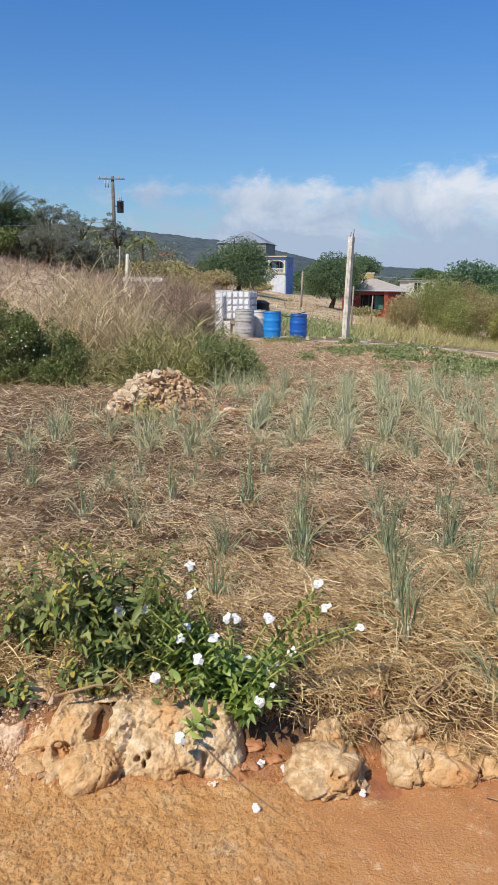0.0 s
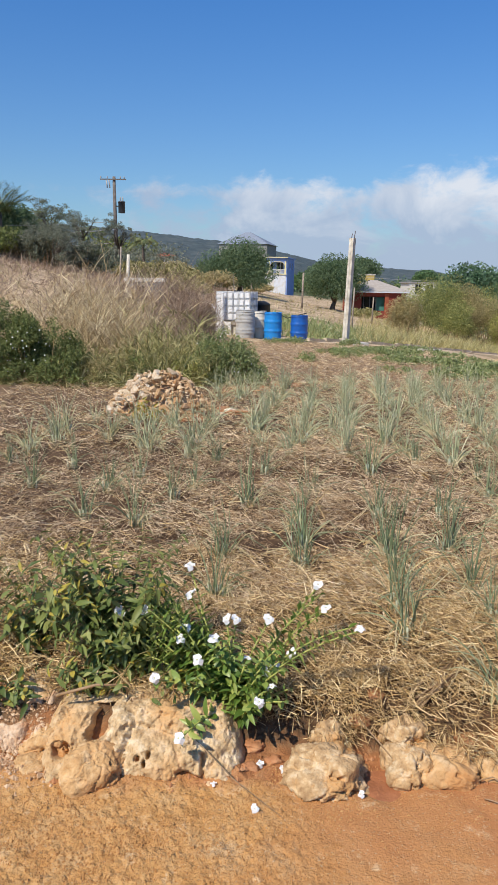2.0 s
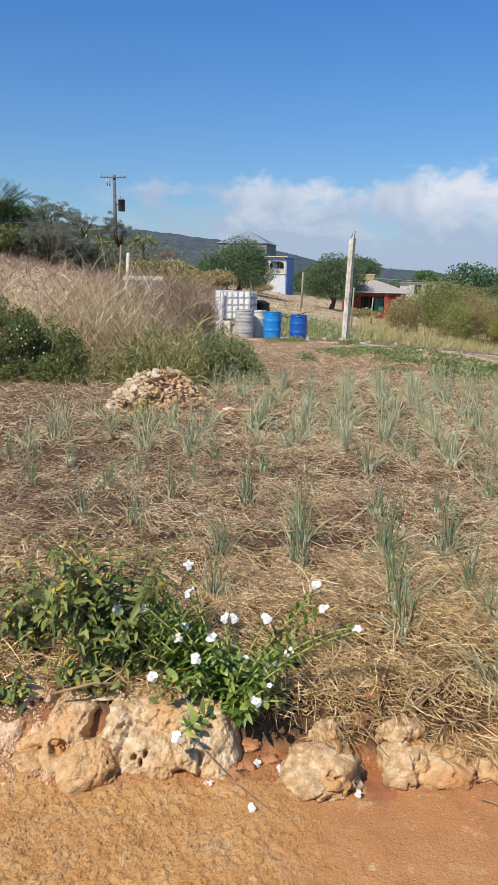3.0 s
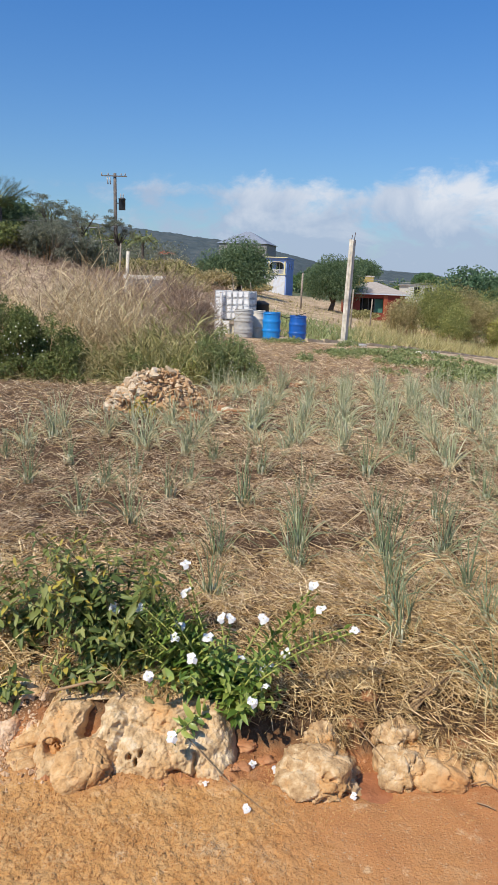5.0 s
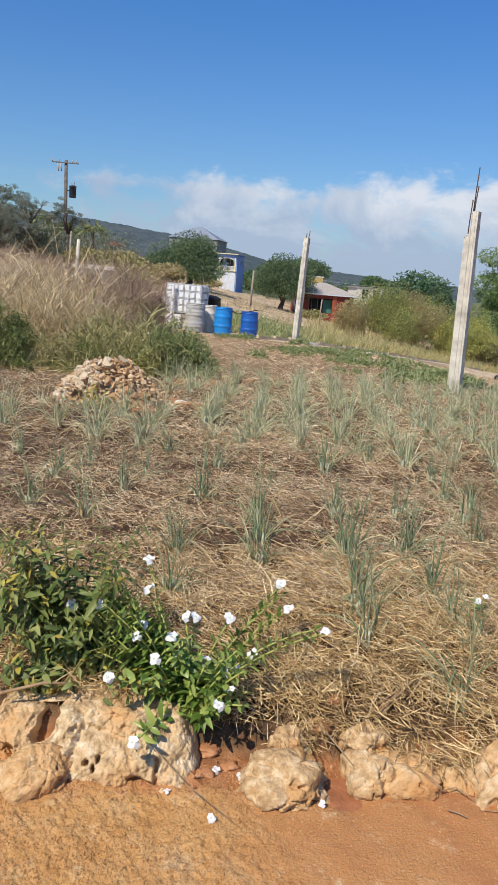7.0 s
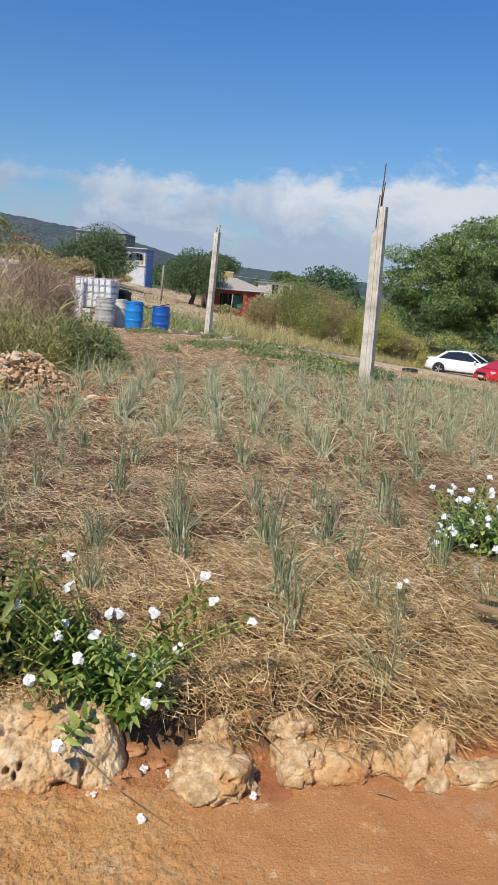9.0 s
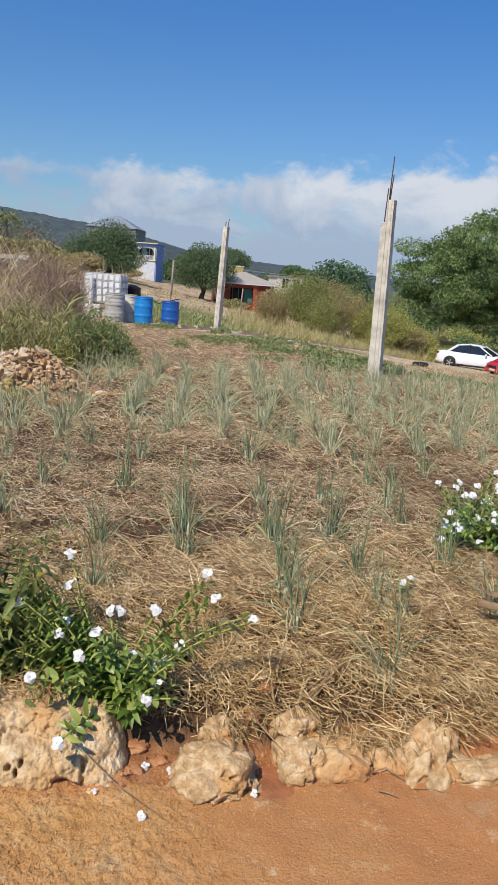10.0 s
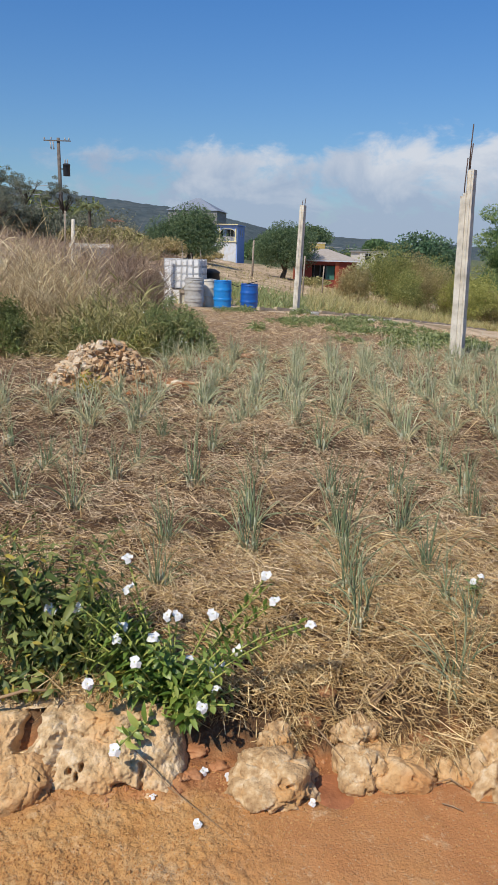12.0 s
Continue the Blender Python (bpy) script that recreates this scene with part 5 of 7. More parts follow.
def car(label, at, paint):
    root = thing("car", label, "car", "parked cars", at=at)
    secs = []
    for x, lo, hi, hw in ((-2.22, 0.45, 0.80, 0.62), (-2.15, 0.32, 0.95, 0.76), (-1.9, 0.27, 1.00, 0.84), (-1.2, 0.24, 0.98, 0.87), (0.0, 0.22, 0.95, 0.88), (1.0, 0.24, 0.94, 0.87), (1.6, 0.25, 0.88, 0.85), (2.0, 0.28, 0.80, 0.78), (2.2, 0.36, 0.68, 0.62)):
        secs.append([(x, -hw + 0.06, lo), (x, -hw, lo + 0.12), (x, -hw, hi - 0.16), (x, -hw + 0.09, hi - 0.02), (x, -hw * 0.5, hi), (x, hw * 0.5, hi), (x, hw - 0.09, hi - 0.02), (x, hw, hi - 0.16), (x, hw, lo + 0.12), (x, hw - 0.06, lo)])
    part("body", loft(secs), paint, root, smooth=True)
    cab = []
    for x, z, hw in ((-1.62, 0.97, 0.70), (-0.98, 1.39, 0.57), (-0.3, 1.46, 0.58), (0.25, 1.43, 0.58), (1.15, 0.93, 0.72)):
        b = 0.90
        cab.append([(x, -hw - 0.11 * min(1, (z - b) / 0.5), b), (x, -hw, z - 0.03), (x, -hw * 0.8, z), (x, hw * 0.8, z), (x, hw, z - 0.03), (x, hw + 0.11 * min(1, (z - b) / 0.5), b)])
    part("cabin_glass", loft(cab), DARK_GLASS, root, "dark car windows")
    top = []
    for x, z, hw in ((-1.1, 1.375, 0.58), (-0.9, 1.425, 0.585), (-0.3, 1.475, 0.59), (0.2, 1.45, 0.59), (0.4, 1.37, 0.595)):
        top.append([(x, -hw, z - 0.07), (x, -hw * 0.8, z + 0.01), (x, hw * 0.8, z + 0.01), (x, hw, z - 0.07)])
    part("roof", loft(top), paint, root, smooth=True)
    for q in (-1, 1):
        part("pillar", tube([(-1.54, q * 0.76, 0.95), (-0.98, q * 0.585, 1.38)], 0.07, 6), paint, root)
        part("pillar", tube([(-0.25, q * 0.68, 0.95), (-0.3, q * 0.59, 1.43)], 0.035, 6), BLACK_PLASTIC, root)
        part("pillar", tube([(1.1, q * 0.80, 0.93), (0.3, q * 0.60, 1.40)], 0.035, 6), paint, root)
        part("mirror", box((0.78, q * 0.95, 0.98), (0.12, 0.18, 0.12), bevel=0.03), paint, root)
        part("headlight", box((1.98, q * 0.62, 0.70), (0.22, 0.30, 0.13), bevel=0.03), LAMP_CLEAR, root)
        part("tail_light", box((-2.08, q * 0.66, 0.82), (0.22, 0.24, 0.16), bevel=0.03), LAMP_RED, root)
        part("sill", box((-0.05, q * 0.86, 0.25), (2.2, 0.06, 0.1)), BLACK_PLASTIC, root)
        for x in (-1.32, 1.32):
            part("arch", lathe([(0.001, -0.02), (0.37, -0.02), (0.37, 0.02), (0.001, 0.02)], 24), BLACK_PLASTIC, root, at=pose(x, q * 0.865, 0.36, 90))
            wheel = part("wheel", lathe([(0.12, -0.1), (0.28, -0.1), (0.325, -0.07), (0.33, 0.0), (0.325, 0.07), (0.28, 0.1), (0.12, 0.1)], 28), RUBBER, root, "black tyre", pose(x, q * 0.80, 0.33, 90))
            bm = bmesh.new()
            for k in range(5):
                box_into(bm, (0.11 * math.cos(k * 1.2566), 0.11 * math.sin(k * 1.2566), 0.0), (0.2, 0.055, 0.215), Matrix.Rotation(k * 1.2566, 4, "Z"))
            part("rim", bm, ALLOY, wheel, "alloy spokes")
    part("front_bumper", box((2.12, 0, 0.42), (0.2, 1.4, 0.22), bevel=0.05), paint, root)
    part("grille", box((2.17, 0, 0.60), (0.12, 0.8, 0.12)), BLACK_PLASTIC, root)
    part("rear_bumper", box((-2.14, 0, 0.44), (0.2, 1.4, 0.24), bevel=0.05), paint, root)
    part("plate", box((2.23, 0, 0.44), (0.02, 0.4, 0.11)), WALL_WHITE, root, "blank number plate")
    return root


car("white saloon car parked under the mango tree", on_ground(20.75, 43.2, 0.0, -40), CAR_WHITE)
red_car = car("red car with its bonnet propped open", on_ground(21.75, 39.2, 0.0, 192), CAR_RED)
part("bonnet", box((0, 0, 0), (0.95, 1.3, 0.04), bevel=0.012), CAR_RED, red_car, "raised bonnet", pose(1.25, 0, 1.06, 0, 24, 0))


def tyre(x, y):
    root = thing("tyre", "old black tyre lying beside the lane", "tyre", at=on_ground(x, y, 0.0))
    part("tread", lathe([(0.19, 0.02), (0.27, 0.0), (0.32, 0.03), (0.33, 0.1), (0.32, 0.17), (0.27, 0.2), (0.19, 0.18), (0.2, 0.1), (0.19, 0.02)], 28), RUBBER, root)


tyre(12.0, 30.0)


def kerb_run():
    """The worn line of kerb stones along the far edge of the terrace."""
    root = thing("kerb", "worn line of concrete kerb stones along the lane", "kerb", kind="structure")
    rng = random.Random(5)
    for i in range(22):
        s = -2.4 + i * 1.0
        x, y = 3.6 + 0.633 * s, 28.0 + 0.774 * s
        m = on_ground(x, y, 0.02) @ pose(0, 0, 0, rng.uniform(-3, 3), 5.6, 50.7 + rng.uniform(-2, 2))
        part("kerb_stone", box((0, 0, 0.05), (0.99, 0.15, 0.11 + rng.uniform(-0.03, 0.02)), bevel=0.02), KERB, root, at=m)


kerb_run()
for x, y, s in ((3.35, 24.3, 0.3), (6.2, 26.5, 0.28), (5.0, 22.8, 0.2)):
    tagged(part("concrete_block", box((0, 0, 0.05), (s * 1.5, s, 0.13), bevel=0.02), WALL_CREAM, at=on_ground(x, y, 0, 40)), "pale broken concrete block lying on the soil", "block", "loose blocks")


# ---- grass banks ----
def grass_stuff(name, label, X, Y, L, W, droop, mat, rng, lean=0.35, segs=3):
    n = len(X)
    P = np.stack([X, Y, ground_z(X, Y) - 0.02], -1)
    D = np.stack([rng.normal(size=n) * lean, rng.normal(size=n) * lean, np.ones(n)], -1)
    me = blade_mesh(name, P, D, L, W, droop, segs, 2, rng)
    me.materials.append(mat)
    return tagged(new(name, me), label, "grass", kind="stuff")


def tussocks(name, label, mat, cx, cy, h, per, width, lean, sag, rng):
    """Tussocks of arching blades that spread every way from their crowns."""
    m = len(cx)
    c = np.repeat(np.arange(m), per)
    n = len(c)
    az, out = rng.uniform(0, 6.2832, n), np.abs(rng.normal(size=n)) * lean + 0.05
    r = 0.16 * rng.random(n) ** 0.7
    X, Y = cx[c] + np.cos(az) * r, cy[c] + np.sin(az) * r
    P = np.stack([X, Y, ground_z(X, Y) - 0.02], -1)
    tip = rng.normal(size=(m, 2)) * 0.38
    D = np.stack([np.cos(az) * out + tip[c, 0], np.sin(az) * out + tip[c, 1], np.ones(n)], -1)
    L = h[c] * rng.uniform(0.4, 1.05, n) * (0.95 + 0.5 * np.minimum(out, 1.1))
    me = blade_mesh(name, P, D, L, width * rng.uniform(0.55, 1.5, n), rng.uniform(*sag, n) * (0.30 + 0.55 * np.minimum(out, 1.5)), 5, 2, rng, 0.06)
    me.materials.append(mat)
    tagged(new(name, me), label, "grass", kind="stuff")


def leafy_canes(name, label, mat, cx, cy, h, per, leaves, width, lean, rng, hang=(0.15, 1.1)):
    """Grass of jointed canes, each with long blades that leave it on all sides and hang over."""
    m = np.repeat(np.arange(len(cx)), per)
    n = len(m)
    tilt = rng.normal(size=(len(cx), 2)) * lean * 0.7
    X, Y = cx[m] + rng.normal(size=n) * 0.10, cy[m] + rng.normal(size=n) * 0.10
    P = np.stack([X, Y, ground_z(X, Y) - 0.02], -1)
    D = unit(np.concatenate([tilt[m] + rng.normal(size=(n, 2)) * lean, np.ones((n, 1))], 1))
    L = h[m] * rng.uniform(0.55, 1.1, n)
    k = np.repeat(np.arange(n), leaves)
    t = rng.uniform(0.12, 0.98, len(k))
    az = rng.uniform(0, 6.2832, len(k))
    LP = P[k] + D[k] * (L[k] * t)[:, None]
    LD = np.stack([np.cos(az), np.sin(az), rng.uniform(0.3, 1.6, len(k))], -1) + D[k] * 0.5
    LL = h[m][k] * rng.uniform(0.18, 0.50, len(k))
    AP, AD, AL = np.concatenate([P, LP]), np.concatenate([D, unit(LD)]), np.concatenate([L, LL])
    W = np.concatenate([rng.uniform(0.35, 0.6, n), rng.uniform(0.6, 1.4, len(k))]) * width
    S = np.concatenate([rng.uniform(0.0, 0.25, n), rng.uniform(*hang, len(k))])
    me = blade_mesh(name, AP, AD, AL, W, S, 4, 2, rng, 0.06)
    me.materials.append(mat)
    tagged(new(name, me), label, "grass", kind="stuff")


def make_bank():
    rng = np.random.default_rng(11)

    def spots(m, y0, y1, x0, right):
        x, y = rng.uniform(x0, 0.2, m), rng.uniform(y0, y1, m)
        keep = x < right - 0.45 * np.maximum(0, y - 13.1) - 0.2 * rng.random(m)
        return x[keep], y[keep]

    # olive arching grass at the foot, heaped in mounds towards the open field
    x, y = spots(330, 12.35, 14.2, -8.5, -0.35)
    mound = 0.55 + 0.62 * np.exp(-((x + 1.45) / 0.6) ** 2) + 0.25 * lattice_noise(x, y, 1.4, 71)
    h = mound * (0.72 + 0.26 * (y - 12.5)) * rng.uniform(0.6, 1.2, len(x)) * (1 - 0.5 * smoothstep(x, -0.9, -0.4))
    tussocks("olive_grass", "rank arching olive-green grass at the foot of the bank", OLIVE_GRASS, x, y, h * 1.25, 46, 0.015, 1.1, (0.6, 1.5), rng)
    x, y = spots(240, 12.5, 13.9, -4.2, -0.55)
    h = (0.55 + 0.72 * np.exp(-((x + 1.45) / 0.6) ** 2)) * rng.uniform(0.6, 1.2, len(x))
    leafy_canes("olive_canes", "yellow-green leafy grass leaning out of the bank", OLIVE_GRASS, x, y, h, 6, 7, 0.012, 0.42, rng)
    # tall dry guinea grass behind
    x, y = spots(300, 13.7, 16.6, -9.5, -1.35)
    h = (1.24 + 0.16 * (y - 13.9)) * rng.uniform(0.55, 1.15, len(x)) * (1 + 0.75 * np.exp(-((x + 2.9) / 0.8) ** 2)) * (1 - 0.45 * smoothstep(x, -2.3, -1.3))
    leafy_canes("dry_grass", "tall dry tan guinea grass on the bank", DRY_GRASS, x, y, np.minimum(h * 1.08, 1.98), 15, 7, 0.0072, 0.30, rng, (0.0, 0.9))
    x, y = spots(150, 13.2, 16.0, -9.0, -0.6)
    h = rng.uniform(0.5, 1.2, len(x)) * (1 - 0.4 * smoothstep(x, -3.0, -1.2))
    tussocks("withered_grass", "grey-brown withered grass tangled in the bank", HEDGE_BROWN, x, y, h, 40, 0.013, 1.0, (0.3, 1.2), rng)
    # pale canes standing above the rest
    n = 60
    X, Y = rng.normal(-2.75, 0.5, n), rng.normal(15.4, 0.7, n)
    grass_stuff("grass_canes", "pale dry canes standing above the grass bank", X, Y, rng.uniform(1.2, 1.85, n), rng.uniform(0.010, 0.016, n), rng.uniform(0.0, 0.3, n), DRY_GRASS, rng, 0.16, 4)


def make_far_grass():
    rng = np.random.default_rng(12)
    n = 44000
    s, p = rng.uniform(-6, 60, n), 2.4 + 22 * rng.random(n) ** 1.6
    X, Y = 3.8 + 0.633 * s - 0.774 * p, 28 + 0.774 * s + 0.633 * p
    keep = (X > 0.135 * Y) | (rng.random(n) < 0.10)
    X, Y = X[keep], Y[keep]
    half = lattice_noise(X, Y, 0.35, 9) + rng.normal(size=len(X)) * 0.2
    for mat, sel, nm, lab in ((DRY_GRASS, half > 0.62, "lane_grass", "dry straw-coloured grass along the lane"), (MEADOW, half <= 0.62, "lane_weeds", "yellow-green rank grass on the slope above the lane")):
        x, y = X[sel], Y[sel]
        q = len(x)
        grass_stuff(nm, lab, x, y, rng.uniform(0.25, 0.78, q) * (0.6 + 0.8 * lattice_noise(x, y, 0.5, 4)), rng.uniform(0.015, 0.032, q), rng.uniform(0.1, 0.6, q), mat, rng, 0.5, 2)
    n = 15000
    s, p = rng.uniform(2, 44, n), rng.uniform(1.6, 6.5, n)
    X, Y = 3.8 + 0.633 * s - 0.774 * p, 28 + 0.774 * s + 0.633 * p
    keep = X > 0.135 * Y
    X, Y = X[keep], Y[keep]
    n = len(X)
    grass_stuff("verge_grass", "tall yellowing grass on the verge below the hedge", X, Y, rng.uniform(0.5, 1.25, n) * (0.5 + 0.8 * lattice_noise(X, Y, 0.5, 14)), rng.uniform(0.012, 0.026, n), rng.uniform(0.1, 0.6, n), MEADOW, rng, 0.4, 3)
    n = 12000
    X, Y = rng.uniform(20, 48, n), rng.uniform(46.5, 80, n)
    grass_stuff("shade_grass", "rough grass under the mango tree", X, Y, rng.uniform(0.3, 0.9, n), rng.uniform(0.03, 0.07, n), rng.uniform(0.1, 0.5, n), MEADOW, rng, 0.4, 2)
    n = 26000
    X, Y = rng.uniform(-30, 0, n), rng.uniform(24, 90, n)
    keep = X < -0.03 * Y - 0.2
    X, Y = X[keep], Y[keep]
    q = len(X)
    grass_stuff("brush_grass", "brown brush on the slope behind the grass bank", X, Y, rng.uniform(0.4, 1.1, q), rng.uniform(0.012, 0.028, q) * (0.6 + Y / 60), rng.uniform(0.1, 0.5, q), TWIG, rng, 0.9, 2)
    n = 6000
    Y = rng.uniform(32, 130, n)
    X = rng.uniform(-0.06, 0.24, n) * Y
    keep = (lattice_noise(X, Y, 0.16, 35) + 0.25 * rng.random(n) > 0.55) & (-(X - 3.8) * 0.774 + (Y - 28) * 0.633 > 3)
    X, Y = X[keep], Y[keep]
    q = len(X)
    grass_stuff("slope_grass", "dry tufts on the bare slope below the houses", X, Y, rng.uniform(0.12, 0.45, q), rng.uniform(0.04, 0.08, q), rng.uniform(0.1, 0.5, q), HEDGE_BROWN, rng, 0.5, 2)
    n = 9000
    X, Y = rng.uniform(-2.0, 6.5, n), rng.uniform(28.5, 50, n)
    keep = (lattice_noise(X, Y, 0.4, 31) > 0.45) & (X < 3.8 + (Y - 28) * 0.8 - 2)
    X, Y = X[keep], Y[keep]
    q = len(X)
    grass_stuff("green_weeds", "fresh green weeds behind the drums", X, Y, rng.uniform(0.25, 0.75, q), rng.uniform(0.025, 0.05, q), rng.uniform(0.1, 0.5, q), CROP_LEAF, rng, 0.5, 2)


def bare_brush(x, y, r, h, n, seed):
    rng = np.random.default_rng(seed)
    root = thing("bare_bush", "leafless pinkish-brown brush with fine twigs", "bush", "bare brush by the tank", at=on_ground(x, y))
    P = np.stack([rng.normal(size=n) * r * 0.45, rng.normal(size=n) * r * 0.45, h * 0.75 * rng.random(n) ** 1.3], -1)
    D = np.stack([rng.normal(size=n) * 0.8 + P[:, 0] * 0.5, rng.normal(size=n) * 0.8, np.ones(n)], -1)
    L = h * rng.uniform(0.15, 0.55, n)
    part("branchwork", blade_mesh("twigs", P, D, L, rng.uniform(0.006, 0.013, n), rng.uniform(-0.1, 0.3, n), 3, 3, rng), TWIG, root)


make_bank()
make_far_grass()
for i, (x, y, r, h) in enumerate(((-2.1, 23.5, 0.7, 1.9), (-2.9, 24.5, 1.0, 2.2), (-1.55, 24.2, 0.5, 1.3), (-4.2, 25.5, 1.3, 2.0))):
    bare_brush(x, y, r, h, 900, 200 + i)
def wild_shrub(label, x, y, r, h, nleaf, leaf, mat, seed):
    """A straggling weedy shrub of many small sprays with an uneven top."""
    rng = np.random.default_rng(seed)
    root = thing("shrub", label, "shrub", at=on_ground(x, y))
    bm, clumps = bmesh.new(), []
    for k in range(70):
        cx, cy = rng.uniform(-r, r), rng.uniform(-0.6 * r, 0.6 * r)
        top = h * (1 - 0.55 * (cx / r) ** 2 - 0.25 * (cy / r) ** 2) * rng.uniform(0.25, 1.12)
        q = rng.uniform(0.07, 0.19) * (0.6 + 0.5 * r)
        clumps.append((np.array([cx, cy, max(0.08, top - q * 0.6)]), np.array([q, q, q * rng.uniform(0.7, 1.3)])))
        e = Vector(clumps[-1][0])
        if k % 2:
            tube_into(bm, [(cx * 0.5, cy * 0.5, -0.05), (cx * 0.8, cy * 0.8, e.z * 0.5), e], [0.008, 0.006, 0.003], 5)
    part("branchwork", bm, STEM_BROWN, root, smooth=True)
    part("foliage", crown_mesh("foliage", rng, clumps, nleaf, leaf, 0.42, 0.2), mat, root)
    return root


for i, (x, y, r, h, nl) in enumerate(((-4.35, 12.75, 0.85, 1.25, 5200), (-3.55, 12.6, 0.75, 1.05, 4200), (-5.2, 12.9, 0.9, 1.35, 4600), (-3.95, 12.72, 0.7, 1.1, 4200), (-6.1, 13.2, 0.9, 1.2, 4600), (-0.62, 12.9, 0.50, 0.85, 3600), (-0.25, 12.75, 0.42, 0.68, 2400))):
    sh = wild_shrub("dark green weedy shrub dotted with tiny pale flowers" if i < 5 else "small bright green shrub at the foot of the bank", x, y, r, h, int(nl * 2.2), 0.047, SHRUB_LEAF if i < 5 else CROP_LEAF, 220 + i)
    rng = np.random.default_rng(240 + i)
    m = 26 if i < 5 else 6
    d = unit(rng.normal(size=(m, 3)) + np.array([0, -1.2, 0.2]))
    P = d * np.array([r, r * 0.72, h * 0.5]) + np.array([0, 0, h * 0.5])
    L = np.full(m, 0.028)
    part("blossoms", leaf_mesh("blossoms", P, rng.normal(size=(m, 3)), d, L, L, 0.2, 0.1), PETAL, sh, "tiny pale blossoms")["kind"] = "stuff"


for i, (x, y, r, h, mt, lab) in enumerate(((-1.05, 12.7, 0.40, 0.45, HEDGE_LEAF, "yellow-green weed bush tangled with the bank grass"), (-2.35, 12.75, 0.45, 0.5, HEDGE_BROWN, "browned weed bush at the foot of the bank"), (-2.0, 12.7, 0.5, 0.5, SHRUB_LEAF, "green weed bush tangled with the bank grass"))):
    wild_shrub(lab, x, y, r, h, 3000, 0.05, mt, 280 + i)


# ---- rubble heap ----
def rubble_heap():
    root = thing("rubble_heap", "heap of broken limestone rubble on the mulch", "rubble", at=on_ground(-1.17, 9.75))
    rng = random.Random(3)
    core = rock_mesh("core", (0.56, 0.46, 0.43), 77, 4, 0.15, 0)
    part("core", core, RUBBLE_CHIPS, root, "tan clay inside the heap", pose(0, 0, -0.07))
    pool = []
    for k in range(9):
        bm = bmesh.new()
        flat = rng.uniform(0.5, 0.85)
        for _ in range(11):
            v = Vector((rng.gauss(0, 1), rng.gauss(0, 1), rng.gauss(0, 1))).normalized() * rng.uniform(0.8, 1.1)
            bm.verts.new((v.x, v.y * rng.uniform(0.6, 0.95), v.z * flat))
        hull = bmesh.ops.convex_hull(bm, input=bm.verts[:])
        bmesh.ops.delete(bm, geom=hull["geom_interior"], context="VERTS")
        pool.append(mesh_of("stone", bm))
        pool[-1].materials.append(RUBBLE)
    tan_pool = [me.copy() for me in pool]
    for me in tan_pool:
        me.materials.clear()
        me.materials.append(RUBBLE_TAN)
    for k in range(298):
        a = rng.uniform(0, 2 * math.pi)
        u = rng.random() ** 0.62
        px, py = math.cos(a) * u * 0.70 - 0.03, math.sin(a) * u * 0.60
        hz = 0.50 * (1 - u ** 2.1) * (1 + 0.12 * math.sin(3 * a))
        big = 0.085 if px < -0.28 else 0.060
        s = big * (0.45 + 0.95 * rng.random() ** 1.6)
        part("stone", rng.choice(pool if px < -0.16 + 0.2 * rng.random() or rng.random() < 0.12 else tan_pool), None, root, at=pose(px, py, hz + 0.012, rng.uniform(0, 360), rng.uniform(-90, 90), rng.uniform(0, 360)) @ Matrix.Scale(s, 4))
    r2 = np.random.default_rng(4)
    n = 800
    a, u = r2.uniform(0, 6.283, n), r2.random(n) ** 0.55
    s = 0.010 + 0.026 * r2.random(n) ** 1.5
    base = np.array([(1, 0, 0), (-0.8, 0.2, 0), (0, 0.9, 0.1), (0.1, -0.8, 0), (0, 0.1, 0.7), (0.1, 0, -0.6)])
    tri = np.array([(0, 2, 4), (2, 1, 4), (1, 3, 4), (3, 0, 4), (2, 0, 5), (1, 2, 5), (3, 1, 5), (0, 3, 5)])
    V = base[None] * s[:, None, None] * r2.uniform(0.5, 1.5, (n, 6, 3)) * r2.uniform(0.4, 1.5, (n, 1, 3))
    V += np.stack([np.cos(a) * u * 0.74 - 0.03, np.sin(a) * u * 0.62, 0.49 * (1 - u ** 2.1) * (1 + 0.12 * np.sin(3 * a)) + 0.02], -1)[:, None]
    tagged(part("chip_fill", mesh_from("chip_fill", V.reshape(-1, 3), (tri[None] + (np.arange(n) * 6)[:, None, None]).reshape(-1, 3)), RUBBLE_CHIPS, root), kind="stuff")
    part("stone", pool[0], None, root, at=pose(0.13, -0.05, 0.575, 50, 20, 40) @ Matrix.Scale(0.085, 4))



def withered_plant(x, y):
    """A dead tuft: grey-brown stalks splayed from one foot."""
    rng = np.random.default_rng(275)
    root = thing("withered_plant", "dead grey-brown tuft drooping beside the rubble heap", "plant", at=on_ground(x, y))
    n = 46
    a = rng.uniform(0, 6.2832, n)
    D = np.stack([np.cos(a) * 0.8, np.sin(a) * 0.8, rng.uniform(0.5, 1.6, n)], -1)
    part("dry_tuft", blade_mesh("dry_tuft", rng.normal(size=(n, 3)) * np.array([0.03, 0.03, 0.0]), D, rng.uniform(0.18, 0.40, n), rng.uniform(0.008, 0.016, n), rng.uniform(0.3, 1.1, n), 4, 2, rng), TWIG, root)


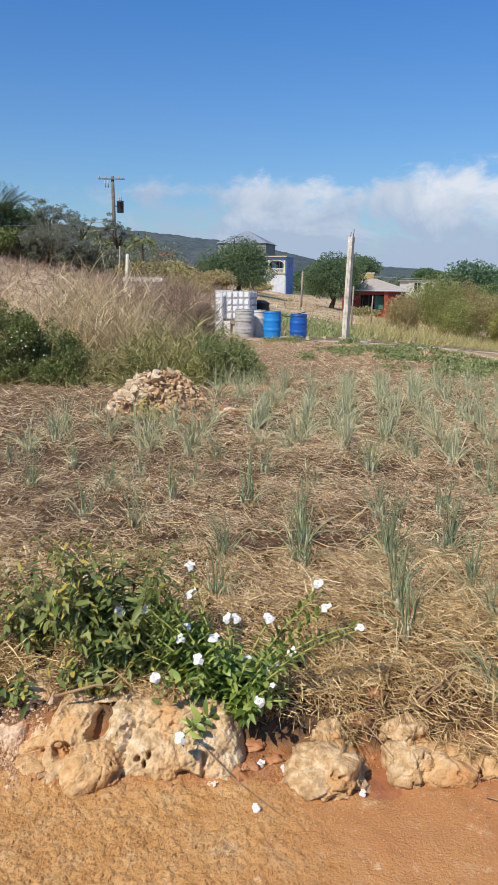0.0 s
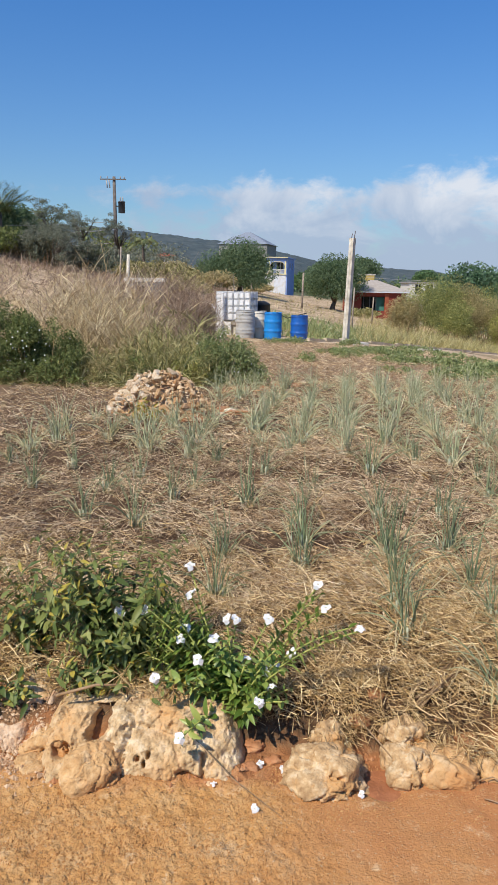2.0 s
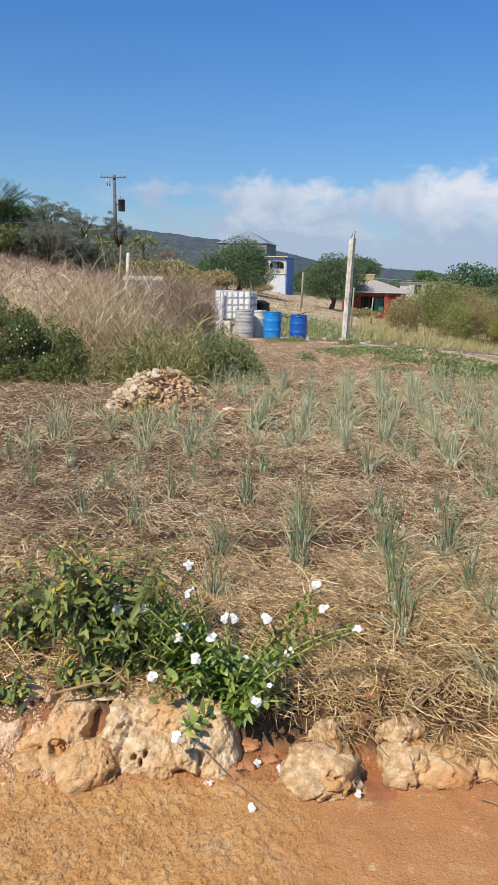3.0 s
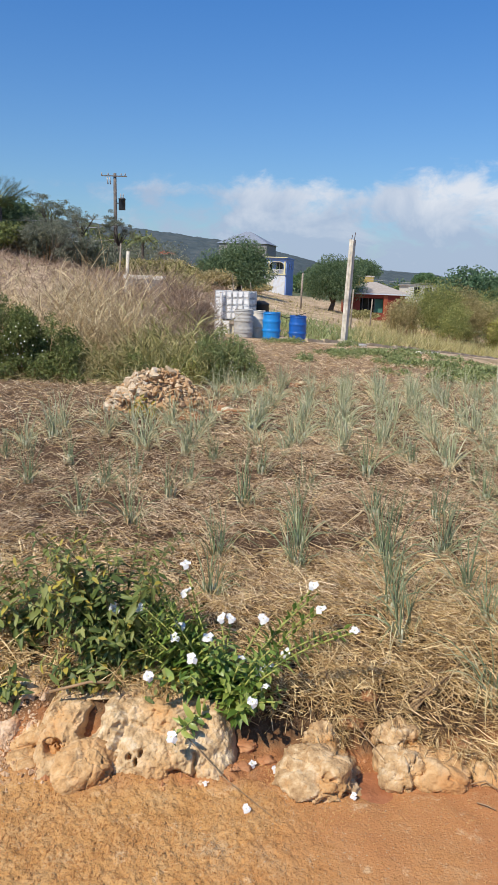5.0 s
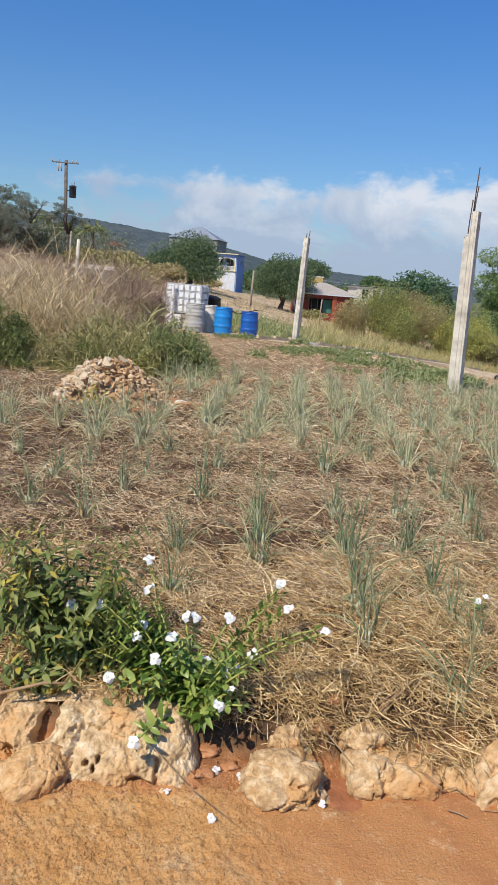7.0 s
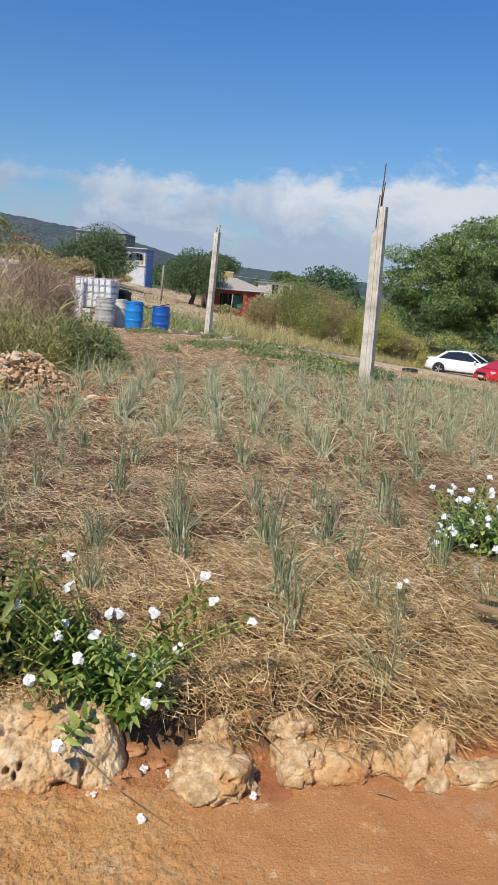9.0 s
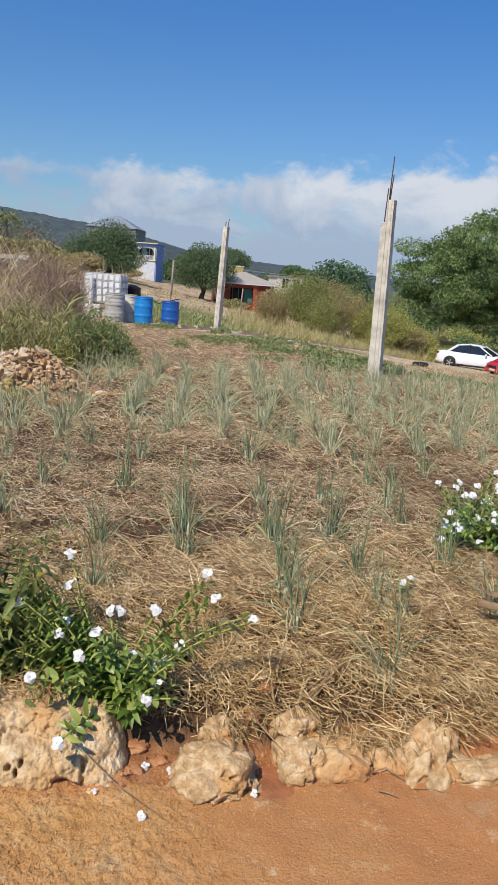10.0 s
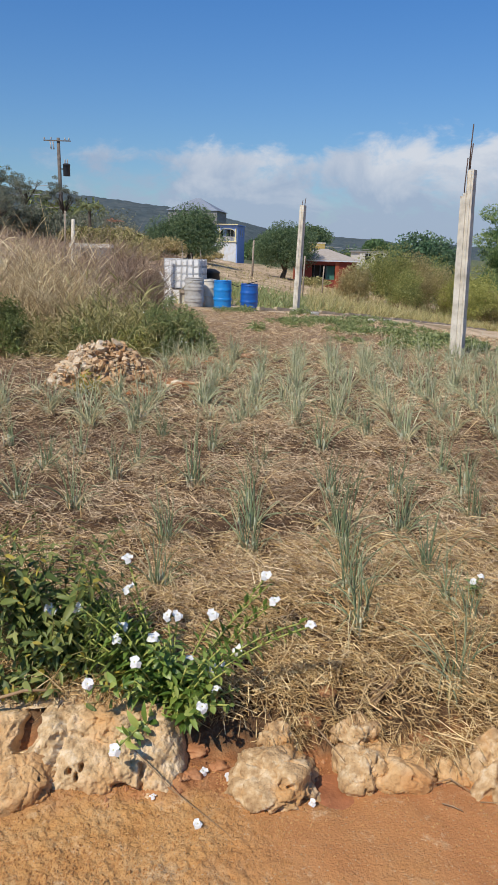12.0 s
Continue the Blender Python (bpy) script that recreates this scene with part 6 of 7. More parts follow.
rubble_heap()
withered_plant(-0.60, 9.42)
for i, (x, y, r, h, mt, lab) in enumerate(((-1.30, 9.12, 0.12, 0.26, LEAF_YELLOW, "small yellow-green weed in front of the rubble"), (-0.62, 9.45, 0.10, 0.14, DRY_GRASS, "withered tuft beside the rubble heap"))):
    wild_shrub(lab, x, y, r, h, 160, 0.06, mt, 260 + i)
for i, (x, y, rx, ry) in enumerate(((-0.35, 9.9, 0.42, 0.30), (-0.05, 12.05, 0.5, 0.35), (0.35, 12.9, 0.5, 0.3), (-0.62, 9.25, 0.3, 0.2))):
    tagged(part("soil_patch", rock_mesh("soil_patch", (rx, ry, 0.05), 270 + i, 5, 0.9, 0), CLAY, at=on_ground(x, y, -0.022)), "bare red soil showing through the mulch", "soil", "bare soil patches")
for x, y, s in ((-0.52, 9.7, 0.06), (-0.42, 9.55, 0.05), (0.55, 11.6, 0.09), (0.42, 11.5, 0.06), (-1.98, 9.2, 0.05), (-0.30, 9.85, 0.06), (0.7, 11.65, 0.05)):
    tagged(part("loose_stone", rock_mesh("loose_stone", (s * 1.3, s, s * 0.7), int(x * 100 + y * 10), 3, 0.35, 0), RUBBLE, at=on_ground(x, y, s * 0.3)), "loose pale limestone lying on the mulch", "stone", "loose stones")


# ---- stones of the bank, near ----
def bank_stone(label, x, y, z, radii, seed, turn=0, holes=(), pits=8, stone=None, rough=1.0, peak=0.0, square=2.6):
    me = boulder_mesh("bank_stone", radii, seed, holes, pits, rough, square, peak, 6 if radii[0] > 0.09 else 5)
    tagged(part("bank_stone", me, stone or LIMESTONE, at=pose(x, y, z, 0, 0, turn)), label, "stone", "stones edging the field")


def ledge_mesh(name, x0, x1, foot, high, off, holes, nu, nv=120):
    """A run of weathered limestone ledge: lumps in one mass, clefts and solution holes (x, z, half width, half height, depth)."""
    V = []
    for i in range(nu + 1):
        x = x0 + (x1 - x0) * i / nu
        end = min(1.0, (i / nu) / 0.10, (1 - i / nu) / 0.16)
        end = end * (2 - end)
        for j in range(nv + 1):
            t = j / nv
            top = -0.17 + (high + 0.03 * noise.noise(Vector((x * 4, 1.7, 0)))) * end
            if t < 0.62:
                u = t / 0.62
                y, z = foot + 0.245 * u ** 1.5 + 0.10 * (1 - end), -0.17 + (top + 0.17) * (1 - (1 - u) ** 1.5)
            else:
                u = (t - 0.62) / 0.38
                y, z = foot + 0.245 + 0.30 * u + 0.10 * (1 - end), top - 0.05 * u * u
            p = Vector((x, y, z))
            q = p + 0.02 * Vector((noise.noise(p * 9 + off), noise.noise(p * 9 - off), noise.noise(p * 8 + off * 2)))
            lump, chip = noise.voronoi(q * 5.2 + off)[0], noise.voronoi(q * 17 - off)[0]
            patch = 0.5 + 0.5 * noise.noise(p * 11 - off)
            d = 0.017 * (min(1.0, (lump[1] - lump[0]) / 0.16) - 0.5) - 0.05 * (lump[0] - 0.35) + 0.03 * noise.noise(p * 7 + off)
            d -= 0.020 * (chip[0] - 0.35)
            d += 0.016 * noise.noise(p * 24 + off) + (0.003 + 0.010 * patch) * noise.noise(p * 60 + off) + (0.004 + 0.009 * patch) * noise.noise(p * 130 + off)
            d -= 0.008 * max(0.0, 1 - abs(noise.noise(p * 6.5 - off * 3)) / 0.035)
            for hx, hz, rx, rz, k in holes:
                a = math.hypot((q.x - hx) / rx, (q.z - hz) / rz) * (1 + 0.4 * noise.noise(p * 25 + off))
                if a < 1 and y < foot + 0.285:
                    d -= k * (1 - a ** 4)
            d *= 0.35 + 0.65 * end
            V.append((x, y - d * 0.85, z + d * 0.55))
    F = [(i * (nv + 1) + j, (i + 1) * (nv + 1) + j, (i + 1) * (nv + 1) + j + 1, i * (nv + 1) + j + 1) for i in range(nu) for j in range(nv)]
    return mesh_from(name, V, F, True)


LEDGE_HOLES = ((-0.585, 0.040, 0.040, 0.062, 0.13), (-0.60, -0.015, 0.026, 0.030, 0.07), (-0.62, 0.015, 0.050, 0.055, 0.035), (-0.375, -0.030, 0.012, 0.014, 0.05), (-0.425, -0.035, 0.012, 0.012, 0.05), (-0.395, -0.055, 0.010, 0.016, 0.05),
             (-0.22, -0.095, 0.055, 0.016, 0.06), (-0.165, -0.07, 0.012, 0.050, 0.035), (-0.30, 0.04, 0.02, 0.012, 0.02), (-0.47, 0.035, 0.03, 0.012, 0.025), (-0.72, -0.02, 0.040, 0.028, 0.08), (-0.52, -0.105, 0.010, 0.03, 0.03))


def rock_ledge():
    root = thing("rock_ledge", "pitted cream limestone ledge stained with orange clay", "rock")
    part("ledge_face", ledge_mesh("ledge_face", -0.84, 0.02, 2.455, 0.24, Vector((7.3, 2.1, -4.4)), LEDGE_HOLES, 230), LIMESTONE, root)
    broken = ((-0.92, 0.005, 0.12, 0.035, 0.10), (-1.08, -0.005, 0.09, 0.030, 0.09), (-0.98, 0.055, 0.03, 0.018, 0.04))
    part("ledge_face", ledge_mesh("ledge_face", -1.32, -0.74, 2.62, 0.235, Vector((-3.3, 8.1, 1.9)), broken, 150), PALE_CRUST, root, "pale crumbling end of the ledge")
    low = boulder_mesh("low_boulder", (0.125, 0.10, 0.13), 403, [((0.5, -1, 0.3), 0.2, 0.2)], 8, 1.2)
    part("low_boulder", low, CLAY_STONE, root, "low lump stained orange", pose(-0.58, 2.50, -0.12, 0, 0, 30))


rock_ledge()
bank_stone("cream limestone block half buried in the bank", -0.90, 2.90, -0.02, (0.13, 0.11, 0.10), 404, 0, [((0.3, -1, 0.2), 0.3, 0.3)], 8)
bank_stone("crumbly limestone at the road edge", -0.80, 2.68, -0.11, (0.11, 0.10, 0.09), 406, 0, [((0.2, -1, 0.3), 0.35, 0.35)], 8, CLAY_STONE, 1.5)
bank_stone("pale weathered limestone in the crumbling bank", -1.10, 2.84, -0.06, (0.15, 0.12, 0.10), 417, 50, (), 8, None, 1.4)
bank_stone("crumbling low limestone in the eroded bank", -0.82, 2.58, -0.14, (0.11, 0.08, 0.06), 421, 40, (), 10, CLAY_STONE, 2.0)
bank_stone("rounded limestone with a hollow on one side", 0.315, 2.53, -0.13, (0.155, 0.15, 0.115), 407, -14, [((0.50, -0.75, 0.85), 0.15, 0.30), ((0.68, -0.75, 0.75), 0.09, 0.40), ((1.0, -0.55, 0.0), 0.32, 0.35), ((0.0, -1, 0.95), 0.08, 0.12)], 14, TAN_STONE, 1.6, 0.10, 3.4)
bank_stone("small knobbly limestone set behind another", 0.335, 2.72, -0.055, (0.072, 0.060, 0.058), 408, 20, (), 10, TAN_STONE, 2.2, 0.2)
bank_stone("knobbly cream limestone with a ridge", 0.655, 2.57, -0.115, (0.095, 0.115, 0.105), 409, 15, [((-0.3, -1, 0.5), 0.12, 0.14), ((0.8, -0.8, 0.2), 0.3, 0.2), ((0.1, -1, 0.1), 0.14, 0.15)], 16, TAN_STONE, 1.9, 0.25, 2.2)
bank_stone("ridged limestone in the shade of the straw", 0.66, 2.72, -0.062, (0.095, 0.075, 0.072), 418, 35, (), 10, TAN_STONE, 2.0)
bank_stone("flat limestone stained orange by clay", 0.79, 2.59, -0.135, (0.14, 0.11, 0.10), 410, -5, (), 10, CLAY_STONE, 1.5)
bank_stone("tall cream limestone with holes", 1.165, 2.57, -0.125, (0.19, 0.16, 0.19), 411, 0, [((-0.30, -1, 0.45), 0.17, 0.55), ((0.15, -0.8, 1.3), 0.12, 0.35), ((-0.5, -1, 0.1), 0.12, 0.3), ((0.9, -0.7, 0.6), 0.5, 0.25)], 20, TAN_STONE, 1.7, 0.72, 2.1)
bank_stone("low limestone running along the bank", 1.35, 2.50, -0.135, (0.15, 0.09, 0.075), 412, 8, (), 6, TAN_STONE, 1.6)
bank_stone("low clay-stained foot of the tall stone", 1.01, 2.60, -0.14, (0.10, 0.10, 0.07), 413, 0, (), 6, CLAY_STONE, 1.2)
bank_stone("half-buried limestone at the edge of the field", 1.66, 2.58, -0.11, (0.18, 0.12, 0.10), 414, 30, (), 8, TAN_STONE, 1.5)
for k, (x, y, r) in enumerate(((0.03, 2.72, 0.06), (0.02, 2.58, 0.045), (0.12, 2.64, 0.045), (0.47, 2.80, 0.06), (0.92, 2.72, 0.06), (0.56, 2.90, 0.05))):
    tagged(part("clay_lump", boulder_mesh("clay_lump", (r * 0.8, r * 0.6, r * 0.4), 430 + k, (), 4, 1.8, 2.2, 0, 4), CLAY, at=pose(x, y, float(ground_z(x, y)))), "red clay lump in the eroded bank", "clay", "clay lumps in the bank")


tagged(part("clay_hollow", boulder_mesh("clay_hollow", (0.105, 0.14, 0.026), 450, (), 4, 1.0, 2.2, 0, 5), WET_CLAY, at=pose(0.53, 2.49, float(ground_z(0.53, 2.49)) - 0.008)), "smooth damp red clay in a hollow between stones", "clay")


def chips(name, label, category, mat, X, Y, S, rng, lift=0.25):
    """Angular little stones or soil crumbs scattered over the ground, as one mass."""
    bm = bmesh.new()
    for c in ((1, 0, 0), (-1, 0, 0), (0, 1, 0), (0, -1, 0), (0, 0, 1), (0, 0, -1)):
        bm.verts.new(c)
    bmesh.ops.convex_hull(bm, input=bm.verts[:])
    bm.verts.index_update()
    base = np.array([v.co[:] for v in bm.verts])
    faces = np.array([[v.index for v in f.verts] for f in bm.faces])
    bm.free()
    n = len(X)
    V = base[None] * (1 + 0.3 * rng.normal(size=(n, len(base), 1)).clip(-1, 1)) * S[:, None, None] * rng.uniform(0.6, 1.3, (n, 1, 3))
    V += np.stack([X, Y, ground_z(X, Y) + S * lift], -1)[:, None]
    me = mesh_from(name, V.reshape(-1, 3), (faces[None] + (np.arange(n) * len(base))[:, None, None]).reshape(-1, 3))
    me.materials.append(mat)
    tagged(new(name, me), label, category, kind="stuff")


def make_pebbles():
    rng = np.random.default_rng(15)
    n = 700
    X, Y = rng.uniform(-1.6, 2.2, n), rng.uniform(1.3, 2.75, n)
    chips("pebbles", "small tan pebbles scattered over the dirt road", "pebbles", PEBBLE, X, Y, 0.0014 + 0.004 * rng.random(n) ** 6, rng)
    n = 52000
    X, Y = rng.uniform(-1.1, 1.6, n), rng.uniform(1.8, 2.64, n)
    dens = (1 - 0.85 * smoothstep(X + 0.7 * lattice_noise(X, Y, 2.0, 44), 0.3, 1.0)) * (0.25 + smoothstep(lattice_noise(X, Y, 5.0, 47), 0.3, 0.7))
    keep = rng.random(n) < dens
    X, Y = X[keep], Y[keep]
    chips("soil_crumbs", "crumbs of loose tan soil on the dirt road", "soil", CRUMB, X, Y, 0.0016 + 0.0042 * rng.random(len(X)) ** 2.5, rng, 0.0)
    n = 2600
    X, Y = rng.normal(-0.98, 0.16, n), rng.normal(2.62, 0.09, n)
    chips("bank_rubble", "crumbly pinkish rubble at the foot of the bank", "rubble", PINK_RUBBLE, X, Y, 0.003 + 0.010 * rng.random(n) ** 3, rng, 0.0)
    n = 500
    X, Y = rng.uniform(-0.75, 1.5, n), rng.normal(2.60, 0.07, n)
    chips("clay_crumbs", "red clay crumbs between the stones", "clay", CLAY, X, Y, 0.003 + 0.012 * rng.random(n) ** 3, rng, 0.2)


make_pebbles()


def dry_stalks(label, start, end, n, spread, r, seed):
    """A loose bundle of dead stalks lying over the bank."""
    rng = random.Random(seed)
    root = thing("dry_stalks", label, "stalks")
    a, b = Vector(start), Vector(end)
    for k in range(n):
        p = a + Vector((rng.uniform(-1, 1), rng.uniform(-1, 1), rng.uniform(-0.4, 0.6))) * spread * 0.5
        q = b + Vector((rng.uniform(-1, 1), rng.uniform(-1, 1), rng.uniform(-0.3, 0.8))) * spread
        mid = p.lerp(q, 0.5) + Vector((rng.uniform(-1, 1), rng.uniform(-1, 1), 0.6)) * spread * 0.4
        part("stalk", tube([p, mid, q], [r, r * 0.9, r * 0.5], 5), STEM_BROWN, root, smooth=True)


dry_stalks("bundle of brown dead stalks lying in the straw", (0.72, 2.80, 0.035), (0.98, 3.06, 0.10), 9, 0.035, 0.0045, 501)
dry_stalks("pale broken stalk leaning against a stone", (0.47, 2.72, 0.015), (0.60, 2.55, -0.075), 1, 0.004, 0.004, 502)


# ---- straw mulch ----
def make_straw():
    rng = np.random.default_rng(16)
    for nm, lab, mat, n, y0, y1, sides, w0, w1 in (
            ("straw_mulch", "golden straw mulch along the field edge", STRAW, 120000, 2.42, 4.4, 2, 0.0018, 0.0044),
            ("brown_mulch", "weathered brown straw mulch between the onion rows", STRAW_RED, 190000, 3.0, 8.2, 2, 0.0016, 0.0042),
            ("far_mulch", "weathered straw mulch over the field", STRAW_RED, 165000, 7.4, 24.0, 2, 0.004, 0.009),
            ("pale_mulch", "sun-bleached straw lying over the mulch", STRAW, 26000, 4.0, 24.0, 2, 0.004, 0.008),
            ("field_mulch", "weathered straw mulch carrying on along the field", STRAW_RED, 62000, 2.55, 9.0, 2, 0.010, 0.020)):
        Y = y0 + (y1 - y0) * rng.random(n) ** (1.02 if y1 > 10 else 1.1)
        X = rng.uniform(-1, 1, n) * (0.50 * Y + 0.35) + 0.10 * Y
        if nm == "field_mulch":
            X = np.where(rng.random(n) < 0.5, -1, 1) * (0.50 * Y + 0.25 + 5.5 * rng.random(n) ** 1.3) + 0.10 * Y
            keep = lattice_noise(X, Y, 0.9, 33) + 0.35 * rng.random(n) > 0.12
        elif nm == "straw_mulch":
            keep = rng.random(n) < np.where(X > 0.25, 1.0, 0.75) * (1.25 - 0.45 * (Y - 2.5))
        elif nm == "brown_mulch":
            keep = rng.random(n) < smoothstep(Y, 2.9, 3.8) * (0.30 + 0.9 * smoothstep(lattice_noise(X, Y, 1.7, 37), 0.2, 0.5)) * (0.52 + 0.5 * smoothstep(X, -1.4, 0.9))
        else:
            keep = (X > -0.13 * Y - 2.2) & (lattice_noise(X, Y, 0.9, 33) + 0.35 * rng.random(n) > 0.12) & (rng.random(n) < 0.72 + 0.35 * smoothstep(X, -1.5, 1.2))
        edge = 2.50 + 0.16 * lattice_noise(X, X * 0, 2.5, 8) + np.where(X < 0.3, 0.20, 0.0) + 0.14 * np.exp(-((X - 0.50) / 0.09) ** 2)
        keep &= Y > edge
        hollow = lattice_noise(X, Y, 7.0, 61) * 0.6 + lattice_noise(X, Y, 15.0, 62) * 0.4
        keep &= (hollow > 0.445) | (rng.random(n) < (0.42 if nm == "straw_mulch" else 0.30))
        X, Y = X[keep], Y[keep]
        n = len(X)
        hollow = hollow[keep]
        clump = lattice_noise(X, Y, 1.6, 41)
        ang = 6.3 * lattice_noise(X, Y, 0.9, 42) + rng.normal(size=n) * 1.3
        D = np.stack([np.cos(ang), 1.7 * np.sin(ang), rng.normal(size=n) * 0.34 + 0.06], -1)
        L = (0.03 + 0.14 * rng.random(n) ** 2) * (1.0 if y1 < 10 else 1.35)
        Z = ground_z(X, Y) + 0.004 + 0.09 * rng.random(n) * (0.25 + clump) * (0.35 + 1.3 * hollow)
        P = np.stack([X, Y, Z], -1) - D * (L * 0.5)[:, None]
        P[:, 2] = Z
        me = blade_mesh(nm, P, D, L, rng.uniform(w0, w1, n), rng.uniform(-0.12, 0.34, n), 1 if y1 > 10 or nm == "field_mulch" else 2, sides, rng, 0.5)
        me.materials.append(mat)
        tagged(new(nm, me), lab, "mulch", kind="stuff")


make_straw()


# ---- spring onions ----
def onion_leaf_into(bm, rng, length, bend, r, ang, lean, kink, foot):
    """A hollow onion leaf: upright, arching outwards, often bent over near its tip."""
    side = Vector((math.cos(ang), math.sin(ang), 0))
    d = (side * lean + Vector((0, 0, 1))).normalized()
    wob = Vector((rng.uniform(-1, 1), rng.uniform(-1, 1), 0)) * 0.06 * length
    pts, n = [], 7
    p = Vector(foot) + side * 0.008
    step = length / n
    for k in range(n + 1):
        pts.append(p + wob * math.sin(math.pi * k / n))
        t = k / n
        d = (d + side * bend * (0.12 + 0.40 * t) - Vector((0, 0, bend * 0.55 * t * t))).normalized()
        if kink and abs(t - kink) < 0.5 / n:
            d = (side * rng.uniform(0.5, 1.0) + Vector((0, 0, rng.uniform(-1.4, -0.1)))).normalized()
        p = p + d * step
    return tube_into(bm, pts, [r * 1.15, r * 1.2, r * 1.1, r * 1.0, r * 0.9, r * 0.72, r * 0.45, r * 0.1], 3)


def onion_plant(seed, height, leaves, split):
    """A clump of spring onions; split: every leaf a part of its own."""
    rng = random.Random(seed)
    root = thing("onion_plant", "clump of blue-green spring onion leaves in straw mulch", "onion plant", "spring onions in rows")
    green, dry_mass = bmesh.new(), bmesh.new()
    for k in range(leaves):
        a = rng.uniform(0, 2 * math.pi)
        dry = rng.random() < (0.22 if split else 0.24)
        bm = bmesh.new() if split else (dry_mass if dry else green)
        outer = dry or rng.random() < (0.30 if split else 0.42)
        onion_leaf_into(bm, rng, height * rng.uniform(0.6, 1.15), rng.uniform(0.45, 1.1) if outer else rng.uniform(0.0, 0.34), rng.uniform(0.0024, 0.0042) if split else rng.uniform(0.0028, 0.0050), a, rng.uniform(0.25, 0.6) if outer else rng.uniform(0.02, 0.17),
                        rng.uniform(0.3, 0.8) if dry or rng.random() < 0.22 else 0, (rng.gauss(0, 0.016), rng.gauss(0, 0.026), -0.01))
        if split:
            part("leaf", mesh_of("leaf", bm, True), ONION_DRY if dry else ONION, root, "withered yellow leaf" if dry else "")
    if not split:
        part("foliage", mesh_of("foliage", green, True), ONION_JOIN, root)
        part("withered_foliage", mesh_of("withered_foliage", dry_mass, True), ONION_DRY, root, "withered yellow leaves")
    else:
        green.free()
        dry_mass.free()
    bm = bmesh.new()
    for k in range(6):
        x, y = rng.gauss(0, 0.022), rng.gauss(0, 0.032)
        tube_into(bm, [(x, y, -0.03), (x, y, 0.04), (x * 1.2, y * 1.2, 0.09)], [0.007, 0.0065, 0.005], 6)
    part("stem", bm, ONION_BASE, root, "pale onion stems", smooth=True)
    return root


NEAR_ONIONS = [(0.775, 3.30), (0.77, 3.55), (0.80, 3.85), (0.84, 4.25), (0.87, 4.55), (0.92, 5.17), (1.06, 6.54), (1.25, 4.52), (1.38, 5.2), (1.22, 3.46), (1.22, 3.80), (1.89, 5.75),
               (1.98, 6.39), (1.56, 7.02), (0.31, 4.14), (0.33, 4.55), (0.36, 5.0), (0.48, 5.93), (-0.16, 4.31), (-0.03, 5.42), (-0.6, 5.54), (-0.47, 5.88),
               (-0.77, 4.83), (-1.14, 5.76), (-0.97, 6.32), (0.13, 6.49), (-0.32, 6.91), (-1.78, 5.9), (-1.6, 6.6), (-1.14, 4.94), (-0.17, 3.7),
               (1.77, 4.66), (1.26, 3.24), (1.10, 2.90), (1.75, 3.88), (2.52, 6.13), (2.03, 5.56), (1.83, 3.4), (2.05, 4.3), (-2.22, 6.79), (1.84, 5.1)]


def plant_onions():
    kinds = [onion_plant(500 + k, 0.38 + 0.03 * (k % 4), 20 + 3 * (k % 4), True) for k in range(8)]
    far_kinds = [onion_plant(520 + k, 0.40 + 0.03 * (k % 4), 22 + 3 * (k % 4), False) for k in range(8)]
    rng = random.Random(9)
    spots = list(NEAR_ONIONS)
    for row in range(-5, 12):
        y = 6.8 + rng.random() * 0.5
        while y < 13.2:
            x = 0.50 * row + 0.125 * (y - 4.0) + rng.gauss(0, 0.055)
            yy = y + rng.gauss(0, 0.08)
            if -0.36 * yy - 0.5 < x < 0.56 * yy + 0.3 and math.hypot(x + 1.17, (yy - 9.75) * 1.2) > 1.0 and rng.random() < 0.92 and (x > -0.6 or yy < 11.2):
                if all((x - a) ** 2 + (yy - b) ** 2 > 0.06 for a, b in NEAR_ONIONS):
                    spots.append((x, yy))
            y += rng.uniform(0.30, 0.50)
    for k, (x, y) in enumerate(spots):
        s = rng.uniform(0.85, 1.2) * (0.84 if x < 0.2 and k < len(NEAR_ONIONS) else 0.92) * (1.04 if y > 7 else 1)
        near = k < len(NEAR_ONIONS)
        j = k if near else k - len(NEAR_ONIONS)
        src = (kinds if near else far_kinds)[j % 8]
        m = on_ground(x, y, 0.0, rng.uniform(0, 360))
        if j < 8:
            src.matrix_basis = m @ Matrix.Scale(s, 4)
        else:
            twin = copy_thing(src, m)
            twin.scale = (s, s, s)
    return len(spots)


plant_onions()


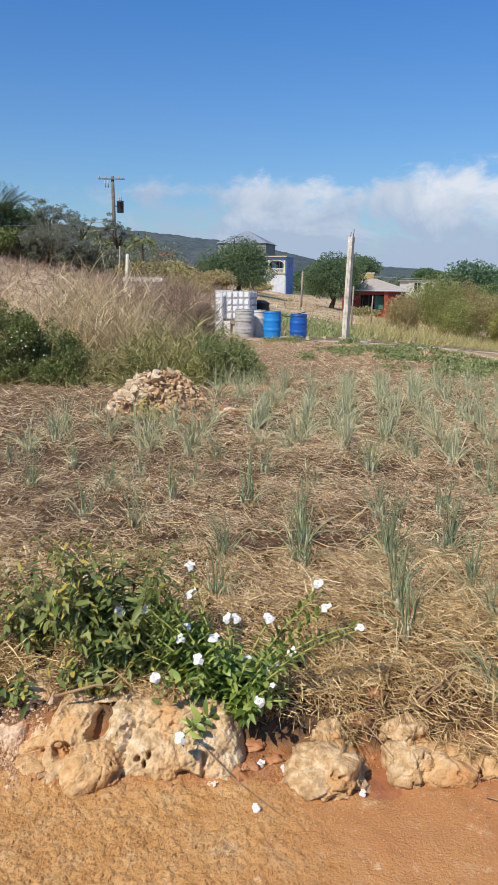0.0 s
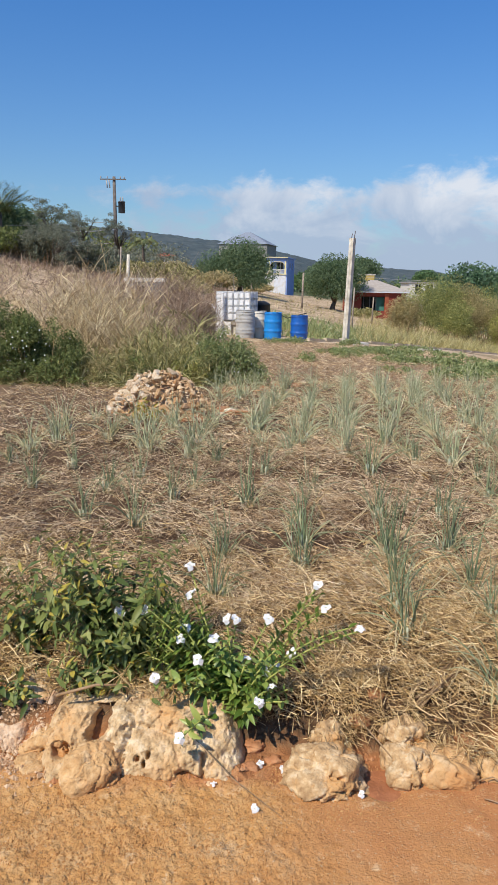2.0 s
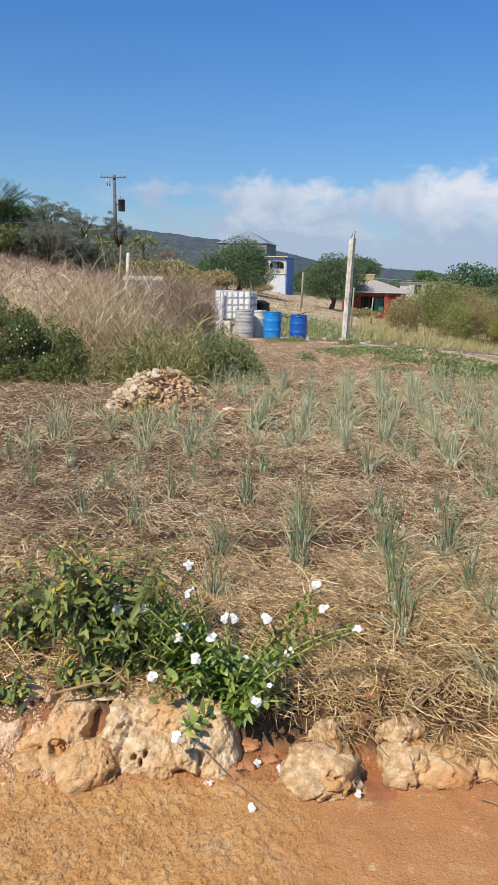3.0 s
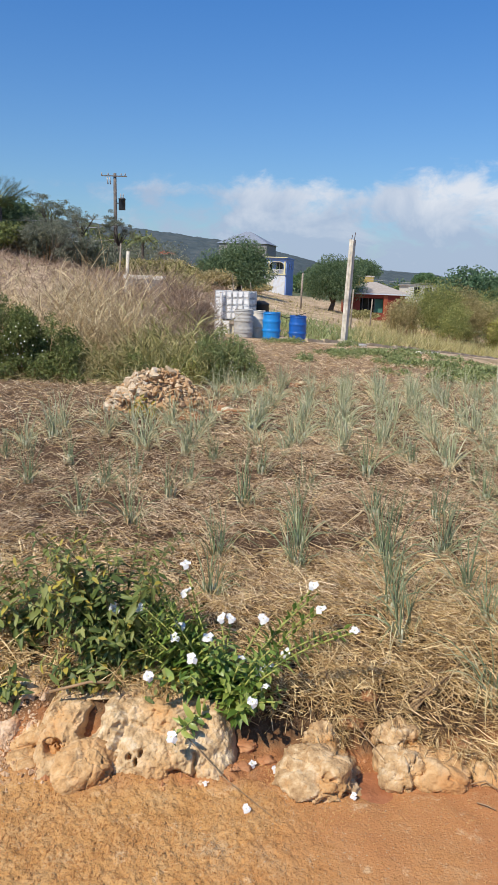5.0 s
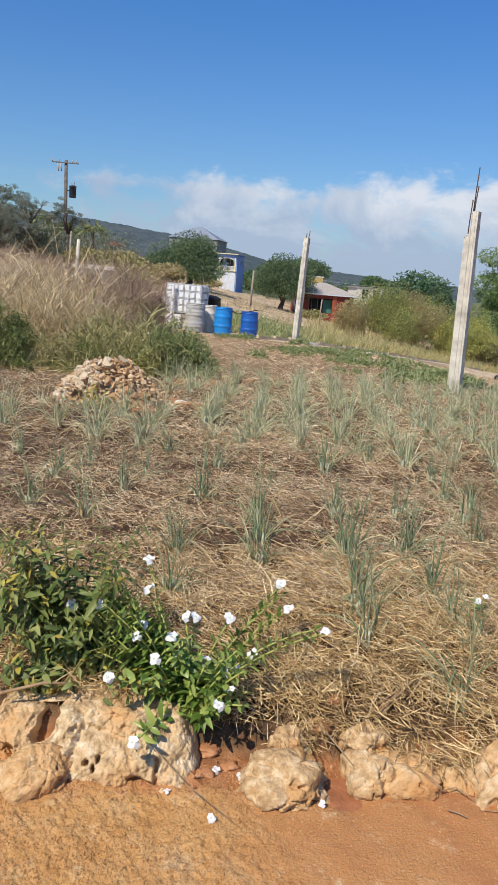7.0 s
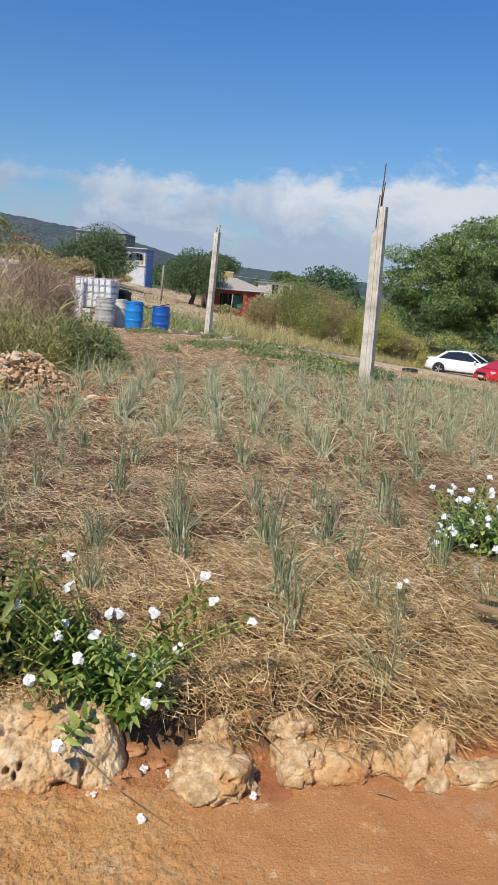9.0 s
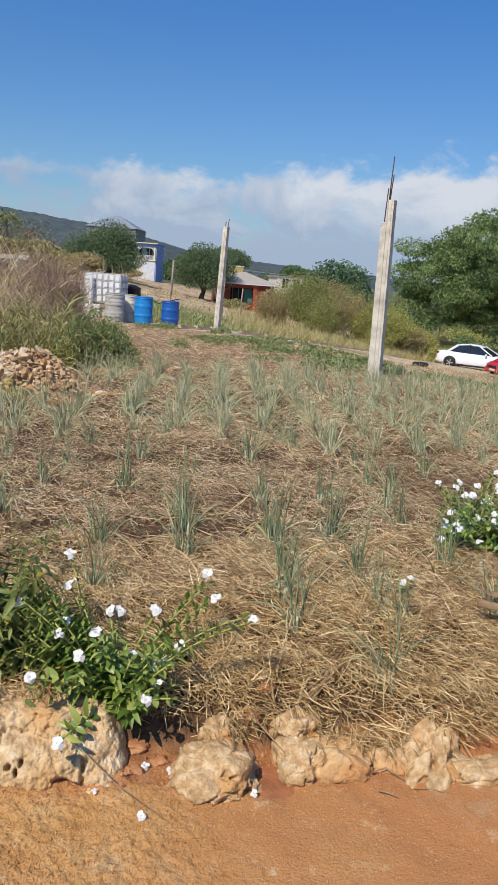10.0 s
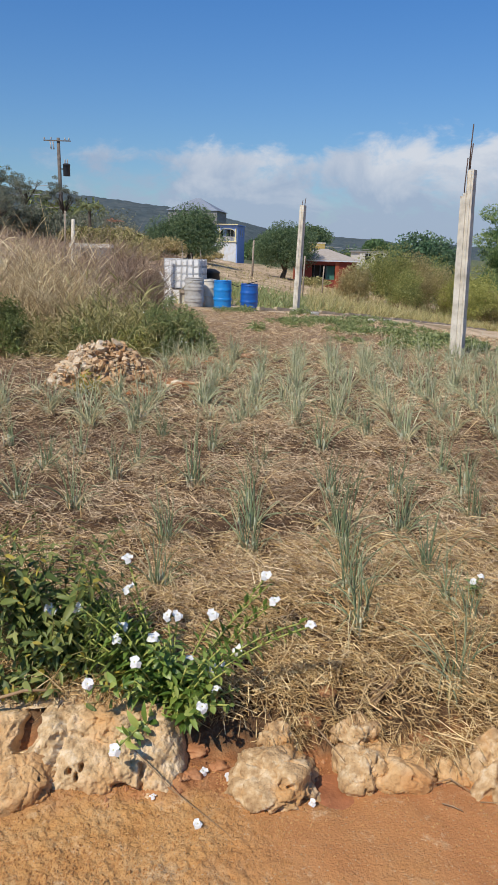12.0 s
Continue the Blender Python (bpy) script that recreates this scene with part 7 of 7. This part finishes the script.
def crop_rows():
    """The strip of low leafy crop beyond the onions, each plant a thing."""
    rng = random.Random(31)
    kinds = []
    for k in range(5):
        r = np.random.default_rng(600 + k)
        root = thing("crop_plant", "low bushy green vegetable plant in straw", "vegetable plant", "leafy crop beyond the onions")
        cl = clump_set(r, (0.24, 0.24, 0.09), 7, 0.08, 0.8, 0.5)
        bm = bmesh.new()
        for c, _ in cl:
            tube_into(bm, [(0, 0, -0.03), (c[0] * 0.5, c[1] * 0.5, c[2] * 0.7), tuple(c)], [0.008, 0.006, 0.003], 5)
        part("branchwork", bm, STEM_GREEN, root)
        part("foliage", crown_mesh("foliage", r, cl, 130, 0.07, 0.45, 0.3), CROP_LEAF, root)
        kinds.append(root)
    k = 0
    for _ in range(800):
        y = rng.uniform(14.2, 25.2)
        x = rng.uniform(-0.3, 0.50 * y)
        by_drums = 0.3 < x < 3.2 and y > 23.2
        if -(x - 3.8) * 0.774 + (y - 28) * 0.633 > -3.4 and not by_drums or x > 5.6 + 0.10 * (20 - y) and y > 15.5 or float(lattice_noise(x, y, 0.8, 51)) < 0.46 or x < 0.02 * y - (20 - y) * 0.0 + max(0.0, (18.5 - y) * 0.75):
            continue
        if x > 3.4 + (26 - y) * 0.9 + 3.0:
            continue
        m = on_ground(x, y, 0.0, rng.uniform(0, 360))
        if k < 5:
            kinds[k].matrix_basis = m
        else:
            c = copy_thing(kinds[k % 5], m)
            s = rng.uniform(0.7, 1.2)
            c.scale = (s, s, s)
        k += 1
        if k > 170:
            break


crop_rows()


# ---- flowering plants, near ----
def flower_meshes():
    petals, centre = bmesh.new(), bmesh.new()
    for k in range(5):
        a = 2 * math.pi * k / 5
        ca, sa = math.cos(a), math.sin(a)
        drop = (0.004, -0.014, -0.004, -0.017, 0.008)[k]
        rim = [(0.002, 0.0, 0.0), (0.009, -0.009, 0.003), (0.017, -0.0145, drop * 0.5 + 0.003), (0.0235, -0.009, drop - 0.003), (0.0225, 0.009, drop + 0.004), (0.016, 0.0145, drop * 0.5 - 0.002), (0.009, 0.009, 0.004)]
        v = [petals.verts.new((x * ca - y * sa, x * sa + y * ca, z)) for x, y, z in rim]
        mid = petals.verts.new((0.014 * ca, 0.014 * sa, 0.0045))
        for i in range(7):
            petals.faces.new((v[i], v[(i + 1) % 7], mid))
    bmesh.ops.create_icosphere(centre, subdivisions=1, radius=0.0028)
    tube_into(centre, [(0, 0, 0.0), (0, 0, -0.022)], [0.002, 0.0014], 6)
    return mesh_of("petals", petals), mesh_of("throat", centre)


PETAL_MESH, THROAT_MESH = flower_meshes()
PETAL_MESH.materials.append(PETAL)
THROAT_MESH.materials.append(THROAT)


def leaf_pool(mat, length, ratio, seed, n=5):
    """Single leaves with a folded midrib and a curved tip, to be shared."""
    rng, out = random.Random(seed), []
    for _ in range(n):
        bm = bmesh.new()
        L, W, sag, fold = length * rng.uniform(0.6, 1.2), length * ratio * rng.uniform(0.7, 1.25), rng.uniform(0.05, 0.6), rng.uniform(0.05, 0.35)
        curl, lift = rng.uniform(-0.3, 0.3), rng.uniform(0.3, 1.3)
        rows = []
        for t, w in ((0.0, 0.06), (0.18, 0.62), (0.42, 1.0), (0.68, 0.82), (0.88, 0.42), (1.0, 0.03)):
            z = -sag * L * t * t
            bow = curl * L * t * t
            rows.append([bm.verts.new((L * t, bow - W * w / 2, z + W * w * fold)), bm.verts.new((L * t, bow, z)), bm.verts.new((L * t, bow + W * w / 2, z + W * w * fold * lift))])
        for a, b in zip(rows, rows[1:]):
            for k in (0, 1):
                bm.faces.new((a[k], a[k + 1], b[k + 1], b[k]))
        me = mesh_of("leaf", bm, True)
        me.materials.append(mat)
        out.append(me)
    return out


def orient(p, d, up, s, rng):
    d = Vector(d).normalized()
    side = Vector(up).cross(d)
    if side.length < 1e-3:
        side = d.orthogonal()
    side.normalize()
    u = d.cross(side)
    m = Matrix((d, side, u)).transposed().to_4x4()
    return Matrix.Translation(p) @ m @ Matrix.Rotation(rng.uniform(-0.5, 0.5), 4, "X") @ Matrix.Scale(s, 4)


def leafy_plant(name, label, category, base, tips, pool, mass_mat, stem_mat, leaf_len, ratio, seed, gap=0.028, limit=290, stem_r=0.0035, arch=0.35, yellow=None, yellow_share=0.0, up_leaf=0.5):
    """Stems from the base to each tip with leaf pairs along them: nearest leaves as parts, the rest joined."""
    rng = random.Random(seed)
    root = thing(name, label, category, at=Matrix.Translation(base))
    bm = bmesh.new()
    slots = []
    for tip in tips:
        e = Vector(tip) - Vector(base)
        b = Vector((rng.uniform(-0.05, 0.05), rng.uniform(-0.04, 0.04), -0.03))
        mid = b.lerp(e, 0.5) + Vector((0, 0, arch * (e - b).length * rng.uniform(0.1, 0.6))) - Vector((e.x, e.y, 0)) * 0.12
        n = max(4, int((e - b).length / gap))
        pts = []
        for k in range(n + 1):
            t = k / n
            pts.append(b * (1 - t) ** 2 + mid * 2 * t * (1 - t) + e * t * t)
        tube_into(bm, pts[::2] + ([pts[-1]] if n % 2 else []), stem_r, 5)
        spin = rng.uniform(0, 3.14)
        for k in range(2, n + 1):
            d = (pts[k] - pts[k - 1]).normalized()
            spin += 1.57 + rng.uniform(-0.3, 0.3)
            s1 = d.orthogonal().normalized()
            s2 = d.cross(s1)
            for q in (0, math.pi):
                out = s1 * math.cos(spin + q) + s2 * math.sin(spin + q)
                ld = out + d * up_leaf + Vector((0, 0, rng.uniform(-0.5, 0.25)))
                slots.append((pts[k], ld, d + Vector((0, 0, 0.8)), (0.65 + 0.5 * math.sin(math.pi * min(1, k / n + 0.1))) * rng.uniform(0.75, 1.2)))
    part("branchwork", bm, stem_mat, root, smooth=True)
    slots.sort(key=lambda s: s[0].y - 0.4 * s[0].z)
    for p, d, u, s in slots[:limit]:
        me = rng.choice(yellow) if yellow and rng.random() < yellow_share else rng.choice(pool)
        part("leaf", me, None, root, at=orient(p, d, u, s, rng))
    rest = slots[limit:]
    if rest:
        P, D, U = (np.array([list(s[i]) for s in rest]) for i in range(3))
        L = np.array([s[3] for s in rest]) * leaf_len
        tagged(part("leaf_mass", leaf_mesh("leaf_mass", P, D, U, L, L * ratio, 0.2, 0.15), mass_mat, root), kind="stuff")
    return root


def add_flower(parent, p, rng, s=1.0):
    face = Vector((rng.uniform(-0.6, 0.2), rng.uniform(-0.7, 0.0), rng.uniform(0.7, 1.1)))
    m = Matrix.Translation(p) @ face.to_track_quat("Z", "Y").to_matrix().to_4x4() @ Matrix.Rotation(rng.uniform(0, 6), 4, "Z") @ Matrix.Scale(s, 4)
    fl = part("flower", PETAL_MESH, None, parent, "white five-petalled flower", m)
    part("throat", THROAT_MESH, None, fl)


PERI_POOL = leaf_pool(LEAF_BRIGHT, 0.062, 0.46, 1, 8)
WEED_POOL = leaf_pool(LEAF_WEED, 0.076, 0.34, 2, 10)
YELLOW_POOL = leaf_pool(LEAF_YELLOW, 0.07, 0.34, 3)

FLOWERS_A = [(-0.26, 3.07, 0.54), (-0.25, 3.0, 0.44), (-0.55, 2.95, 0.37), (-0.44, 2.9, 0.4), (-0.26, 2.85, 0.35), (-0.28, 2.8, 0.32), (-0.14, 2.85, 0.3), (-0.09, 2.9, 0.37),
             (-0.05, 2.92, 0.36), (0.09, 2.95, 0.35), (-0.2, 2.7, 0.28), (-0.36, 2.62, 0.24), (0.0, 2.8, 0.24), (0.12, 2.86, 0.17), (0.05, 2.58, 0.17), (0.1, 2.7, 0.17),
             (0.46, 2.8, 0.38), (0.19, 2.9, 0.22), (0.32, 3.2, 0.41), (0.35, 3.1, 0.34), (-0.25, 2.45, 0.09), (0.07, 2.75, 0.21)]
FLOWERS_B = [(2.15, 4.7, 0.47), (1.97, 4.4, 0.35), (1.9, 4.3, 0.33), (1.95, 4.2, 0.31), (2.14, 4.3, 0.34), (1.79, 4.1, 0.28), (2.01, 4.0, 0.15), (2.38, 4.6, 0.44),
             (2.05, 4.35, 0.34), (1.91, 4.2, 0.3), (2.03, 4.25, 0.31), (2.26, 4.5, 0.42), (2.45, 4.8, 0.52), (2.27, 4.3, 0.26), (2.1, 4.3, 0.35)]


def periwinkles():
    rng = random.Random(41)
    base = (-0.06, 2.80, -0.02)
    tips = [tuple(Vector(f) - Vector((0, -0.01, 0.015))) for f in FLOWERS_A]
    for f in (FLOWERS_A[16], FLOWERS_A[18], FLOWERS_A[19]):
        for _ in range(1):
            tips.append(tuple(Vector(f) + Vector((rng.gauss(-0.03, 0.02), rng.gauss(0, 0.03), -0.02 + rng.gauss(0, 0.015)))))
    for _ in range(80):
        u = rng.random()
        tips.append((-0.48 + 0.62 * u + rng.gauss(0, 0.04), 2.98 - 0.30 * u + rng.gauss(0, 0.07), (0.50 - 0.26 * u) * rng.uniform(0.35, 1.05)))
    p = leafy_plant("periwinkle_bush", "white periwinkle in bloom rooted in the stony bank", "flowering plant", base, tips, PERI_POOL, LEAF_JOIN, STEM_GREEN, 0.062, 0.4, 51)
    for f in FLOWERS_A:
        add_flower(p, Vector(f) - Vector(base) + Vector((0, -0.02, 0.012)), rng, rng.uniform(0.85, 1.1))
    base = (2.15, 4.35, 0.10)
    more = [(rng.uniform(1.85, 2.5), rng.uniform(4.05, 4.5), rng.uniform(0.24, 0.54)) for _ in range(30)]
    tips = [tuple(Vector(f) - Vector((0, -0.01, 0.015))) for f in FLOWERS_B + more]
    for _ in range(75):
        tips.append((rng.uniform(1.84, 2.65), rng.uniform(4.05, 4.7), rng.uniform(0.14, 0.50)))
    p = leafy_plant("periwinkle_bush", "white periwinkle in full bloom growing among the onions", "flowering plant", base, tips, PERI_POOL, LEAF_JOIN, STEM_GREEN, 0.062, 0.4, 52, limit=290)
    for f in FLOWERS_B + more:
        add_flower(p, Vector(f) - Vector(base) + Vector((0, -0.03, 0.015)), rng, rng.uniform(0.8, 1.05))
    base = (1.33, 3.48, 0.10)
    tips = [(1.33, 3.46, 0.26), (1.37, 3.48, 0.28), (1.39, 3.5, 0.22)]
    p = leafy_plant("periwinkle_seedling", "small periwinkle with a pair of white flowers", "flowering plant", base, tips, PERI_POOL, LEAF_JOIN, STEM_GREEN, 0.06, 0.4, 53, gap=0.03)
    for f in ((1.34, 3.46, 0.27), (1.38, 3.48, 0.29)):
        add_flower(p, Vector(f) - Vector(base), rng, 0.7)


def weeds():
    rng = random.Random(42)
    for base, n, x0, x1, y0, y1, z0, z1, sd, lim in (((-0.55, 3.05, 0.04), 100, -0.95, -0.28, 2.80, 3.25, 0.12, 0.70, 61, 290), ((-0.95, 3.2, 0.04), 34, -1.3, -0.75, 3.0, 3.4, 0.15, 0.48, 62, 150), ((-0.95, 2.82, 0.0), 12, -1.12, -0.86, 2.72, 2.9, 0.04, 0.16, 63, 120), ((-0.62, 2.92, 0.0), 22, -0.9, -0.35, 2.74, 2.95, 0.05, 0.26, 64, 160), ((-0.2, 2.9, 0.0), 14, -0.4, 0.0, 2.72, 2.95, 0.05, 0.24, 65, 110)):
        tips = [(rng.uniform(x0, x1), rng.uniform(y0, y1), rng.uniform(z0, z1)) for _ in range(n)]
        leafy_plant("leafy_weed", "straggling green weed with drooping yellowing leaves", "weed", base, tips, WEED_POOL, LEAF_WEED_JOIN, STEM_WEED, 0.076, 0.34, sd, stem_r=0.0022, gap=0.044, limit=lim, yellow=YELLOW_POOL, yellow_share=0.22, arch=0.5, up_leaf=0.2)


periwinkles()
weeds()
rng_f = random.Random(77)
for x, y in ((0.06, 2.60), (0.15, 2.56), (0.04, 2.31), (0.45, 2.80), (-0.12, 2.46), (0.31, 2.40), (0.44, 2.42)):
    fl = thing("fallen_flower", "fallen white periwinkle flower on the ground", "flower", "fallen flowers", at=on_ground(x, y, 0.015) @ pose(0, 0, 0, rng_f.uniform(-25, 25), rng_f.uniform(-25, 25), rng_f.uniform(0, 360)) @ Matrix.Scale(rng_f.uniform(0.45, 0.72), 4))
    part("petals", PETAL_MESH, None, fl)
    part("throat", THROAT_MESH, None, fl)

# dry stems and sticks
STICKS = [((-0.22, 2.55, 0.05), (-0.05, 2.42, -0.05), (0.14, 2.27, -0.105), 0.0022), ((-0.78, 2.72, 0.10), (-0.62, 2.74, 0.14), (-0.48, 2.78, 0.12), 0.007),
          ((0.90, 2.50, -0.10), (0.96, 2.505, -0.085), (1.02, 2.45, -0.10), 0.0028), ((1.04, 2.41, -0.11), (1.10, 2.40, -0.105), (1.18, 2.37, -0.112), 0.0018),
          ((0.90, 2.40, -0.105), (0.93, 2.38, -0.10), (0.96, 2.36, -0.105), 0.0025), ((0.70, 2.86, 0.06), (0.80, 2.97, 0.085), (0.94, 3.08, 0.10), 0.0062), ((0.72, 2.83, 0.06), (0.85, 2.94, 0.08), (0.97, 3.12, 0.09), 0.004),
          ((1.02, 3.9, 0.14), (0.95, 3.98, 0.17), (0.88, 4.08, 0.15), 0.006)]
for a, b, c, r in STICKS:
    tagged(part("stick", tube([a, b, c], [r, r * 0.9, r * 0.5], 6), STEM_BROWN, smooth=True), "dry brown stick lying on the bank", "stick", "dry sticks")
tagged(part("plank", box((0, 0, 0), (0.55, 0.05, 0.02), bevel=0.004), STEM_BROWN, at=pose(1.92, 3.22, 0.20, 5, 8, -18)), "brown weathered plank lying on the mulch", "plank", "loose planks")
tagged(part("plank", box((0, 0, 0), (0.50, 0.045, 0.02), bevel=0.004), STEM_BROWN, at=pose(1.98, 3.33, 0.215, -4, 6, -22)), "brown weathered plank lying on the mulch", "plank", "loose planks")
